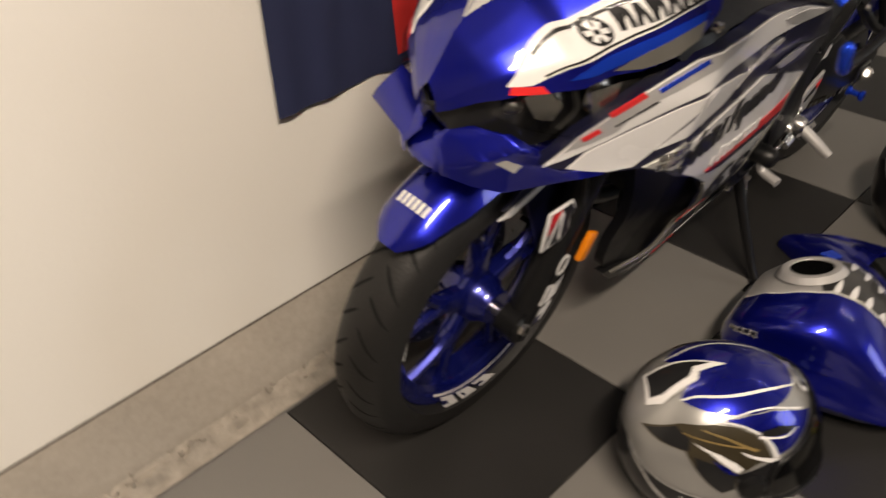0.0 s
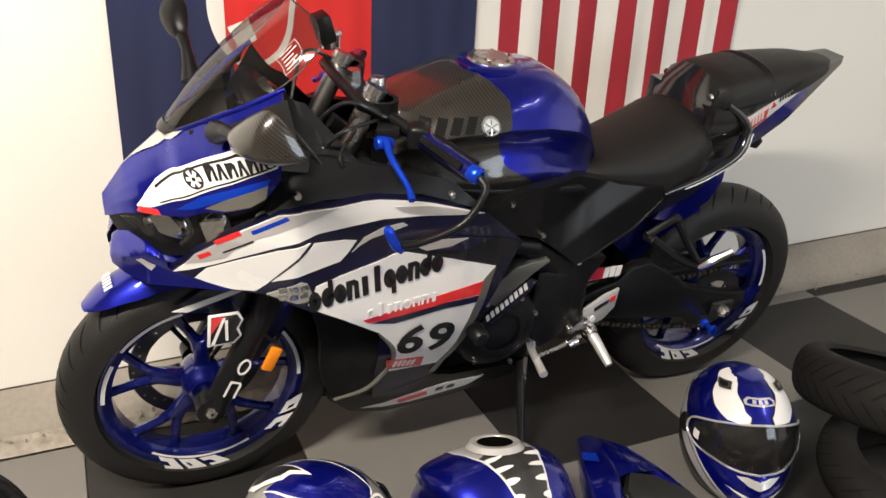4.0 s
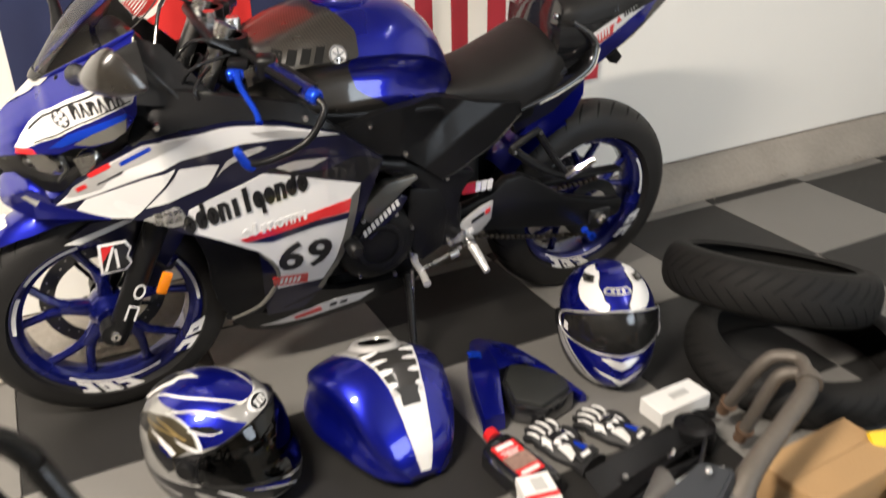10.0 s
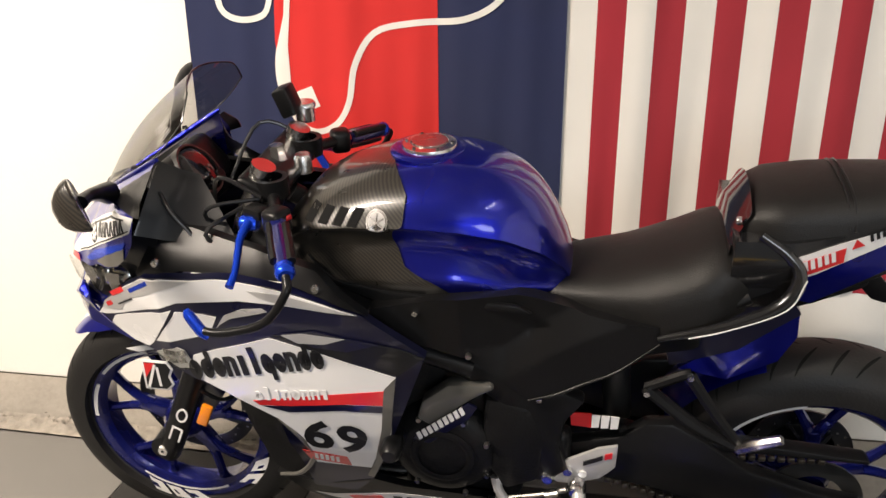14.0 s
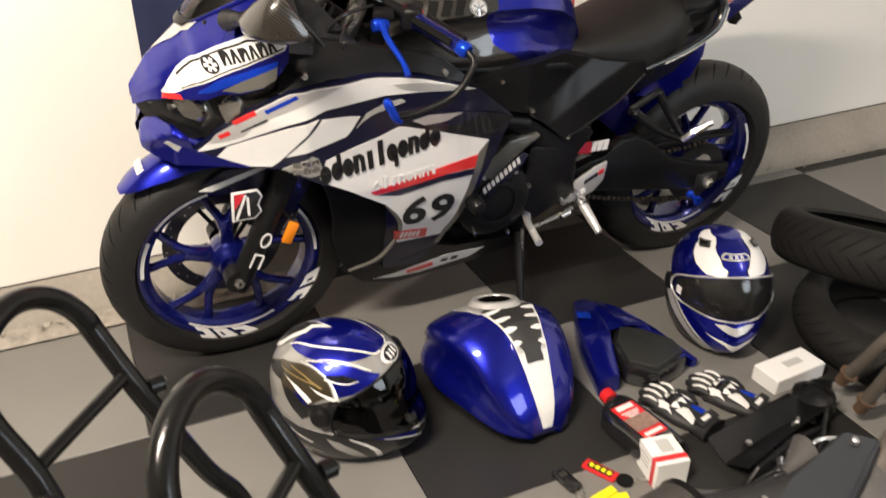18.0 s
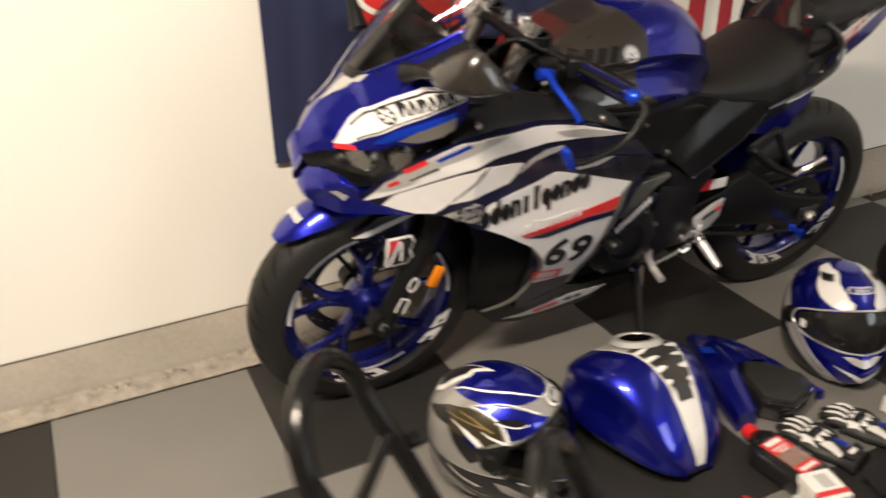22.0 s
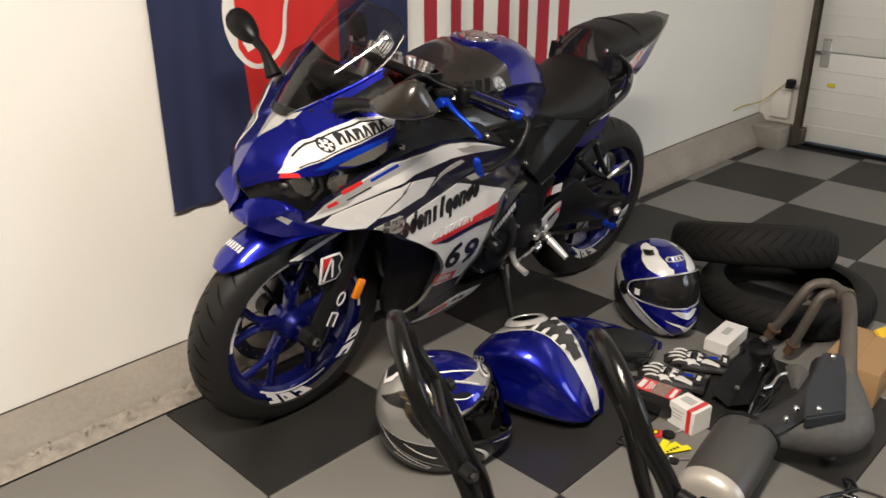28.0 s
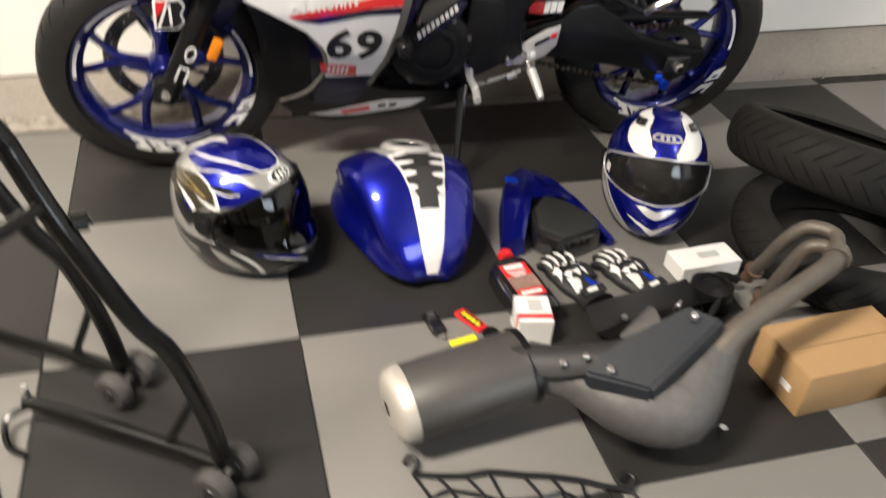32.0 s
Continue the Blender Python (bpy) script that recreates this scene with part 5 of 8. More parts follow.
part("cylinder_plate", plate([(0.606, 0.494), (0.618, 0.535), (0.671, 0.582), (0.752, 0.591), (0.762, 0.581), (0.721, 0.555), (0.636, 0.476)], -0.165, -0.13, 0.006), "olive", block)
mark = part("engine_sticker", plate([(0.596, 0.445), (0.612, 0.462), (0.712, 0.546), (0.728, 0.538), (0.712, 0.508), (0.630, 0.436)], -0.170, -0.164, 0.001), "navy", block)
for o in bars(0.125, 0.017, 9, 0.3, 0.66):
    part("word_mark", plate(on_line(o, (0.612, 0.446), 39), -0.1722, -0.1702, 0), "white", mark)
for x, z in ((0.57, 0.42), (0.60, 0.325), (0.70, 0.305), (0.745, 0.36), (0.745, 0.44), (0.70, 0.49), (0.61, 0.49)):
    part("engine_bolt", lathe([(0.0, -0.010), (0.005, -0.010), (0.006, -0.006), (0.006, 0.0)], 8, (x, -0.158, z)), "steel", block)
part("frame_slider", lathe([(0.0, -0.24), (0.014, -0.24), (0.020, -0.232), (0.020, -0.19), (0.014, -0.18), (0.014, -0.12)], 20, (0.565, 0, 0.455)), "satin_black", bike, "black crash bobbin")
part("radiator", box((0.335, 0, 0.52), (0.05, 0.26, 0.30), 0.01, 2, (0, -18, 0)), "engine", bike)
for y in (-0.06, 0.06):
    part("exhaust_header", tube([(0.48, y, 0.50), (0.38, y, 0.40), (0.40, y, 0.28), (0.55, y * 0.7, 0.23), (0.78, 0.05, 0.24)], 0.019, 10), "dark_steel", bike)
part("silencer", tube([(0.78, 0.05, 0.24), (0.95, 0.12, 0.30), (1.15, 0.17, 0.36), (1.45, 0.19, 0.46)], [0.03, 0.05, 0.055, 0.05], 16), "satin_black", bike)

# rearset, gear lever, side stand
peg = part("rearset", plate([(0.862, 0.362), (0.905, 0.405), (0.962, 0.440), (1.000, 0.452), (0.998, 0.395), (0.970, 0.362), (0.915, 0.342), (0.885, 0.340)], -0.142, -0.134, 0.003), "silver", bike, "polished alloy rearset plate and peg")
part("heel_mark", plate([(0.935, 0.405), (0.972, 0.424), (0.972, 0.414), (0.935, 0.394)], -0.1445, -0.1422, 0), "ink", peg)
part("heel_mark", plate([(0.976, 0.428), (0.990, 0.434), (0.990, 0.420), (0.976, 0.415)], -0.1445, -0.1422, 0), "red", peg)
part("foot_peg", tube([(0.925, -0.145, 0.345), (0.930, -0.170, 0.335), (0.934, -0.205, 0.318), (0.937, -0.242, 0.300)], [0.015, 0.014, 0.013, 0.010], 10), "silver", peg)
part("peg_hub", lathe([(0.0, -0.172), (0.014, -0.172), (0.019, -0.162), (0.019, -0.13)], 16, (0.925, 0, 0.345)), "alloy", peg)
part("plate_bolt", lathe([(0.0, -0.160), (0.010, -0.160), (0.013, -0.150), (0.013, -0.11)], 12, (0.866, 0, 0.360)), "alloy", peg)
part("plate_bolt", lathe([(0.0, -0.152), (0.009, -0.152), (0.011, -0.144), (0.011, -0.13)], 12, (0.905, 0, 0.378)), "alloy", peg)
part("plate_mark", lathe([(0.0, -0.1455), (0.008, -0.1455), (0.0085, -0.142)], 16, (0.935, 0, 0.372)), "white", peg)
part("gear_rod", tube([(0.905, -0.150, 0.330), (0.85, -0.152, 0.310), (0.785, -0.150, 0.290)], 0.0055, 8, 0), "steel", bike, "polished gear linkage")
part("gear_joint", tube([(0.865, -0.158, 0.316), (0.89, -0.158, 0.325)], 0.013, 10, 0), "alloy", bike)
part("gear_pedal", tube([(0.762, -0.142, 0.340), (0.766, -0.150, 0.315), (0.782, -0.158, 0.285), (0.776, -0.205, 0.278)], [0.013, 0.010, 0.010, 0.011], 8), "silver", bike)
stand = part("side_stand", tube([(0.755, -0.120, 0.265), (0.752, -0.150, 0.215), (0.730, -0.235, 0.085), (0.720, -0.272, 0.048)], [0.014, 0.012, 0.010, 0.010], 10, 3), "satin_black", bike, "black side stand leg holding the bike up")
part("stand_foot", box((0.722, -0.275, 0.042), (0.07, 0.045, 0.006), 0.002, 1, (-8.5, 0, 0)), "satin_black", stand)
part("stand_spring", tube([(0.765, -0.132, 0.28), (0.758, -0.158, 0.20)], 0.006, 8, 0), "steel", stand)

# handlebars, levers, mirrors, dash
for sgn in (-1, 1):
    p0, p1 = Vector((0.352, sgn * 0.115, 0.945)), Vector((0.448, sgn * 0.328, 0.908))
    d = p1 - p0
    bar = part("clip_on_bar", tube([p0, p1], 0.0115, 12, 0), "satin_black", bike, "black clip-on handlebar")
    part("bar_clamp", lathe([(0.022, -0.018), (0.032, -0.018), (0.032, 0.018), (0.022, 0.018)], 20, (0.345, sgn * 0.10, 0.955), "z"), "satin_black", bar)
    grip = part("grip", tube([p0 + d * 0.44, p0 + d * 0.5, p0 + d * 0.7, p0 + d * 0.92], [0.019, 0.0165, 0.0175, 0.0165], 14), "blue_rim", bar, "blue and black rubber grip")
    for k in range(3):
        a = k * 2.1 + 0.6
        off = Vector((math.cos(a) * 0.0165, 0, math.sin(a) * 0.0165))
        part("grip_strip", tube([p0 + d * 0.47 + off, p0 + d * 0.7 + off * 1.06, p0 + d * 0.90 + off], 0.0085, 8), "satin_black", grip)
    part("bar_end", tube([p0 + d * 0.92, p0 + d * 0.99, p0 + d * 1.02], [0.016, 0.017, 0.012], 14, 2), "blue_anodised", bar)
    sw = part("switch_pod", box(p0 + d * 0.36, (0.042, 0.045, 0.05), 0.012, 3, (0, 0, sgn * 23)), "satin_black", bar)
    part("switch_button", box(p0 + d * 0.36 + Vector((0.022, 0, 0.008)), (0.006, 0.014, 0.010), 0.002, 1, (0, 0, sgn * 23)), "red", sw)
    pv = p0 + d * 0.22 + Vector((-0.035, 0, -0.004))
    part("lever_perch", box(pv, (0.045, 0.035, 0.022), 0.008, 2, (0, 0, sgn * 25)), "satin_black", bar)
    part("lever_adjuster", lathe([(0.0, -0.016), (0.012, -0.016), (0.014, -0.012), (0.014, 0.012), (0.012, 0.016), (0.0, 0.016)], 16, pv + Vector((-0.012, sgn * 0.012, -0.018)), "x"), "blue_anodised", bar)
    tip = Vector((0.335, sgn * 0.305, 0.862))
    part("lever", tube([pv + Vector((-0.01, sgn * 0.02, -0.012)), pv.lerp(tip, 0.4) + Vector((-0.012, 0, 0)), tip.lerp(pv, 0.2), tip], [0.009, 0.007, 0.006, 0.0075], 10), "blue_anodised", bar, "blue anodised brake or clutch lever")
    part("lever_guard", tube([p1, p1 + Vector((0.006, sgn * 0.022, -0.020)), p1 + Vector((-0.035, sgn * 0.03, -0.075)), p1 + Vector((-0.11, sgn * 0.025, -0.105)), p1 + Vector((-0.155, sgn * 0.02, -0.108))], 0.0075, 10), "satin_black", bar, "black lever guard with a blue tip")
    g = p1 + Vector((-0.155, sgn * 0.02, -0.108))
    part("guard_tip", tube([g + Vector((0.012, 0, -0.012)), g, g + Vector((-0.016, 0, 0.03)), g + Vector((-0.018, 0, 0.04))], [0.007, 0.010, 0.0095, 0.005], 10), "blue_anodised", bar)
    # mirror: a three-cornered shell; the far one is turned up
    if sgn < 0:
        edge = [(0.034, -0.222, 0.978), (0.056, -0.262, 1.020), (0.078, -0.300, 1.044), (0.096, -0.322, 1.034), (0.126, -0.340, 0.987), (0.131, -0.337, 0.972), (0.106, -0.305, 0.955), (0.071, -0.262, 0.950), (0.041, -0.228, 0.958)]
        out, deep = Vector((-0.5, -0.45, -0.15)).normalized(), 0.040
    else:
        e0, e1 = Vector((0.014, 0.300, 1.062)), Vector((0.030, 0.186, 0.998))
        run = (e1 - e0).normalized()
        wide = run.cross(Vector((0.55, 0.8, -0.2))).normalized()
        edge = [e0 + run * (0.064 - 0.058 * math.cos(a)) + wide * 0.033 * math.sin(a) * (1.0 + 0.2 * math.cos(a)) for a in [k * math.tau / 12 for k in range(12)]]
        out, deep = run.cross(wide), 0.020
        out = out if out.x < 0 else -out
    edge = smooth_line(edge + edge[:1], 4)[:-1]
    mid = sum(edge, Vector()) / len(edge)
    e0, e1 = (Vector((0.046, -0.232, 0.969)), mid) if sgn < 0 else (Vector((0.014, 0.300, 1.062)), Vector((0.030, 0.186, 0.998)))
    rowsm = [[mid.lerp(p, r) + out * deep * h for p in edge] for r, h in ((0.02, 1.0), (0.3, 0.96), (0.55, 0.82), (0.78, 0.56), (0.93, 0.26), (1.0, 0.0), (0.97, -0.10), (0.92, -0.06))]
    mir = part("mirror", skin(rowsm, True), "carbon" if sgn < 0 else "satin_black", bike, "carbon look mirror on a black stalk" if sgn < 0 else "dark oval mirror on a black stalk")
    glass = bmesh.new()
    glass.faces.new([glass.verts.new(mid.lerp(p, 0.93) - out * deep * 0.06) for p in edge])
    part("mirror_glass", glass, "alloy", mir, flat=True)
    base = Vector((0.032, sgn * 0.128, 0.938))
    foot = e0 if sgn < 0 else e1
    part("mirror_stalk", tube([base, base.lerp(foot, 0.4) + Vector((0, 0, 0.006)), base.lerp(foot, 0.75) + Vector((0, 0, 0.006)), foot.lerp(e1 if sgn < 0 else e0, 0.12)], [0.022, 0.014, 0.011, 0.013], 10), "satin_black", mir)
dash = part("dashboard", box((0.140, 0, 0.935), (0.06, 0.190, 0.100), 0.024, 3, (0, -38, 0)), "satin_black", bike, "black instrument cluster with a round dial")
dial = Matrix.Translation((0.170, -0.030, 0.950)) @ pose(0, 0, 0, 0, -38, 0)
part("dial_glass", moved(lathe([(0.0, 0.012), (0.020, 0.0115), (0.040, 0.008), (0.050, 0.0)], 36, (0, 0, 0), "x"), dial), "gloss_black", dash)
part("dial_rim", moved(lathe([(0.049, -0.010), (0.051, 0.004), (0.055, 0.004), (0.057, -0.012)], 36, (0, 0, 0), "x"), dial), "dark_steel", dash)
for sgn in (-1, 1):
    part("cockpit_panel", skin([[Vector((0.116, sgn * 0.208, 0.895)).lerp(Vector((0.150, sgn * 0.132, 1.010)), u).lerp(Vector((0.300, sgn * 0.165, 0.855)).lerp(Vector((0.200, sgn * 0.085, 0.965)), u), v) - Vector((0, sgn * 0.012, 0.01)) * math.sin(math.pi * v) for v in [q / 6 for q in range(7)]] for u in [k / 8 for k in range(9)]]), "ink", bike, "black inner cockpit panel")
part("brake_hose", tube([(0.150, -0.150, 0.955), (0.175, -0.168, 0.925), (0.205, -0.170, 0.885), (0.215, -0.172, 0.860)], 0.0035, 8), "dark_steel", bike)
part("dash_stay", tube([(0.02, 0.0, 0.80), (0.12, 0.0, 0.88), (0.2, 0.0, 0.93)], 0.012, 8), "satin_black", bike)
part("reservoir", lathe([(0.0, 0.04), (0.021, 0.04), (0.024, 0.036), (0.024, 0.030), (0.021, 0.028), (0.021, 0.0), (0.0, 0.0)], 20, (0.325, 0.165, 0.985), "z"), "alloy", bike, "chrome brake fluid reservoir")
part("phone_mount", box((0.30, 0.14, 1.035), (0.035, 0.05, 0.06), 0.006, 2, (0, -20, 0)), "satin_black", bike)
part("ignition_lock", lathe([(0.0, 0.016), (0.014, 0.016), (0.017, 0.010), (0.018, -0.02)], 20, (0.372, 0, 0.962), "z"), "alloy", bike)
for k, (a, b, c2) in enumerate((((0.34, -0.14, 0.95), (0.26, -0.13, 0.98), (0.20, -0.05, 0.88)), ((0.34, -0.12, 0.94), (0.24, -0.16, 0.93), (0.22, -0.08, 0.83)), ((0.34, 0.13, 0.96), (0.25, 0.10, 1.0), (0.2, 0.03, 0.9)), ((0.30, -0.10, 0.92), (0.24, -0.18, 0.89), (0.30, -0.14, 0.82)))):
    part("control_cable", tube([a, b, c2], 0.004, 8), "ink", bike)
part("airbox", box((0.52, 0, 0.72), (0.24, 0.22, 0.16), 0.03, 2), "satin_black", bike)
part("under_seat", box((0.98, 0, 0.68), (0.30, 0.20, 0.12), 0.02, 2, (0, -14, 0)), "satin_black", bike)

# ---- banners and the garage door ----
M["cloth_navy"] = material("navy_cloth", (0.014, 0.020, 0.065), 0.85, 0.0, 0.0, 0.2, 4.0, 0.4, 700, 0.3)
M["cloth_red"] = material("red_cloth", (0.60, 0.022, 0.020), 0.85, 0.0, 0.0, 0.12, 4.0, 0.4, 700, 0.3)
M["cloth_white"] = material("white_cloth", (0.78, 0.76, 0.71), 0.85, 0.0, 0.0, 0.06, 5.0, 0.4, 700, 0.3)
M["cloth_crimson"] = material("crimson_cloth", (0.36, 0.022, 0.035), 0.85, 0.0, 0.0, 0.15, 5.0, 0.4, 700, 0.3)


def fold(x, z, wave, phase, low=0.53, tall=1.6):
    """How far a hanging cloth stands off the wall: broad folds, finer creases, flatter towards the top."""
    f = 0.5 + 0.5 * math.sin(x * 17.0 + phase + z * 1.3)
    g = 0.22 * math.sin(x * 43.0 + phase * 2.0 + z * 2.1) + 0.16 * math.sin(x * 71.0 - z * 3.4 + phase)
    return 0.007 + wave * (f + g) * (1.15 - 0.55 * (z - low) / tall)


def cloth(x0, x1, z0, z1, y, wave, nx=24, nz=20, phase=0.0):
    """A hanging cloth with soft upright folds."""
    return skin([[(x, y - fold(x, z, wave, phase), z) for x in [x0 + (x1 - x0) * i / nx for i in range(nx + 1)]] for z in [z0 + (z1 - z0) * j / nz for j in range(nz + 1)]])


def on_cloth(poly, y, wave, phase, lift):
    bm = drape(poly, lambda x, z: -(y - fold(x, z, wave, phase)) + lift, 0.0, 0.0, -1, 0.02, 7)
    return bm


YW = Y_NORTH
banner = part("wall_banner", cloth(0.72, 1.655, 0.53, 2.13, YW, 0.011, 90, 24, 0.4), "cloth_navy")
tagged(banner, "navy and red cloth banner with white piped emblem on the wall", "banner")
part("red_field", on_cloth([(0.955, 1.30), (0.945, 1.12), (0.955, 1.0), (0.995, 0.925), (1.05, 0.90), (1.02, 0.70), (1.02, 0.56), (1.353, 0.56), (1.353, 2.10), (0.99, 2.10), (0.985, 1.6)], YW, 0.011, 0.4, 0.0016), "cloth_red", banner)


def piping(pts, w):
    """A flat ribbon along a line in x and z."""
    line = smooth_line([(x, 0, z) for x, z in pts], 6)
    left, right = [], []
    for i, q in enumerate(line):
        t = (line[min(i + 1, len(line) - 1)] - line[max(0, i - 1)]).normalized()
        n = Vector((-t.z, 0, t.x))
        left.append((q.x + n.x * w, q.z + n.z * w)), right.append((q.x - n.x * w, q.z - n.z * w))
    return left + right[::-1]


for pts in ([(0.985, 1.60), (0.985, 1.22), (0.950, 1.08), (0.957, 0.99), (0.995, 0.925), (1.045, 0.90), (1.10, 0.925), (1.132, 0.98), (1.150, 1.07), (1.20, 1.145), (1.30, 1.168), (1.42, 1.178), (1.50, 1.22), (1.54, 1.30)],
            [(0.80, 1.30), (0.812, 1.20), (0.86, 1.172), (0.92, 1.185), (0.945, 1.24)]):
    part("white_piping", on_cloth(piping(pts, 0.0075), YW, 0.011, 0.4, 0.0032), "cloth_white", banner)
part("white_patch", on_cloth([(0.985, 0.995), (1.035, 1.015), (1.055, 0.965), (1.01, 0.945)], YW, 0.011, 0.4, 0.0034), "cloth_white", banner)

flag = part("striped_flag", cloth(1.665, 1.724, 0.545, 2.2, YW, 0.011, 6, 20, 1.0), "cloth_white")
tagged(flag, "red and white striped cloth flag hung on the wall", "flag")
for k in range(13):
    x0 = 1.7225 + k * 0.0645
    part("stripe", cloth(x0, x0 + 0.0648, 0.545 + 0.003 * (k % 2), 2.2, YW - (0.0006 if k % 2 else 0.0), 0.014, 6, 20, 1.0), "cloth_white" if k % 2 else "cloth_crimson", flag)

# sectional garage door in the east wall
for name, c, s in (("wall_east", (X_EAST + 0.10, 1.13, 1.31), (0.20, 0.36, 2.8)), ("wall_east_header", (X_EAST + 0.10, -1.4, 2.46), (0.20, 4.70, 0.5)), ("wall_east_end", (X_EAST + 0.10, -3.85, 1.31), (0.20, 0.5, 2.8))):
    tagged(part(name, box(c, s), "wall"), "cream white painted wall beside the garage door", "wall", kind="structure")
door = thing("door_1", pose(X_EAST + 0.03, -1.4, 0.012), "white sectional garage door, shut, with dark seams", "garage door")
tagged(door, kind="structure")
for k in range(4):
    z0 = 0.02 + k * 0.535
    bm = box((0.0, 0, z0 + 0.265), (0.045, 4.72, 0.528), 0.006, 2)
    p = part("door_panel", bm, "door_white", door)
    for q in range(4):
        part("panel_rib", box((-0.024, 0, z0 + 0.10 + q * 0.11), (0.004, 4.70, 0.006), 0.0015, 1), "door_white", p)
    part("door_hinge", join(box((-0.028, 2.28, z0 + 0.53), (0.008, 0.05, 0.16), 0.003, 1), lathe([(0.0, -0.04), (0.010, -0.04), (0.010, 0.05), (0.0, 0.05)], 12, (-0.035, 2.32, z0 + 0.53), "y")), "steel", p)
part("door_seal", box((-0.01, 0, 0.0), (0.05, 4.72, 0.024), 0.006, 1), "satin_black", door)
part("door_track", join(box((-0.075, 2.365, 1.15), (0.055, 0.006, 2.3)), box((-0.102, 2.35, 1.15), (0.005, 0.035, 2.3)), box((-0.048, 2.35, 1.15), (0.005, 0.035, 2.3))), "rust", door, "dark galvanised door track")
part("track_foot", box((-0.07, 2.33, 0.06), (0.06, 0.05, 0.10), 0.006, 1), "rust", door)
part("caution_tag", box((-0.026, 2.22, 0.37), (0.003, 0.045, 0.022), 0.001, 1), material("yellow_sticker", (0.7, 0.6, 0.03), 0.5), door)
sensor = thing("door_sensor", pose(X_EAST - 0.05, 1.03, 0.37), "small black door beam sensor on the track bracket", "sensor")
part("sensor_body", box((0, 0, 0), (0.05, 0.05, 0.055), 0.010, 2), "satin_black", sensor)
part("sensor_bracket", box((0.0, -0.04, -0.01), (0.03, 0.06, 0.006), 0.002, 1), "steel", sensor)
ob = thing("socket_box", pose(X_EAST - 0.015, 1.08, 0.24), "white painted box beside the door track", "box")
part("socket_body", box((0, 0, 0), (0.04, 0.11, 0.17), 0.006, 2), "wall", ob)
cord = part("sensor_wire", tube([(X_EAST - 0.05, 1.05, 0.38), (4.55, 1.16, 0.26), (4.40, 1.205, 0.245), (4.28, 1.208, 0.235)], 0.004, 6), material("yellow_wire", (0.45, 0.36, 0.12), 0.6))
tagged(cord, "thin yellowish sensor wire along the wall corner", "wire")
tagged(part("footing_return", box((X_EAST - 0.05, 1.085, 0.06), (0.30, 0.19, 0.125), 0.006, 2), "concrete"), "concrete footing return at the door corner", "footing", kind="structure")

# ---- things on the floor ----
M["cardboard"] = material("brown_cardboard", (0.36, 0.22, 0.10), 0.8, 0.0, 0.0, 0.12, 6.0, 0.2, 140, 0.3)
M["yellow"] = material("yellow_padded_paper", (0.80, 0.52, 0.02), 0.55, 0.0, 0.0, 0.12, 8.0, 0.5, 60)
M["yellow_tag"] = material("yellow_webbing", (0.80, 0.72, 0.01), 0.6, 0.0, 0.0, 0.1, 30.0, 0.3, 400)
M["paper"] = material("white_card", (0.76, 0.75, 0.73), 0.6, 0.0, 0.0, 0.04, 8.0, 0.1, 200)
M["print_grey"] = material("grey_print", (0.45, 0.45, 0.44), 0.6)
M["exhaust"] = material("dusty_exhaust_steel", (0.082, 0.079, 0.077), 0.6, 0.4, 0.0, 0.6, 7.0, 0.25, 60, 0.5)
M["pipe"] = material("heat_stained_pipe", (0.115, 0.100, 0.085), 0.55, 0.4, 0.0, 0.3, 8.0, 0.2, 80, 0.4)
M["can"] = material("brushed_grey_can", (0.075, 0.072, 0.068), 0.45, 0.4, 0.0, 0.15, 5.0, 0.15, 200)
M["flange"] = material("rusty_flange", (0.135, 0.082, 0.052), 0.75, 0.5, 0.0, 0.4, 30.0, 0.4, 90)
M["frame_paint"] = material("black_powder_coat", (0.0045, 0.0045, 0.0045), 0.22, 0.0, 0.0, 0.3, 20.0, 0.08, 300, spec=0.4)
M["leather"] = material("black_leather", (0.014, 0.014, 0.015), 0.55, 0.0, 0.0, 0.25, 12.0, 0.4, 160)
M["leather_white"] = material("white_leather", (0.72, 0.71, 0.69), 0.5, 0.0, 0.0, 0.06, 12.0, 0.3, 160)
M["gold"] = material("dull_gold_print", (0.30, 0.21, 0.08), 0.3, 0.3, 0.7, 0.3, 12.0)
M["flame_brown"] = material("brown_flame_paint", (0.045, 0.036, 0.020), 0.3, 0.3, 0.8, 0.5, 14.0)
M["splash_black"] = material("charcoal_print", (0.022, 0.021, 0.020), 0.4, 0.0, 0.5, 0.4, 20.0)
M["pad_dark"] = material("dark_seat_pad", (0.016, 0.017, 0.016), 0.5, 0.0, 0.0, 0.15, 10.0, 0.2, 300)
M["cap_satin"] = material("satin_aluminium", (0.52, 0.49, 0.44), 0.42, 0.5, 0.0, 0.12, 8.0, 0.1, 120)
M["wheel_grey"] = material("grey_castor", (0.055, 0.052, 0.050), 0.6, 0.0, 0.0, 0.2, 20.0, 0.1, 200)
M["shield"] = material("dark_pressed_steel", (0.020, 0.020, 0.021), 0.45, 0.2, 0.0, 0.25, 8.0, 0.12, 120)
M["helmet_silver"] = material("silver_flake_paint", (0.36, 0.355, 0.34), 0.3, 0.5, 0.8, 0.12, 6.0, 0.02, 400)
# near-black for the shade inside openings that are not cut
M["hole"] = material("inside_shade_black", (0.003, 0.003, 0.003), 0.9, spec=0.0)
M["pad_grey"] = material("dark_grey_pad", (0.024, 0.022, 0.019), 0.6, 0.0, 0.1, 0.8, 16.0, 0.1, 200)

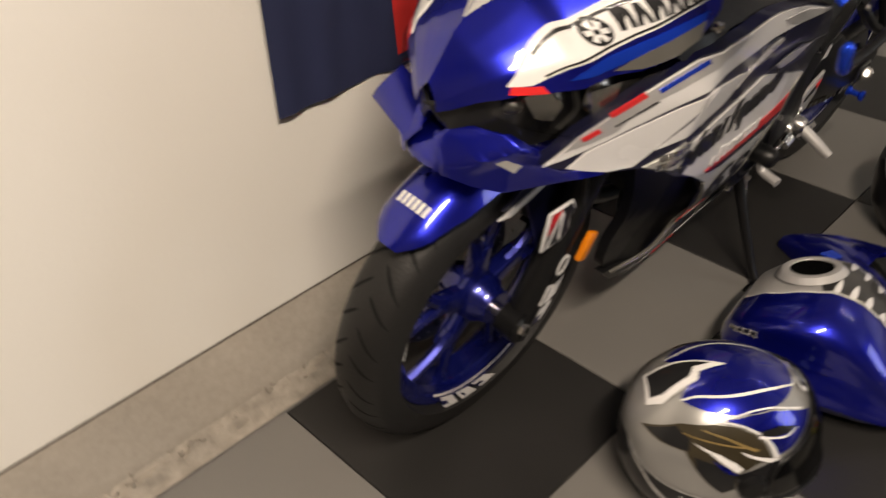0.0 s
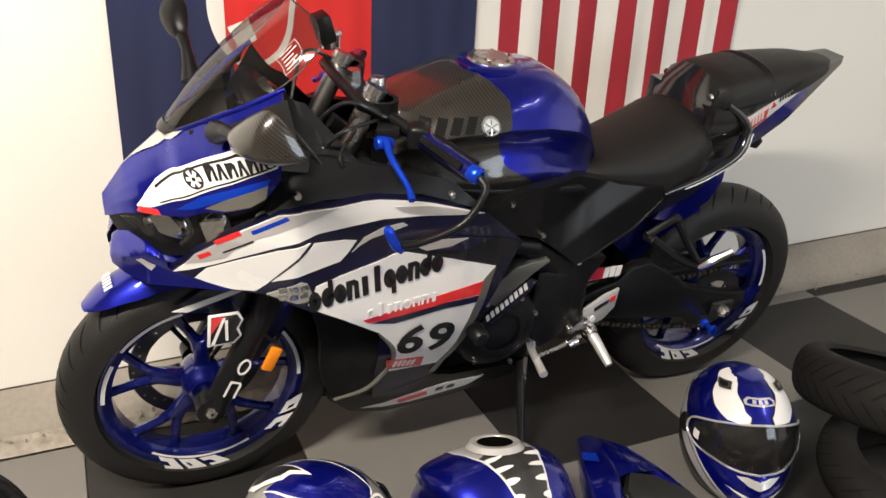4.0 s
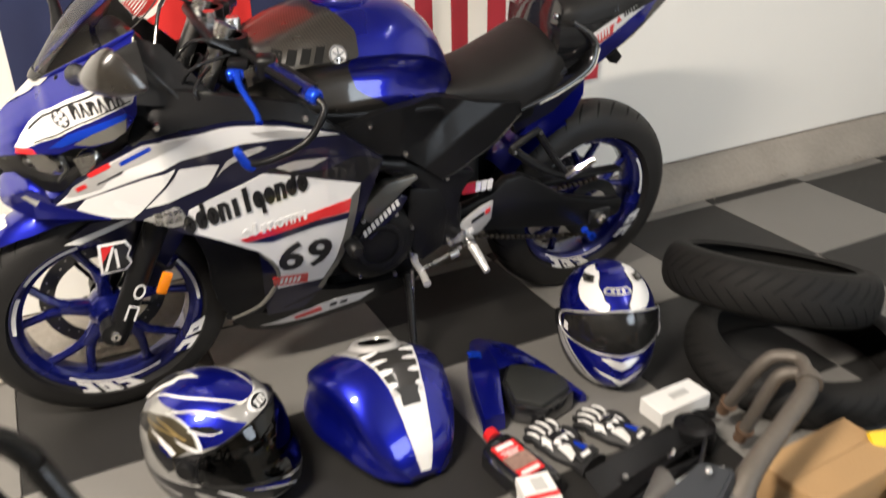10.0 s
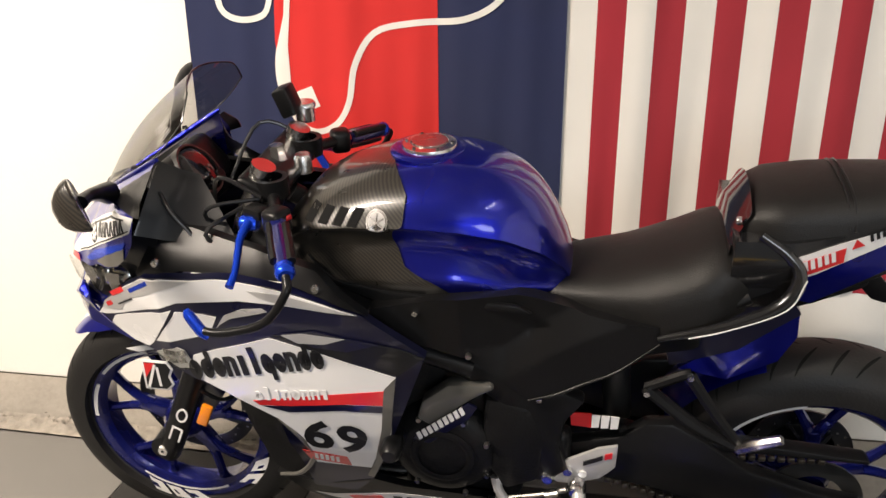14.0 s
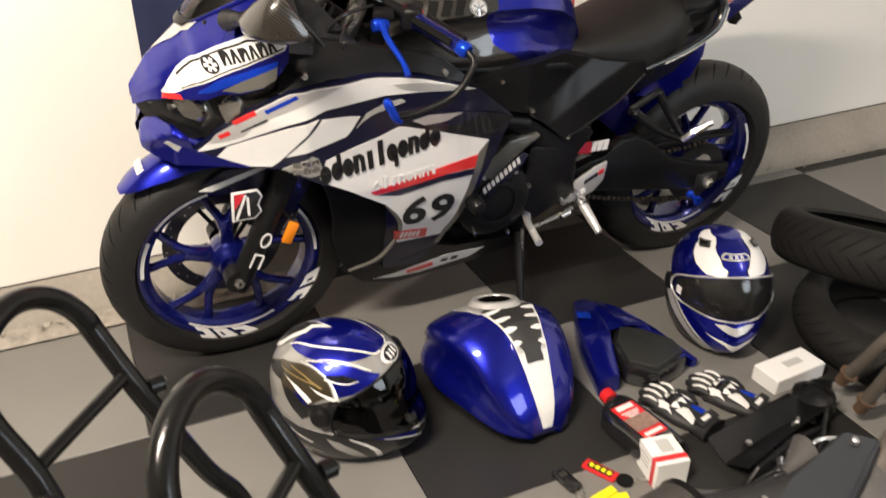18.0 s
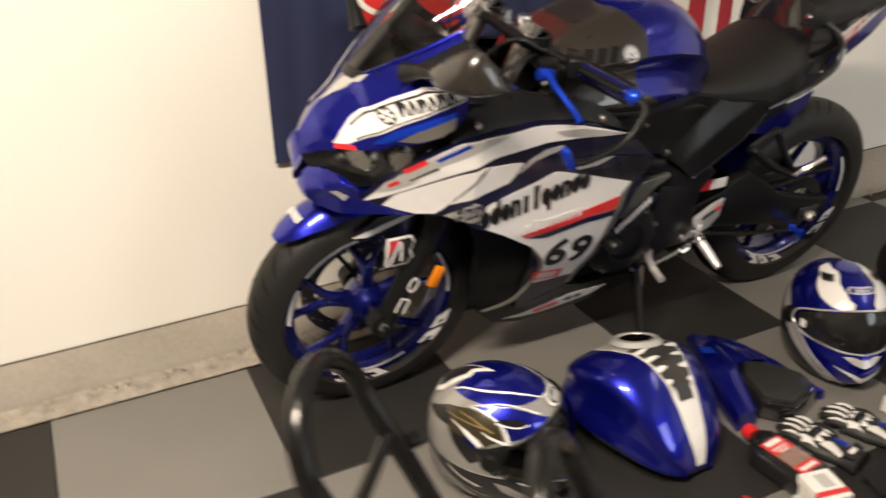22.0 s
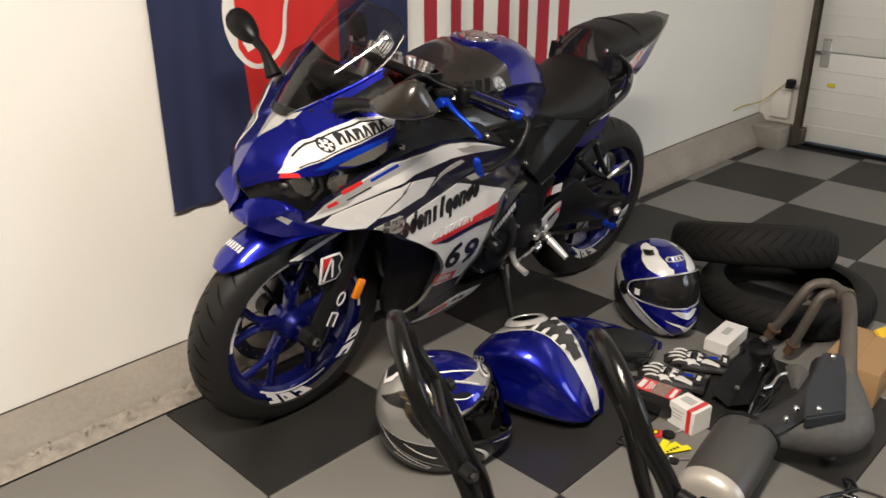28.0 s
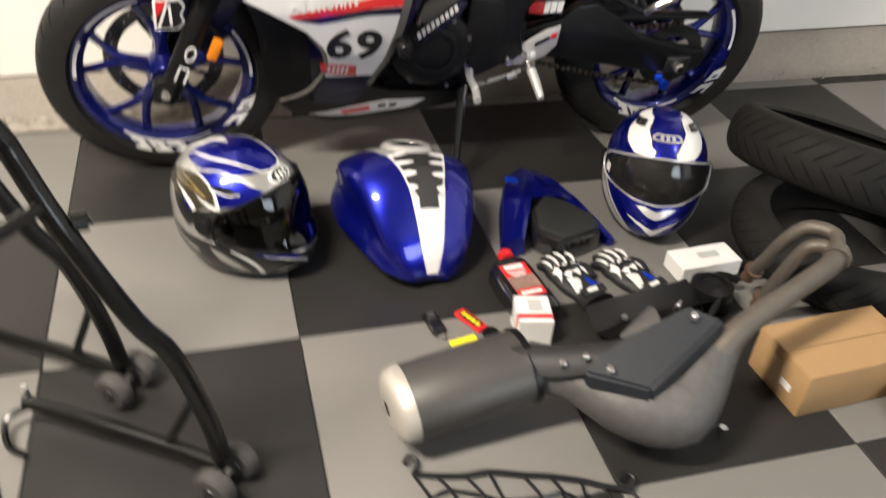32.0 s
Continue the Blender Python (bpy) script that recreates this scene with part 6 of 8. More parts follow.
# --- helmets: u is the angle from the face, z the height ---
def helmet_point(u, z, lift=0.0, chin=0.030, wide=0.124, long=0.152, high=0.262):
    k = z / high
    w = max(0.0, 1 - abs((k - 0.46) / 0.545) ** 2.5) ** 0.5
    c, s = math.cos(u), math.sin(u)
    ch = chin * max(0.0, c) ** 3 * max(0.0, 1 - abs((k - 0.20) / 0.24) ** 2)
    return Vector(((long * w + lift) * c + ch + 0.012 * (0.5 - k), (wide * w + lift) * s, z + lift * (k - 0.46) * 1.6))


def helmet_patch(poly, lift, step=8.0):
    """A patch with an outline in degrees from the face and millimetres of height."""
    bm = bmesh.new()
    f = bm.faces.new([bm.verts.new((u, z * 0.5, 0)) for u, z in poly])
    bmesh.ops.triangulate(bm, faces=[f])
    for _ in range(7):
        long = [e for e in bm.edges if e.calc_length() > step]
        if not long:
            break
        bmesh.ops.subdivide_edges(bm, edges=long, cuts=1)
        bmesh.ops.triangulate(bm, faces=bm.faces)
    for v in bm.verts:
        v.co = helmet_point(radians(v.co.x), min(0.2615, v.co.y * 2 / 1000), lift)
    bmesh.ops.recalc_face_normals(bm, faces=bm.faces)
    if sum(f.normal.dot(f.calc_center_median() - Vector((0, 0, 0.12))) for f in bm.faces) < 0:
        bmesh.ops.reverse_faces(bm, faces=bm.faces)
    return bm


def both(poly):
    return poly, [(-u, z) for u, z in reversed(poly)]


def helmet_shell():
    rows = []
    for j in range(27):
        z = 0.004 + (0.2618 - 0.004) * (1 - (1 - j / 26) ** 1.5)
        rows.append([helmet_point(k * math.tau / 48, z) for k in range(48)])
    return skin(rows, True)


def helmet(m, label, paint, visor_mat, rim_mat, low_visor):
    h = thing("helmet", m, label, "helmet", "motorcycle helmets")
    part("shell", helmet_shell(), paint, h)
    top = [[helmet_point(k * math.tau / 32, 0.2585, 0.0014) for k in range(32)]]
    top += [[Vector((p[0] * f + (1 - f) * top[0][0][0] * 0.0, p[1] * f, 0.2612 + 0.0028 * (1 - f * f))) for p in top[0]] for f in (0.85, 0.6, 0.3, 0.02)]
    part("crown", skin(top, True), "blue", h)
    part("neck_roll", tube([helmet_point(k * math.tau / 32, 0.010) * 0.97 + Vector((0, 0, 0.003)) for k in range(33)], 0.009, 8, 1), "leather", h)
    side = [(0, 88), (28, 92), (51, 99), (72, 109), (77, 130), (72, 170), (60, 184), (46, 197), (24, 208), (0, 212)] if low_visor else [(0, 115), (25, 118), (60, 126), (76, 140), (74, 166), (50, 190), (20, 205), (0, 208)]
    eye = side[:-1] + [(-u, z) for u, z in reversed(side[1:])]
    # shell patch coloured dark for the shaded inside behind the visor
    part("eye_port", helmet_patch(eye, 0.0012), "hole" if visor_mat == "visor" else "pad_grey", h)
    v = part("visor", helmet_patch([(u * 1.04, z + (2 if z > 140 else -2)) for u, z in eye], 0.0055), visor_mat, h)
    v.visible_shadow = False
    ring = [helmet_point(radians(u * 1.04), (z + (2 if z > 140 else -2)) / 1000, 0.0055) for u, z in eye]
    part("visor_rim", tube(ring + ring[:1], 0.0040 if rim_mat == "white" else 0.0026, 6, 3), rim_mat, v)
    for sgn in (-1, 1):
        q = helmet_point(radians(sgn * 88), 0.140, 0.004)
        part("pivot_cover", moved(lathe([(0.0, 0.006), (0.016, 0.006), (0.021, 0.002), (0.022, -0.006)], 24, (0, 0, 0), "y"), Matrix.Translation(q) @ Matrix.Diagonal((1, sgn, 1, 1))), "satin_black", h)
    return h


def streak(pts, w0, w1, soft=5):
    """Outline of a tapering stroke, in degrees and millimetres."""
    line = smooth_line([(u, 0, z) for u, z in pts], soft)
    left, right = [], []
    for i, q in enumerate(line):
        t = (line[min(i + 1, len(line) - 1)] - line[max(0, i - 1)]).normalized()
        w = w0 + (w1 - w0) * i / (len(line) - 1)
        left.append((q.x - t.z * w, q.z + t.x * w)), right.append((q.x + t.z * w, q.z - t.x * w))
    return left + right[::-1]


h1 = helmet(pose(0.958, 0.377, 0.0, 0, 0, -40) @ Matrix.Diagonal((1.072, 1.072, 1.105, 1)), "silver blue and black full face helmet, dark visor, on the floor", "helmet_silver", "visor", "satin_black", True)


def paint_both(name, poly, lift, mat, who):
    for q in both(poly):
        part(name, helmet_patch(q, lift, 6.0), mat, who)


def crown_patch(poly, lift):
    """A patch with an outline in plan, laid on the crown."""
    bm = drape(poly, lambda x, y: 0.262 * (0.46 + 0.545 * (1 - min(0.999, ((x + 0.0054) / 0.152) ** 2 + (y / 0.124) ** 2)) ** 0.4), lift, 0.001, 1, 0.008, 8)
    return moved(bm, Matrix(((1, 0, 0, 0), (0, 0, 1, 0), (0, 1, 0, 0), (0, 0, 0, 1))))


CROWN = [(0, 238), (10, 237), (21, 238), (36, 246), (63, 252), (101, 252), (136, 247), (149, 238)]
paint_both("blue_crown", CROWN + [(160, 254), (178, 260), (178, 261.5), (0, 261.5)], 0.0012, "blue", h1)
paint_both("white_edge", streak(CROWN[1:], 0.99, 0.99), 0.0020, "white", h1)
for nm, flash, lift, mt in (("white_crown_flash", [(-0.112, -0.034), (-0.060, -0.022), (-0.052, -0.008), (-0.012, -0.004), (-0.050, 0.014), (-0.075, 0.024), (-0.120, 0.030), (-0.130, -0.020)], 0.0048, "white"), ("black_crown_flash", [(-0.108, -0.022), (-0.068, -0.012), (-0.058, 0.002), (-0.034, 0.002), (-0.056, 0.012), (-0.080, 0.020), (-0.118, 0.024), (-0.124, -0.016)], 0.0062, "ink")):
    part(nm, crown_patch(flash, lift), mt, h1)
paint_both("blue_brow", [(30, 212), (44, 223), (51, 229), (66, 236), (86, 237), (106, 233), (94, 229), (82, 220), (76, 206), (74, 185), (61, 190), (46, 201)], 0.0013, "blue", h1)
paint_both("white_edge", streak([(38, 221), (50, 231), (66, 239), (86, 240), (108, 234)], 1.12, 0.62), 0.0022, "white", h1)
paint_both("white_edge", streak([(114, 231), (97, 229), (84, 219), (77, 204), (74, 184)], 0.50, 1.49), 0.0026, "white", h1)
paint_both("brow_vent", [(54, 213), (66, 221), (80, 221), (84, 217), (72, 212), (60, 210)], 0.0034, "gloss_black", h1)
paint_both("vent_rim", streak([(54, 211), (66, 208), (84, 215)], 0.6, 1.4), 0.0036, "white", h1)
paint_both("dark_flame", [(77, 184), (80, 205), (86, 218), (98, 227), (114, 228), (138, 219), (164, 190), (146, 186), (128, 188), (120, 165), (113, 146), (104, 127), (97, 138), (97, 164), (86, 180)], 0.0014, "flame_brown", h1)
paint_both("flame_shade", [(98, 164), (104, 176), (122, 184), (119, 164), (112, 146), (104, 128), (98, 138)], 0.0020, "ink", h1)
paint_both("flame_shade", [(140, 214), (128, 206), (126, 190), (144, 188), (160, 191)], 0.0020, "ink", h1)
paint_both("thin_streak", streak([(122, 220), (104, 214), (86, 199)], 0.5, 1.6), 0.0028, "gold", h1)
paint_both("thin_streak", streak([(134, 210), (112, 208), (92, 204)], 0.4, 1.2), 0.0028, "gold", h1)
paint_both("white_flame", [(126, 203), (108, 194), (99, 184), (94, 174), (97, 167), (104, 179), (114, 194)], 0.0028, "white", h1)
paint_both("blue_streak", [(112, 186), (103, 176), (97, 164), (102, 166), (108, 176)], 0.0032, "blue", h1)
paint_both("white_flame", [(97, 200), (88, 192), (71, 181), (78, 179), (90, 190)], 0.0028, "white", h1)
paint_both("pivot_plate", [(75, 182), (72, 172), (76, 116), (86, 110), (96, 134), (98, 164)], 0.0024, "gloss_black", h1)
paint_both("chin_paint", [(0, 8), (0, 74), (10, 78), (41, 95), (66, 102), (88, 106), (111, 110), (134, 116), (152, 128), (170, 152), (180, 154), (180, 8)], 0.0012, "ink", h1)
paint_both("white_edge", streak([(170, 154), (152, 130), (134, 117), (111, 111), (88, 107), (66, 103), (41, 96), (10, 79)], 0.62, 0.87), 0.0022, "white", h1)
paint_both("silver_wedge", [(86, 92), (76, 84), (64, 60), (54, 30), (68, 44), (80, 66)], 0.0020, "helmet_silver", h1)
paint_both("chin_streak", streak([(68, 94), (58, 78), (50, 56), (44, 26)], 1.2, 2.4), 0.0026, "white", h1)
paint_both("chin_streak", streak([(168, 146), (152, 118), (136, 82), (118, 58), (104, 40)], 0.8, 2.0), 0.0024, "white", h1)
paint_both("chin_streak", streak([(158, 128), (138, 92), (116, 66), (92, 46)], 0.6, 1.6), 0.0024, "helmet_silver", h1)
paint_both("chin_streak", streak([(126, 104), (112, 86), (98, 74)], 0.6, 2.2), 0.0024, "white", h1)
paint_both("chin_mark", streak([(140, 70), (122, 48), (106, 34)], 2.2, 2.6), 0.0026, "print_grey", h1)
paint_both("blue_streak", [(52, 90), (36, 88), (14, 74), (18, 66), (38, 76)], 0.0022, "blue", h1)
paint_both("chin_streak", streak([(44, 84), (26, 72), (10, 58), (4, 42)], 1.0, 1.8), 0.0028, "white", h1)
paint_both("chin_streak", [(36, 30), (28, 46), (16, 50), (22, 36)], 0.0026, "helmet_silver", h1)
ring = [(15 * math.cos(k * math.tau / 20), 226 + 9 * math.sin(k * math.tau / 20)) for k in range(20)]
oval = part("maker_oval", helmet_patch([(u * 1.35, 226 + (z - 226) * 1.25) for u, z in ring], 0.0030, 6), "white", h1, "white oval maker badge with black bars")
part("oval_field", helmet_patch(ring, 0.0036, 6), "ink", oval)
for k in range(3):
    part("oval_bar", helmet_patch([(-9 + k * 7, 221), (-5 + k * 7, 221), (-4 + k * 7, 231), (-8 + k * 7, 231)], 0.0042, 6), "white", oval)

h2 = helmet(pose(2.010, 0.369, 0.0, 0, 0, -114) @ Matrix.Diagonal((1.045, 1.045, 1.124, 1)), "blue and white flip-up helmet with clear visor on the floor", "blue", "visor_clear", "silver", False)
STRIPE = [(15, 210), (40, 205), (58, 215), (72, 229), (84, 245), (108, 251), (122, 258), (90, 260), (60, 259), (46, 255), (39, 246), (26, 236), (22, 226), (14, 220)]
paint_both("stripe_edge", [(u + (3 if u > 50 else -2), z) for u, z in STRIPE], 0.0009, "ink", h2)
paint_both("white_stripe", STRIPE, 0.0016, "white", h2)
paint_both("crown_vent", [(50, 246), (58, 254), (88, 249), (70, 241)], 0.0050, "pad_grey", h2)
paint_both("vent_slot", [(58, 247), (62, 251), (80, 248), (70, 244)], 0.0062, "gloss_black", h2)
paint_both("silver_side", [(122, 202), (100, 180), (84, 150), (72, 128), (58, 96), (40, 58), (24, 30), (32, 16), (58, 56), (80, 92), (96, 118), (112, 150), (132, 190)], 0.0018, "silver", h2)
paint_both("dark_back", [(134, 190), (114, 150), (98, 116), (82, 88), (60, 52), (34, 12), (180, 10), (180, 120), (160, 170)], 0.0012, "ink", h2)
paint_both("chin_line", streak([(66, 112), (48, 76), (28, 42), (12, 20)], 0.6, 1.4), 0.0022, "white", h2)
paint_both("jaw_line", streak([(92, 146), (76, 120), (60, 90), (40, 52)], 0.6, 0.9), 0.0026, "ink", h2)
part("chin_vent", helmet_patch([(-22, 106), (-10, 92), (0, 86), (10, 92), (22, 106), (12, 108), (0, 102), (-12, 108)], 0.0034), "silver", h2)
part("chin_arrow", helmet_patch([(-32, 80), (-12, 62), (0, 40), (12, 62), (32, 80), (14, 72), (0, 60), (-14, 72)], 0.0022), "white", h2)
badge2 = part("forehead_badge", helmet_patch([(-24, 236), (24, 236), (27, 241), (21, 246), (-21, 246), (-27, 241)], 0.0030), "silver", h2, "silver outlined forehead badge")
part("badge_field", helmet_patch([(-21, 238), (21, 238), (22, 241), (18, 244), (-18, 244), (-22, 241)], 0.0036), "blue", badge2)
for k in range(3):
    part("badge_bar", helmet_patch([(-13 + k * 10, 238.5), (-7 + k * 10, 238.5), (-7 + k * 10, 243.5), (-13 + k * 10, 243.5)], 0.0042), "silver", badge2)
paint_both("visor_tab", [(62, 138), (69, 138), (69, 156), (62, 156)], 0.0075, "white", h2)

# --- the spare fuel tank: x from its nose to its tail ---
tk = thing("spare_fuel_tank", pose(1.308, 0.530, 0.014, -8, 0, -82), "blue spare fuel tank with silver centre stripe on the floor", "fuel tank")
LT_TOP = [(0.0, 0.08), (0.025, 0.150), (0.07, 0.192), (0.13, 0.219), (0.19, 0.234), (0.24, 0.222), (0.29, 0.188), (0.33, 0.142), (0.37, 0.090), (0.390, 0.055), (0.40, 0.024)]
LT_W = [(0.0, 0.060), (0.008, 0.088), (0.02, 0.115), (0.04, 0.142), (0.09, 0.166), (0.17, 0.172), (0.24, 0.155), (0.31, 0.134), (0.35, 0.113), (0.37, 0.097), (0.385, 0.078), (0.395, 0.058), (0.40, 0.045)]
LT_LOW = [(0.0, 0.06), (0.06, 0.035), (0.2, 0.012), (0.36, 0.006), (0.40, 0.008)]


def lt_point(x, a, lift=0.0):
    """a from -1 (one skirt) over 0 (the crest) to 1."""
    top, w, low = interp(x, LT_TOP) + lift, interp(x, LT_W) + lift, interp(x, LT_LOW)
    b = abs(a)
    y = w * interp(b, [(0, 0), (0.1, 0.21), (0.2, 0.41), (0.3, 0.59), (0.4, 0.75), (0.48, 0.87), (0.54, 0.925), (0.58, 0.93), (0.66, 0.905), (0.75, 0.91), (0.85, 0.965), (0.92, 0.97), (1, 0.80)])
    z = top - (top - low) * interp(b, [(0, 0), (0.1, 0.01), (0.2, 0.035), (0.3, 0.075), (0.4, 0.13), (0.48, 0.20), (0.54, 0.275), (0.58, 0.33), (0.66, 0.45), (0.75, 0.60), (0.85, 0.76), (0.92, 0.87), (1, 1)])
    return (x * 0.94, math.copysign(y, a), z)


XS = [0.0, 0.008, 0.018, 0.03, 0.05, 0.075, 0.105, 0.135, 0.165, 0.195, 0.225, 0.255, 0.28, 0.305, 0.33, 0.352, 0.37, 0.384, 0.394, 0.40]
bm = skin([[lt_point(x, q / 24) for q in range(-24, 25)] for x in XS])
part("tank_shell", bm, "blue", tk)
part("tank_floor", join(box((0.20, 0, 0.02), (0.30, 0.17, 0.03), 0.01, 2), box((0.28, 0, 0.008), (0.16, 0.12, 0.014), 0.003, 1)), "ink", tk)
part("front_face", skin([[lt_point(0.0, q / 8) for q in range(-8, 9)], [(0.02, 0.6 * lt_point(0.0, q / 8)[1], 0.05) for q in range(-8, 9)]]), "navy", tk)
part("tail_face", skin([[lt_point(0.40, q / 8) for q in range(-8, 9)], [(0.370, 0.8 * lt_point(0.40, q / 8)[1], 0.007) for q in range(-8, 9)]]), "blue", tk)


def lt_band(x0, x1, a0, a1, lift, n=16):
    rows = []
    for k in range(n + 1):
        x = x0 + (x1 - x0) * k / n
        lo = a0 if not callable(a0) else a0(x)
        hi = a1 if not callable(a1) else a1(x)
        rows.append([lt_point(x, lo + (hi - lo) * q / 6, lift) for q in range(7)])
    return skin(rows)


half = lambda x: interp(x, [(0.03, 0.25), (0.10, 0.25), (0.18, 0.205), (0.28, 0.145), (0.34, 0.13), (0.40, 0.135)])
part("silver_stripe", lt_band(0.030, 0.399, lambda x: -half(x), half, 0.0012, 24), "silver", tk)
part("white_stripe_end", lt_band(0.300, 0.399, lambda x: -half(x) * 0.98, lambda x: half(x) * 0.98, 0.0020, 12), "white", tk)
for s in (-1, 1):
    part("stripe_edge", lt_band(0.035, 0.395, lambda x, s=s: s * half(x) - 0.005, lambda x, s=s: s * half(x) + 0.006, 0.0022, 22), "white", tk)
dark = lambda x: half(x) * interp(x, [(0.160, 0.60), (0.170, 0.93), (0.270, 0.93), (0.288, 0.80), (0.300, 0.55), (0.308, 0.62), (0.318, 0.62)])
part("dark_splash", lt_band(0.160, 0.318, lambda x: -dark(x), dark, 0.0026, 48), "splash_black", tk)
for s in (-1, 1):
    for k in range(4):
        x0 = 0.186 + k * 0.030 + (0.006 if s > 0 else 0.0)
        reach = (0.62, 0.72, 0.66, 0.50)[k]
        part("splash_tooth", lt_band(x0, x0 + 0.012, lambda x, s=s, x0=x0, reach=reach: s * half(x) * (1 - reach * math.sin(math.pi * (0.15 + 0.7 * (x - x0) / 0.012))), lambda x, s=s: s * half(x) * 1.0, 0.0044, 8), "white", tk)
fr = part("filler_ring", moved(lathe([(0.038, 0.002), (0.040, 0.007), (0.044, 0.0085), (0.054, 0.007), (0.064, -0.004)], 40, (0, 0, 0), "z"), Matrix.Translation((0.122, 0, 0.2215)) @ pose(0, 0, 0, 0, -18, 0)), "silver", tk)
# black disc over the uncut shell, painted as the shaded opening
part("filler_hole", moved(lathe([(0.0, 0.0042), (0.030, 0.0044), (0.0405, 0.0056)], 40, (0, 0, 0), "z"), Matrix.Translation((0.122, 0, 0.2215)) @ pose(0, 0, 0, 0, -18, 0)), "hole", fr)
for s in (-1, 1):
    sq = part("side_mark", lt_band(0.030, 0.090, s * 0.60, s * 0.66, 0.0016, 4), "white", tk)
    for k in range(4):
        part("side_mark_cell", lt_band(0.032 + k * 0.015, 0.044 + k * 0.015, s * 0.608, s * 0.652, 0.0024, 2), "navy", sq)
    part("knee_fold", lt_band(0.08, 0.24, s * 0.70, s * 0.74, 0.0035, 12), "blue", tk)

# --- loose blue seat cowl ---
sc = thing("seat_cowl_panel", pose(1.762, 0.615, 0.0, 0, 0, -91), "loose blue tail cowl with black seat pad lying on the floor", "bike panel")
for s, a, b, w0, w1 in ((-1, (0.006, -0.030), (0.375, -0.166), 0.043, 0.030), (1, (0.006, -0.022), (0.372, 0.096), 0.019, 0.008)):
    rows = []
    for k in range(17):
        u = k / 16
        x, y = a[0] + (b[0] - a[0]) * u, a[1] + (b[1] - a[1]) * u
        h = interp(u, [(0, 0.016), (0.08, 0.036), (0.3, 0.064 if s < 0 else 0.056), (0.6, 0.074 if s < 0 else 0.048), (1.0, 0.050 if s < 0 else 0.026)])
        w = interp(u, [(0, w0 * 0.30), (0.15, w0 * 0.55), (0.4, w0 * 0.95), (0.6, w0), (1.0, w1)])
        rows.append([(x, y + s * w * q, h * z + 0.003) for q, z in ((1.0, 0.0), (1.08, 0.42), (1.0, 0.78), (0.86, 0.92), (0.2, 0.99), (-0.6, 1.0), (-0.92, 0.93), (-1.0, 0.5), (-1.0, 0.05))])
    arm = part("cowl_side", skin(rows, True), "blue", sc, sharp=45)
    if s < 0:
        part("cowl_mark", skin([[(0.135 + 0.008 * v + 0.03 * u, -0.098 - 0.010 * u + 0.016 * v, 0.0795 + 0.0006 * u) for v in (-1, 0, 1)] for u in (0, 1)]), "blue_anodised", arm)
part("cowl_bridge", skin([[(x, interp(x, [(0.0, -0.025), (0.22, -0.030)]) + interp(x, [(0.0, 0.018), (0.12, 0.052), (0.225, 0.078)]) * v, interp(x, [(0.0, 0.012), (0.03, 0.034), (0.10, 0.056), (0.18, 0.062), (0.225, 0.060)]) + 0.008 * (1 - v * v) - 0.010 * max(0.0, v)) for v in [q / 5 for q in range(-5, 6)]] for x in [0.008 + 0.215 * k / 12 for k in range(13)]]), "blue", sc)
pad_edge = [(0.222, -0.034), (0.250, 0.010), (0.322, 0.056), (0.372, 0.046), (0.404, -0.050), (0.352, -0.096), (0.272, -0.076)]
for nm, grow, z0, z1, mt in (("pad_surround", 1.18, 0.004, 0.058, "gloss_black"), ("seat_pad", 1.04, 0.050, 0.070, "pad_dark")):
    cx, cy = sum(p[0] for p in pad_edge) / 7, sum(p[1] for p in pad_edge) / 7
    bm = plate([(cx + (x - cx) * grow, cy + (y - cy) * grow) for x, y in pad_edge], z0, z1, 0.006)
    moved(bm, Matrix(((1, 0, 0, 0), (0, 0, 1, 0), (0, 1, 0, 0), (0, 0, 0, 1))))
    bmesh.ops.recalc_face_normals(bm, faces=bm.faces)
    part(nm, bm, mt, sc, "black padded seat panel" if nm == "seat_pad" else "")

# --- two used tyres ---
def tyre_thing(m, r, w, label):
    rb, hw = 0.218, w / 2
    prof = []
    for k in range(23):
        a = -math.pi / 2 * 1.05 + math.pi * 1.05 * k / 22
        prof.append((r - (r - rb - 0.010) * (1 - max(0.0, math.cos(a)) ** 0.62), hw * math.sin(a)))
    inner = [(q[0] - 0.012, q[1] * 0.86) for q in reversed(prof)]
    t = part("tyre", lathe(prof + inner + prof[:1], 72, (0, 0, 0), "z"), "old_rubber")
    t.matrix_world = m
    tagged(t, label, "tyre", "used tyres")
    gr = bmesh.new()
    for k in range(40):
        for sgn in (-1, 1):
            a0 = math.tau * (k + (0.5 if sgn > 0 else 0)) / 40
            pts = []
            for q in range(7):
                u = q / 6
                y = sgn * hw * (0.06 + 0.78 * u)
                a = math.asin(max(-1, min(1, y / hw)))
                rr = r - (r - rb - 0.010) * (1 - math.cos(a) ** 0.62) + 0.0007
                hf = 0.0032 * math.sin(math.pi * (0.12 + 0.86 * u)) + 0.0006
                for e in (-1, 1):
                    b = a0 + 0.20 * u + e * hf / rr
                    pts.append(gr.verts.new((rr * math.cos(b), rr * math.sin(b), y)))
            for q in range(6):
                gr.faces.new((pts[2 * q], pts[2 * q + 1], pts[2 * q + 3], pts[2 * q + 2]))
    part("tread_pattern", gr, "groove", t)
    return t


tyre_thing(pose(2.445, 0.092, 0.060, 0, 0, 0), 0.298, 0.118, "used black front tyre lying flat on the floor")
tyre_thing(pose(2.465, 0.245, 0.198, -11, 16, 0), 0.288, 0.142, "used black rear tyre tilted on top of another tyre")

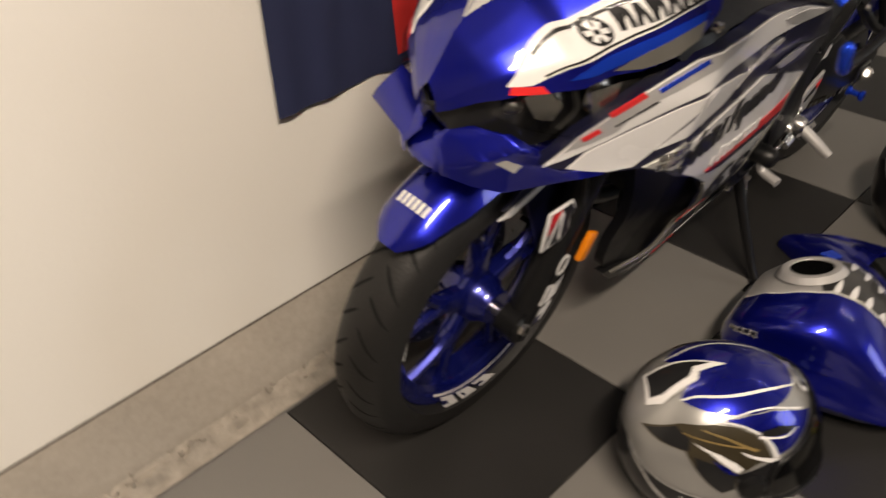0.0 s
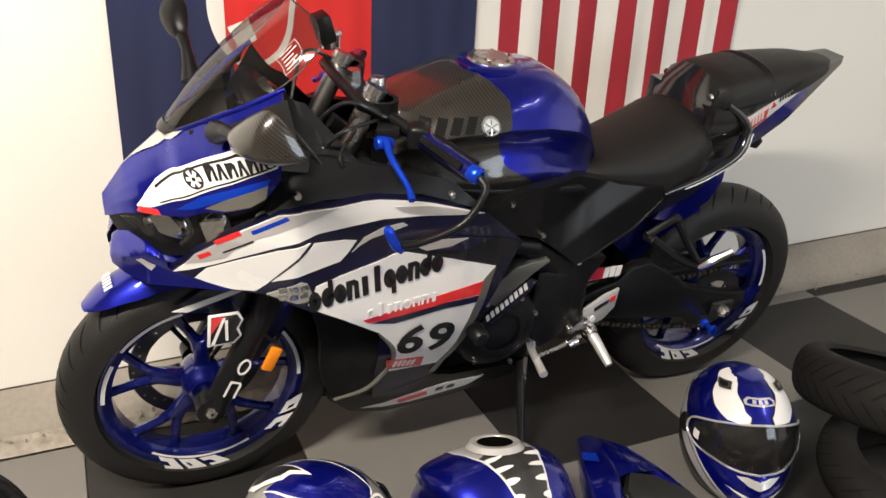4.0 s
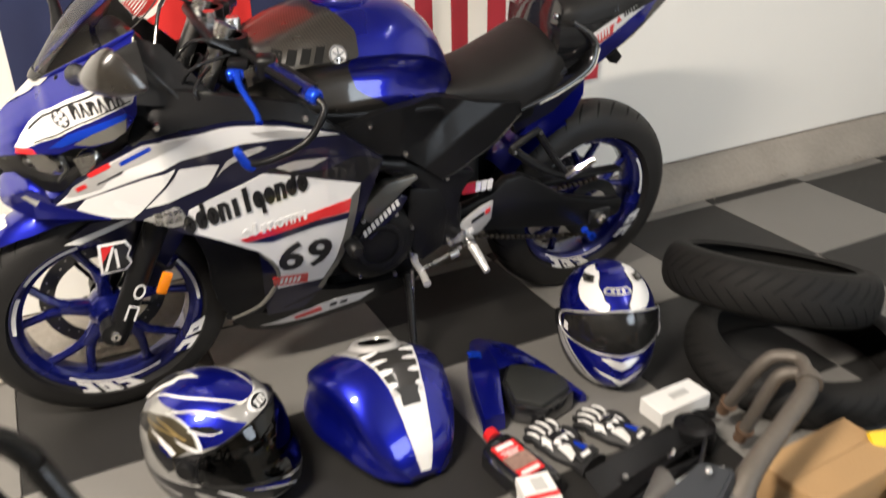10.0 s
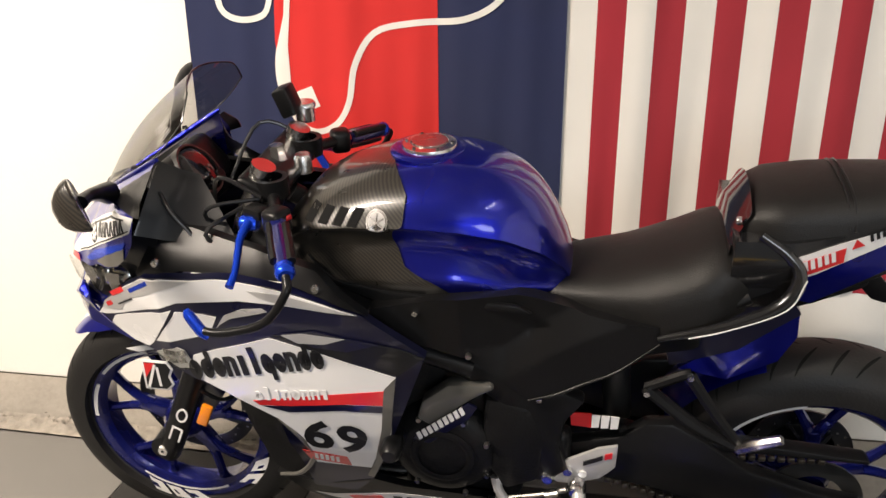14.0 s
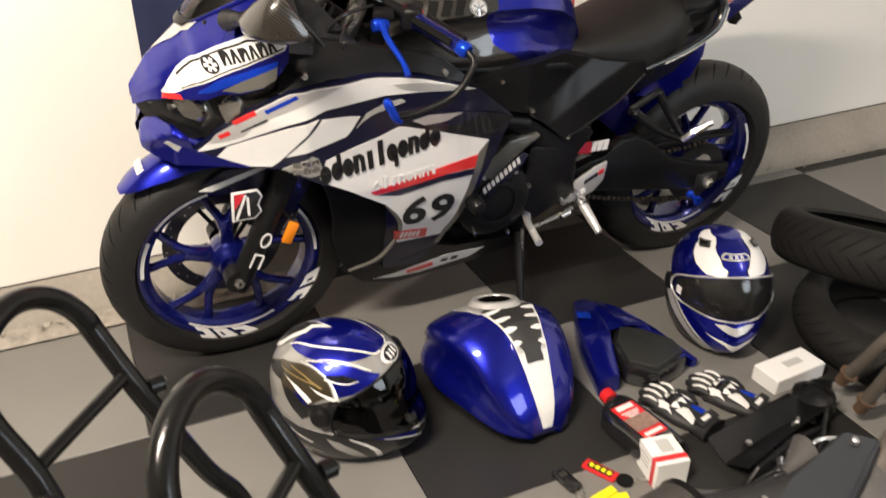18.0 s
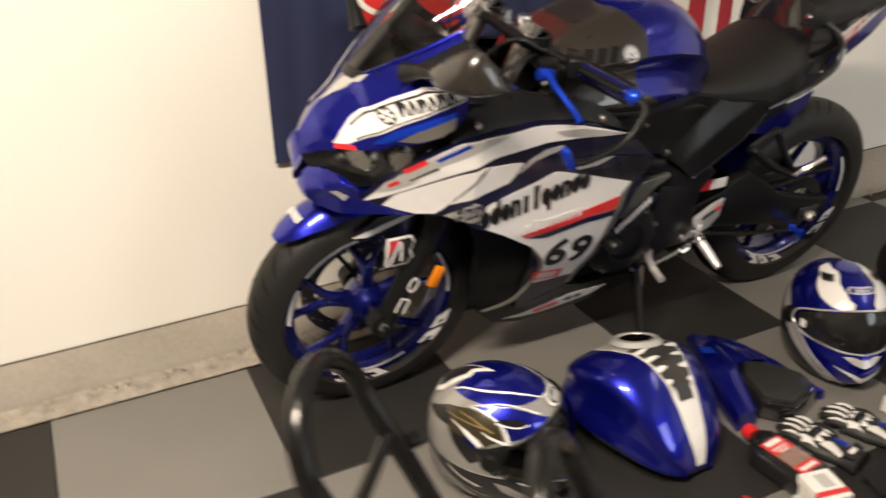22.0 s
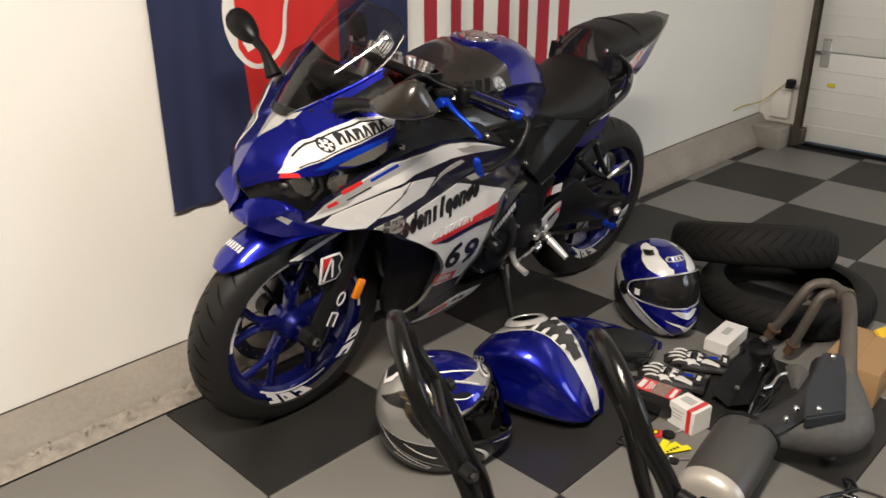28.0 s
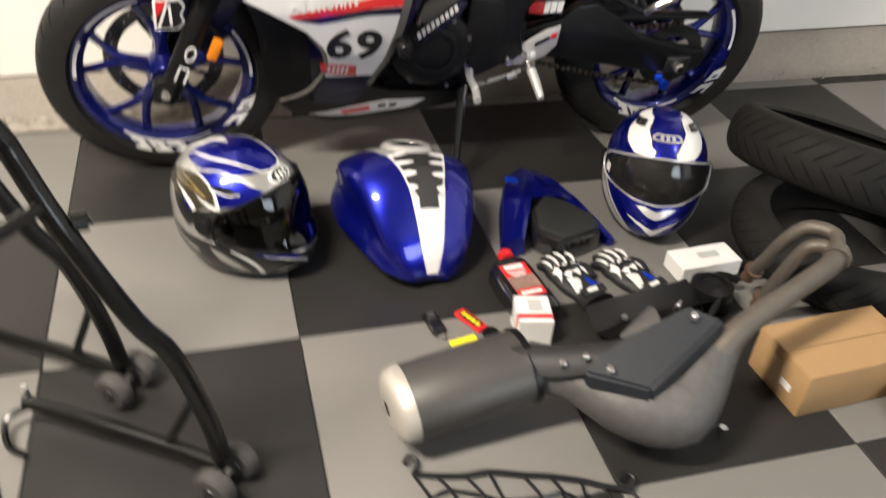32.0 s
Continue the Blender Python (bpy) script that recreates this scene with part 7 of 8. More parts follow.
# --- boxes, bottle, parcel ---
wb = thing("white_box", pose(2.038, 0.110, 0.0, 0, 0, 3), "small white card box with grey print on the floor", "box")
part("box_body", box((0, 0, 0.022), (0.165, 0.078, 0.044), 0.002, 1), "paper", wb)
part("print_bar", box((0.01, 0.002, 0.0445), (0.055, 0.022, 0.0006)), "print_grey", wb)
part("box_flap", box((-0.083, 0, 0.022), (0.001, 0.074, 0.040)), "paper", wb)

ol = thing("oil_bottle", pose(1.553, 0.075, 0.0, 0, 0, -83), "black plastic oil bottle with red cap lying on its back", "bottle")
part("bottle_body", skin([[(x, cy + w * math.copysign(abs(math.cos(a)) ** 0.5, math.cos(a)), 0.031 + hh * math.copysign(abs(math.sin(a)) ** 0.5, math.sin(a))) for a in [q * math.tau / 28 for q in range(28)]] for x, cy, w, hh in ((-0.116, 0.018, 0.016, 0.016), (-0.108, 0.018, 0.017, 0.017), (-0.100, 0.014, 0.024, 0.022), (-0.088, 0.006, 0.040, 0.028), (-0.070, 0.0, 0.051, 0.030), (-0.03, 0.0, 0.054, 0.030), (0.06, 0.0, 0.054, 0.030), (0.086, 0.0, 0.052, 0.029), (0.094, 0.0, 0.046, 0.025))], True), "gloss_black", ol)
part("bottle_cap", tube([(-0.110, 0.018, 0.034), (-0.135, 0.021, 0.034)], 0.019, 20, 0), "red", ol, "red ribbed screw cap")
lb = part("bottle_label", box((-0.005, 0.0, 0.0615), (0.116, 0.066, 0.0012), 0.0004, 1), "red", ol, "red label with white print bars")
part("label_band", box((-0.052, 0.0, 0.0625), (0.014, 0.046, 0.0008)), "paper", lb)
part("label_picture", box((0.005, 0.0, 0.0625), (0.045, 0.066, 0.0008)), material("label_picture_print", (0.25, 0.16, 0.13), 0.4, 0, 0.3, 0.8, 60.0), lb)
for k in range(3):
    part("label_bar", box((-0.034 + k * 0.007, 0.0, 0.0626), (0.003, 0.05 - 0.01 * k, 0.0008)), "paper", lb)
part("label_bar", box((0.042, 0.0, 0.0626), (0.010, 0.05, 0.0008)), "paper", lb)

fb = thing("filter_box", pose(1.538, -0.030, 0.0, 0, 0, -11), "white oil filter carton with red stripe on the floor", "box")
part("box_body", box((0, 0, 0.035), (0.075, 0.086, 0.070), 0.0015, 1), "paper", fb)
part("red_stripe", box((0, -0.025, 0.0352), (0.0764, 0.015, 0.0714), 0.001, 1), "red", fb)
part("print_bar", box((0.004, 0.010, 0.0704), (0.030, 0.040, 0.0006)), "print_grey", fb)
for z, n in ((0.052, 0.040), (0.040, 0.034), (0.030, 0.036)):
    part("print_bar", box((-0.0378, 0.012, z), (0.0006, n, 0.004)), "print_grey", fb)

cb = thing("cardboard_box", pose(2.115, -0.285, 0.0, 0, 0, 3), "brown cardboard parcel box, taped shut, on the floor", "box")
part("box_body", box((0, 0, 0.052), (0.285, 0.160, 0.104), 0.003, 2), "cardboard", cb)
part("box_flap", box((0.0, 0.04, 0.1055), (0.280, 0.078, 0.002), 0.0006, 1), "cardboard", cb)
part("box_flap", box((0.0, -0.04, 0.1057), (0.280, 0.078, 0.002), 0.0006, 1), "cardboard", cb)
part("tape", box((-0.1438, -0.0, 0.05), (0.001, 0.045, 0.070)), material("clear_tape", (0.42, 0.30, 0.17), 0.2), cb)
part("end_label", box((-0.1445, -0.03, 0.045), (0.001, 0.03, 0.016)), "paper", cb)
rows = []
for k in range(11):
    u = k / 10
    row = []
    for q in range(9):
        v = q / 8
        puff = 0.016 * math.sin(math.pi * u) ** 0.6 * math.sin(math.pi * v) ** 0.6 + 0.004 * noise.noise((u * 5, v * 5, 0.5))
        p = Vector((2.235, -0.27, 0.118)).lerp(Vector((2.17, -0.445, 0.010)), u) + (Vector((0.135, -0.045, 0.0)).lerp(Vector((0.175, -0.01, 0.0)), u)) * v
        row.append(p + Vector((0.1, -0.45, 0.75)) * (puff + 0.006))
    rows.append(row)
back = [[p - Vector((0.1, -0.45, 0.75)) * 0.010 for p in r] for r in rows]
bag = part("padded_mailer", join(skin(rows), skin(back), skin([[a, b] for a, b in zip(rows[0], back[0])]), skin([[a, b] for a, b in zip(rows[-1], back[-1])]), skin([[r[0], s[0]] for r, s in zip(rows, back)]), skin([[r[-1], s[-1]] for r, s in zip(rows, back)])), "yellow")
tagged(bag, "bright yellow padded mailer leaning on a cardboard box", "mailer bag")

# --- gloves ---
def glove(m, label):
    g = thing("glove", m, label, "glove", "pair of gloves")
    rows = []
    for k in range(15):
        u = k / 14
        w = interp(u, [(0, 0.044), (0.25, 0.035), (0.6, 0.050), (1, 0.047)])
        h = interp(u, [(0, 0.050), (0.25, 0.036), (0.55, 0.040), (0.8, 0.044), (1, 0.030)])
        rows.append([(-0.125 + 0.16 * u, w * math.cos(a) * (1.0 if math.sin(a) > -0.2 else 1.06), 0.002 + h * (0.5 + 0.5 * math.sin(a)) + 0.0015 * noise.noise((u * 9, a * 2, 1.0))) for a in [q * math.tau / 20 for q in range(20)]])
    part("palm", skin(rows, True), "leather", g)
    for k in range(4):
        y = -0.034 + k * 0.0225
        fl = (0.060, 0.076, 0.072, 0.052)[k]
        f = part("finger", tube([(0.022, y, 0.024), (0.022 + fl * 0.4, y * 1.12, 0.031), (0.022 + fl * 0.75, y * 1.16, 0.024), (0.022 + fl, y * 1.15, 0.012)], [0.0125, 0.0122, 0.0115, 0.0085], 10), "leather", g)
        part("finger_guard", tube([(0.022 + fl * 0.10, y * 1.06, 0.0385), (0.022 + fl * 0.40, y * 1.12, 0.0415), (0.022 + fl * 0.75, y * 1.16, 0.0335), (0.022 + fl * 0.95, y * 1.15, 0.0185)], [0.0030, 0.0046, 0.0052, 0.0030], 8), "leather_white", f)
    part("thumb", tube([(-0.03, -0.045, 0.02), (0.0, -0.062, 0.022), (0.035, -0.066, 0.014)], [0.014, 0.0125, 0.009], 10), "leather", g)
    kn = part("knuckle_guard", skin([[(-0.022 + 0.044 * u + 0.008 * math.cos(v * 9.4), 0.042 * v, 0.0425 + 0.008 * math.sin(math.pi * u) - 0.012 * v * v) for v in [q / 8 for q in range(-8, 9)]] for u in [k / 6 for k in range(7)]]), "leather_white", g, "white hard knuckle guard")
    part("knuckle_inset", skin([[(-0.010 + 0.024 * u, 0.028 * v, 0.0500 + 0.005 * math.sin(math.pi * u) - 0.007 * v * v) for v in [q / 4 for q in range(-4, 5)]] for u in [k / 3 for k in range(4)]]), "gloss_black", kn)
    part("back_panel", skin([[(-0.085 + 0.060 * u, 0.030 - 0.022 * u + (0.010 + 0.010 * u) * v, 0.0415 + 0.002 * math.sin(math.pi * u) - 0.002 * v * v) for v in (-1, -0.4, 0.4, 1)] for u in [k / 5 for k in range(6)]]), "leather_white", g)
    part("blue_panel", skin([[(-0.075 + 0.040 * u, -0.026 + 0.010 * u + 0.010 * v, 0.0400 + 0.002 * math.sin(math.pi * u) - 0.003 * v * v) for v in (-1, -0.4, 0.4, 1)] for u in [k / 5 for k in range(6)]]), "blue_anodised", g)
    part("wrist_strap", box((-0.098, 0.0, 0.048), (0.026, 0.070, 0.006), 0.0025, 2, (0, -8, 0)), "leather", g)
    part("strap_mark", box((-0.098, 0.004, 0.0518), (0.012, 0.030, 0.001), 0.0003, 1, (0, -8, 0)), "leather_white", g)
    return g


glove(pose(1.688, 0.122, 0.0, 0, 0, 104) @ Matrix.Scale(0.92, 4), "black riding glove with white knuckle guard, palm down")
glove(pose(1.828, 0.112, 0.0, 0, 0, 112) @ Matrix.Scale(0.92, 4), "black riding glove with white and blue panels, palm down")

# --- exhaust system lying on the floor ---
ex = thing("exhaust_system", pose(0, 0, 0), "used grey exhaust with silencer, chamber and header pipes on the floor", "exhaust")
a0, a1 = Vector((1.178, -0.262, 0.088)), Vector((1.440, -0.232, 0.115))
ax = (a1 - a0).normalized()
sd = ax.cross(Vector((0, 0, 1))).normalized()
up = sd.cross(ax)


def can_ring(u, ry, rz, n=28):
    c = a0.lerp(a1, u)
    return [c + sd * ry * math.cos(k * math.tau / n) + up * rz * math.sin(k * math.tau / n) for k in range(n)]


part("silencer_can", skin([can_ring(u, r * 1.0, r * 0.82) for u, r in ((0.09, 0.073), (0.12, 0.076), (0.5, 0.078), (0.96, 0.078), (1.0, 0.075))], True), "can", ex, "brushed dark grey silencer can")
part("end_cap", skin([can_ring(u, r, r * 0.82) for u, r in ((-0.035, 0.001), (-0.035, 0.020), (-0.03, 0.044), (-0.012, 0.062), (0.02, 0.073), (0.06, 0.078), (0.115, 0.079))], True, False), "cap_satin", ex, "pale satin aluminium end cap")
# small black disc on the closed cap paints a shaded bore
part("outlet", skin([can_ring(u, r, r) for u, r in ((-0.036, 0.001), (-0.036, 0.013), (-0.034, 0.016))], True, False), "hole", ex)
part("can_band", skin([can_ring(u, r, r * 0.82) for u, r in ((0.95, 0.074), (0.955, 0.081), (1.0, 0.081), (1.005, 0.074))], True, False), "satin_black", ex)
ch = [(1.44, -0.235, 0.115), (1.52, -0.285, 0.118), (1.60, -0.365, 0.104), (1.68, -0.385, 0.104), (1.745, -0.345, 0.150), (1.80, -0.320, 0.198)]
part("chamber", tube(ch, [0.048, 0.046, 0.058, 0.068, 0.054, 0.028], 24, 4), "exhaust", ex, "dusty grey collector chamber")
sh = part("heat_shield", skin([[(x, y0 + dy, z0 - 0.034 * v * v) for v, dy in ((-1, 0.034), (-0.6, 0.024), (-0.2, 0.010), (0.2, -0.010), (0.6, -0.030), (0.9, -0.045))] for x, y0, z0 in ((1.40, -0.238, 0.176), (1.46, -0.265, 0.182), (1.53, -0.288, 0.194), (1.60, -0.308, 0.212), (1.68, -0.305, 0.232), (1.735, -0.29, 0.240))]), "shield", ex, "dark pressed heat shield with bolts")
part("shield_flap", skin([[(1.60 + 0.085 * u + 0.004 * w, -0.275 + 0.030 * u + w * (0.012 + 0.026 * u), 0.186 + 0.010 * u + (0.012 + 0.010 * u) * (1 - w * w)) for w in [q / 4 for q in range(-4, 5)]] for u in [k / 6 for k in range(7)]]), "exhaust", sh, "flared grey shield tip")
corners = [(1.500, -0.332, 0.172), (1.603, -0.395, 0.170), (1.700, -0.354, 0.214), (1.772, -0.318, 0.238), (1.715, -0.283, 0.253), (1.575, -0.300, 0.203)]
block = bmesh.new()
lid = [block.verts.new(Vector(p)) for p in corners]
sole = [block.verts.new(Vector(p) + Vector((0.006, -0.004, -0.034))) for p in corners]
block.faces.new(lid)
block.faces.new(sole[::-1])
for a in range(6):
    block.faces.new((lid[a - 1], sole[a - 1], sole[a], lid[a]))
bmesh.ops.recalc_face_normals(block, faces=block.faces)
bmesh.ops.bevel(block, geom=block.edges[:], offset=0.005, segments=2, affect="EDGES")
moved(block, Matrix.Translation((0, -0.004, 0.012)))
part("shield_beam", block, material("blue_grey_rubber", (0.018, 0.021, 0.026), 0.5), sh, "blue-grey cast mounting beam")
for x, y, z in ((1.479, -0.303, 0.178), (1.520, -0.308, 0.190), (1.545, -0.352, 0.197), (1.715, -0.312, 0.258)):
    part("shield_bolt", lathe([(0.0, 0.006), (0.005, 0.006), (0.0075, 0.003), (0.0075, -0.006)], 12, (x, y, z), "z"), "alloy", sh)
hp = [(1.765, -0.340, 0.180), (1.83, -0.315, 0.222), (1.95, -0.272, 0.248), (2.06, -0.228, 0.262), (2.110, -0.190, 0.266)]
part("header_pipe", tube(hp, [0.029, 0.023, 0.0205, 0.0215, 0.020], 16), "pipe", ex)
part("header_collar", tube([(2.085, -0.214, 0.264), (2.094, -0.206, 0.266)], 0.027, 18, 0), "pipe", ex)
p1 = part("header_pipe", tube([(2.095, -0.200, 0.270), (2.125, -0.150, 0.275), (2.095, -0.108, 0.268), (2.072, -0.085, 0.225), (2.070, -0.055, 0.155), (2.073, -0.025, 0.095)], 0.0150, 14), "pipe", ex)
p2 = part("header_pipe", tube([(2.095, -0.205, 0.258), (2.105, -0.170, 0.258), (2.078, -0.145, 0.245), (2.062, -0.130, 0.190), (2.058, -0.112, 0.125), (2.058, -0.095, 0.072)], 0.0150, 14), "pipe", ex)
for who, c, d in ((p1, (2.073, -0.025, 0.095), (0.02, 0.42, -0.9)), (p2, (2.058, -0.095, 0.072), (0.0, 0.30, -0.95))):
    c, d = Vector(c), Vector(d).normalized()
    part("header_end", tube([c - d * 0.004, c + d * 0.035], 0.0155, 14, 0), "flange", who)
    part("header_flange", tube([c - d * 0.005, c + d * 0.003], 0.0215, 14, 0), "flange", who)
part("mount_bolt", lathe([(0.0, 0.02), (0.008, 0.02), (0.009, 0.0)], 8, (1.800, -0.385, 0.008), "z"), "alloy", ex)
part("support_foot", tube([(1.64, -0.37, 0.012), (1.66, -0.365, 0.06)], 0.02, 10, 0), "exhaust", ex)

# --- black fender and control parts in a heap ---
fp = thing("rear_fender_part", pose(1.855, -0.055, 0.0, 0, 0, 8), "black plastic rear fender and lamp bracket lying on the floor", "bike part")
part("fender_tray", skin([[(-0.19 + 0.36 * u, 0.045 * v * (1.25 - 0.6 * u), 0.022 + 0.030 * abs(v) + 0.02 * math.sin(3 * u)) for v in [q / 4 for q in range(-4, 5)]] for u in [k / 9 for k in range(10)]]), "satin_black", fp)
part("fender_side", plate([(-0.20, 0.0), (-0.05, 0.0), (0.05, 0.015), (0.06, 0.055), (-0.05, 0.07), (-0.16, 0.045)], -0.062, -0.050, 0.004), "satin_black", fp)
part("fender_side", plate([(-0.16, 0.0), (0.02, 0.0), (0.09, 0.02), (0.08, 0.065), (-0.06, 0.06)], 0.045, 0.056, 0.004), "satin_black", fp)
part("lamp_pod", lathe([(0.0, 0.0), (0.045, 0.0), (0.052, 0.03), (0.048, 0.06), (0.030, 0.068), (0.028, 0.060), (0.0, 0.056)], 28, (0.13, 0.02, 0.002), "z"), "satin_black", fp)
part("lamp_stay", tube([(0.10, 0.04, 0.045), (0.17, 0.050, 0.055), (0.225, 0.040, 0.035)], 0.010, 10), "satin_black", fp)
part("bracket_tab", box((-0.01, -0.03, 0.075), (0.022, 0.010, 0.026), 0.003, 1, (20, 0, 30)), "alloy", fp)
for k, (x, y) in enumerate(((-0.12, 0.0), (-0.02, 0.03), (0.06, -0.03))):
    part("tray_bolt", lathe([(0.0, 0.006), (0.007, 0.006), (0.008, 0.0)], 10, (x, y, 0.045), "z"), "steel", fp)
for k in range(4):
    part("loose_cable", tube([(-0.20 + 0.03 * k, -0.06, 0.008), (-0.10 + 0.02 * k, -0.085 + 0.01 * k, 0.02), (0.0, -0.07 - 0.006 * k, 0.012 + 0.008 * k), (0.09, -0.04, 0.03 + 0.01 * k), (0.15, 0.0, 0.05)], 0.0045, 8), "ink", fp)
br = thing("loose_brake_lever", pose(1.80, -0.125, 0.030), "loose silver brake lever lying beside the black parts", "lever")
part("lever_blade", tube([(-0.010, 0.008, 0.010), (0.022, -0.008, 0.012), (0.050, -0.008, 0.018), (0.083, -0.008, 0.022), (0.115, -0.022, 0.024), (0.135, -0.036, 0.024)], [0.009, 0.007, 0.0055, 0.0055, 0.006, 0.009], 10), "alloy", br)
part("lever_pivot", lathe([(0.004, 0.0), (0.014, 0.0), (0.014, 0.018), (0.004, 0.018)], 16, (-0.018, 0.018, 0.0), "z"), "alloy", br)
part("lever_hook", tube([(-0.015, 0.012, 0.006), (-0.030, -0.004, 0.006), (-0.045, -0.022, 0.008)], [0.009, 0.007, 0.006], 8), "alloy", br)

# --- keys ---
fob = thing("key_fob", pose(1.337, 0.032, 0.0, 0, 0, -80), "black oblong car key fob on the floor", "key fob")
part("fob_body", box((0, 0, 0.008), (0.068, 0.034, 0.014), 0.006, 3), "gloss_black", fob)
part("fob_button", box((-0.012, 0, 0.0153), (0.014, 0.018, 0.001), 0.0004, 1), "pad_grey", fob)
part("fob_ring", tube([(0.042 + 0.010 * math.cos(a), 0.010 * math.sin(a), 0.003) for a in [k * math.tau / 16 for k in range(17)]], 0.0015, 6, 1), "steel", fob)
rt = thing("red_key_tag", pose(1.420, 0.028, 0.0, 0, 0, -62), "red rubber key tag with yellow lettering bar", "key tag")
part("tag_body", box((0, 0, 0.005), (0.078, 0.030, 0.009), 0.003, 2), "red", rt)
part("tag_field", box((0.0, 0, 0.0097), (0.058, 0.020, 0.0008)), "ink", rt)
for k in range(4):
    part("tag_bar", box((-0.021 + k * 0.014, 0, 0.0103), (0.009, 0.012, 0.0006)), "yellow_tag", rt)
kk = thing("motorcycle_key", pose(1.452, -0.018, 0.0, 0, 0, -20), "black headed steel key on the floor", "key")
part("key_head", lathe([(0.0, 0.0), (0.018, 0.0), (0.019, 0.003), (0.018, 0.007), (0.0, 0.007)], 24, (0, 0, 0), "z"), "satin_black", kk)
part("key_blade", box((0.036, 0, 0.0035), (0.042, 0.007, 0.002), 0.0005, 1), "steel", kk)
yt = thing("yellow_key_tag", pose(1.395, -0.055, 0.0, 0, 0, -14), "bright yellow fabric key tags in a small heap", "key tag")
part("tag_strip", box((0, 0.004, 0.004), (0.075, 0.026, 0.003), 0.001, 1, (4, 0, 0)), "yellow_tag", yt)
part("tag_strip", box((0.008, -0.012, 0.008), (0.085, 0.022, 0.003), 0.001, 1, (-5, 2, -16)), "yellow_tag", yt)
part("tag_strip", box((-0.015, 0.014, 0.010), (0.06, 0.020, 0.003), 0.001, 1, (0, -4, 22)), "yellow_tag", yt)
for k in range(4):
    part("tag_print", box((-0.02 + k * 0.012, -0.010, 0.0108), (0.007, 0.008, 0.0006), 0, 1, (-5, 2, -16)), "ink", yt)
part("key_ring", tube([(-0.03 + 0.014 * math.cos(a), -0.03 + 0.014 * math.sin(a), 0.003) for a in [k * math.tau / 18 for k in range(19)]], 0.0016, 6, 1), "steel", yt)
part("small_key", box((-0.005, -0.045, 0.003), (0.045, 0.009, 0.002), 0.0006, 1, (0, 0, -30)), "steel", yt)
part("small_key_head", lathe([(0.0, 0.0), (0.013, 0.0), (0.013, 0.006), (0.0, 0.006)], 16, (-0.028, -0.040, 0.0), "z"), "satin_black", yt)

# --- cargo net ---
net = thing("cargo_net", pose(0, 0, 0), "black elastic cargo net spread on the floor", "cargo net")
rngn = random.Random(9)
NX, NY = 8, 4
pt = {}
for i in range(NX + 1):
    for j in range(NY + 1):
        pt[i, j] = Vector((1.20 + 0.047 * i + 0.008 * j + rngn.uniform(-0.012, 0.012), -0.350 - 0.010 * i - 0.050 * j + 0.05 * max(0.0, (i - 5) / 3) * -1 + rngn.uniform(-0.010, 0.010), 0.006 + rngn.uniform(0, 0.004)))
for i in range(NX + 1):
    part("net_cord", tube([pt[i, j] for j in range(NY + 1)], 0.0032, 6, 4), "ink", net)
for j in range(NY + 1):
    part("net_cord", tube([pt[i, j] for i in range(NX + 1)], 0.0055 if j in (0, NY) else 0.0032, 6, 4), "ink", net)
for i, j in ((0, 0), (NX, 0), (0, NY), (NX, NY)):
    part("net_hook", tube([pt[i, j], pt[i, j] + Vector((0.012, 0.02, 0.008)), pt[i, j] + Vector((0.0, 0.034, 0.010)), pt[i, j] + Vector((-0.012, 0.022, 0.006))], 0.004, 8), "satin_black", net)

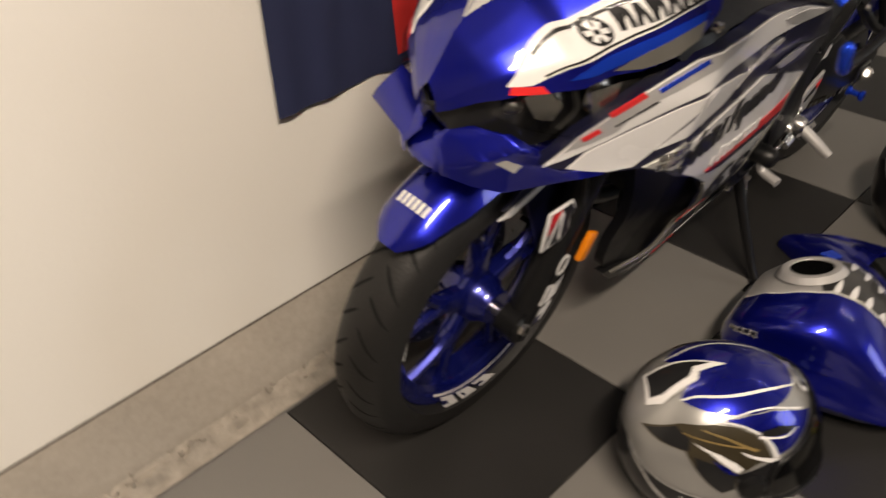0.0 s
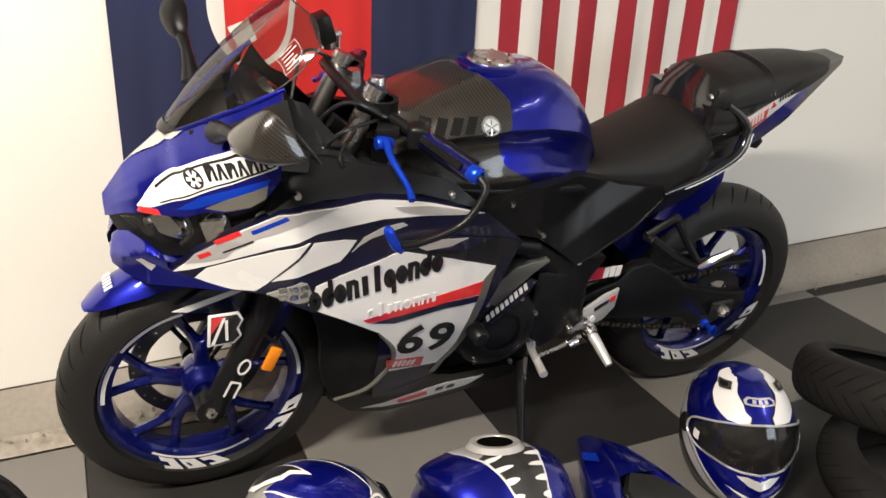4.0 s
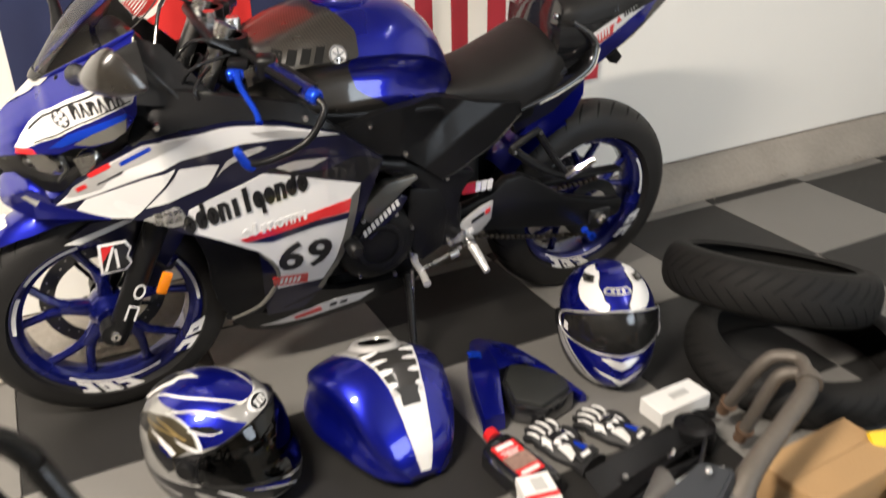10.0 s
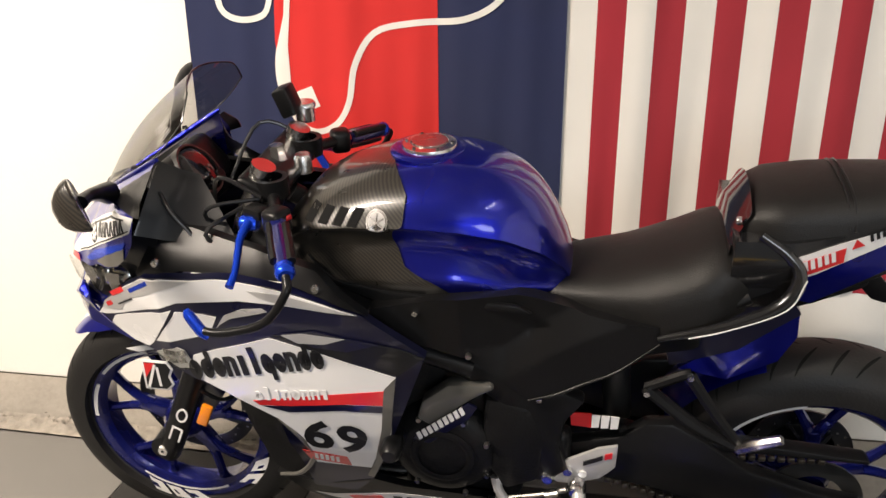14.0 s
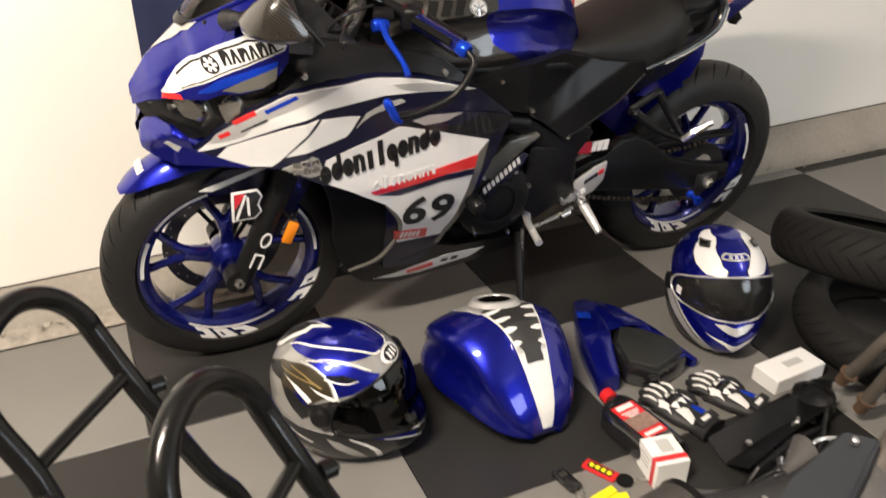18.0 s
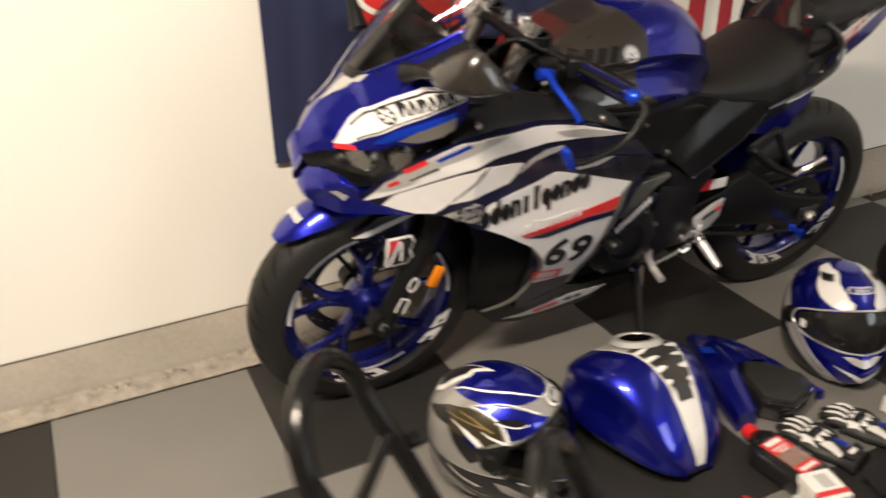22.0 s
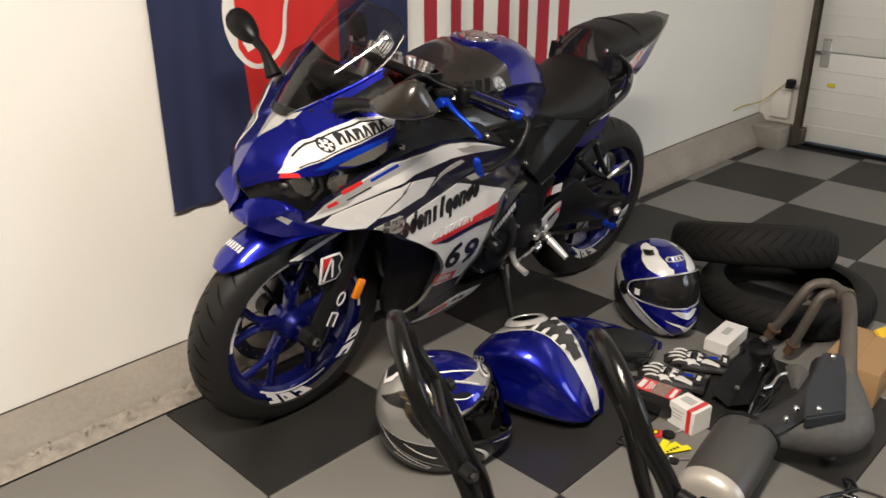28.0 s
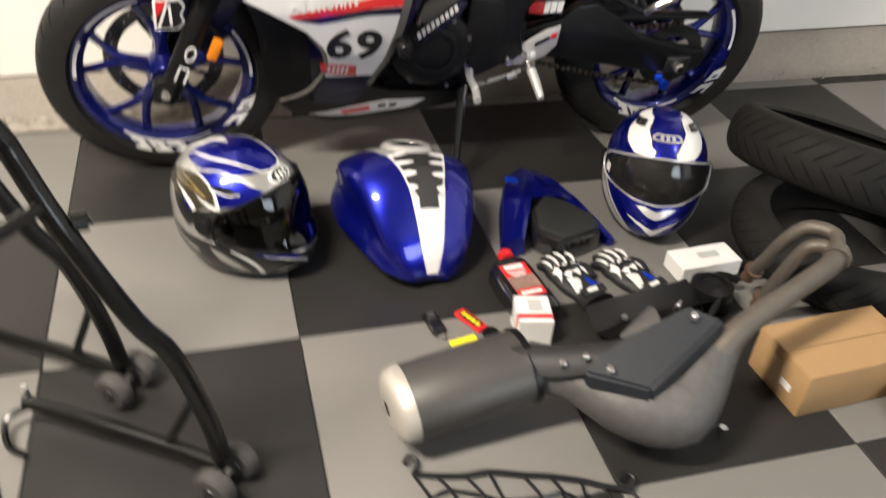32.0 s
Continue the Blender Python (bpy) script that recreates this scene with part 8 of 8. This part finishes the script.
# --- two paddock stands ---
def paddock_stand(m):
    """x backwards, y across, z up; a bent tube handle on two castor pairs with lifting arms."""
    s = thing("paddock_stand", m, "black tubular steel motorcycle paddock stand standing upright", "paddock stand", "paddock stands")
    arch = []
    for k in range(15):
        a = math.pi * k / 14
        arch.append((-0.085 + 0.035 * (1 - math.sin(a)), 0.098 * math.cos(a), 0.645 + 0.098 * math.sin(a)))
    right = [(0.130, 0.190, 0.075), (0.115, 0.185, 0.17), (0.085, 0.165, 0.31), (0.055, 0.135, 0.39), (0.0, 0.100, 0.55)]
    left = [(x, -y, z) for x, y, z in reversed(right)]
    part("handle_tube", tube(right + arch + left, 0.0155, 14, 4), "frame_paint", s)
    part("cross_rod", tube([(-0.015, 0.10, 0.585), (-0.015, -0.10, 0.585)], 0.010, 10, 0), "frame_paint", s)
    for sy in (1, -1):
        part("boss", tube([(0.005, sy * 0.112, 0.555), (0.016, sy * 0.128, 0.553)], 0.013, 14, 0), "frame_paint", s)
        part("boss_bolt", tube([(0.015, sy * 0.127, 0.553), (0.020, sy * 0.133, 0.553)], 0.007, 6, 0), "dark_steel", s)
        arm = part("lifting_arm", tube([(0.125, sy * 0.190, 0.055), (0.0, sy * 0.185, 0.050), (-0.20, sy * 0.165, 0.050), (-0.27, sy * 0.155, 0.052)], 0.014, 10, 3), "frame_paint", s)
        part("arm_bolt", tube([(-0.262, sy * 0.155, 0.066), (-0.262, sy * 0.155, 0.090)], 0.006, 8, 0), "steel", arm)
        part("arm_brace", tube([(0.02, sy * 0.187, 0.058), (0.100, sy * 0.182, 0.215)], 0.008, 8, 0), "frame_paint", arm)
        part("arm_hook", tube([(-0.26, sy * 0.155, 0.045), (-0.285, sy * 0.120, 0.030), (-0.25, sy * 0.085, 0.014), (-0.21, sy * 0.085, 0.012)], 0.006, 8), "frame_paint", arm)
        for off in (-0.034, 0.034):
            c = part("castor", lathe([(0.008, -0.016), (0.030, -0.016), (0.036, -0.010), (0.037, 0.0), (0.036, 0.010), (0.030, 0.016), (0.008, 0.016)], 28, (0.135, sy * 0.190 + off, 0.037)), "wheel_grey", s)
            part("castor_hub", lathe([(0.0, -0.018), (0.013, -0.018), (0.015, -0.012), (0.015, 0.012), (0.013, 0.018), (0.0, 0.018)], 16, (0.135, sy * 0.190 + off, 0.037)), "dark_steel", c)
        part("castor_axle", tube([(0.135, sy * 0.190 - 0.052, 0.037), (0.135, sy * 0.190 + 0.052, 0.037)], 0.006, 8, 0), "steel", s)
    return s


yaw = math.degrees(math.atan2(-0.62, 0.78))
first = paddock_stand(pose(0.490, -0.110, 0.0, 0, 0, yaw))
copy_thing(first, pose(0.660, -0.372, 0.0, 0, 0, yaw))

# ---- floor tiles ----
S, GX0, GY0 = 0.505, 0.545, 1.06


def tile_mesh(name, sx, sy, mat):
    bm = box((0, 0, -0.004), (sx - 0.0022, sy - 0.0022, 0.012))
    top = [e for e in bm.edges if all(v.co.z > 0 for v in e.verts)]
    bmesh.ops.bevel(bm, geom=top, offset=0.0016, segments=1, affect="EDGES")
    moved(bm, Matrix.Translation((0, 0, -0.002)))
    me = bpy.data.meshes.new(name)
    bm.to_mesh(me)
    bm.free()
    me.materials.append(M[mat])
    return me


full = {0: tile_mesh("tile", S, S, "tile_dark"), 1: tile_mesh("tile", S, S, "tile_grey")}
cut = {0: tile_mesh("tile", S, 0.055, "tile_dark"), 1: tile_mesh("tile", S, 0.055, "tile_grey")}
end = {0: tile_mesh("tile", 0.07, S, "tile_dark"), 1: tile_mesh("tile", 0.07, S, "tile_grey")}
for i in range(-6, 9):
    for j in range(-1, 9):
        kind = (i + j) % 2
        if j == -1:
            if i == 8 or i < 1:
                continue
            me, y = cut[kind], GY0 + 0.0275
        else:
            me, y = full[kind], GY0 - S * (j + 0.5)
        x = GX0 + S * (i + 0.5)
        if i == 8:
            me, x = end[kind], GX0 + S * 8 + 0.035
        ob = new("tile", me)
        ob.parent = floor
        ob.location = (x, y, 0)
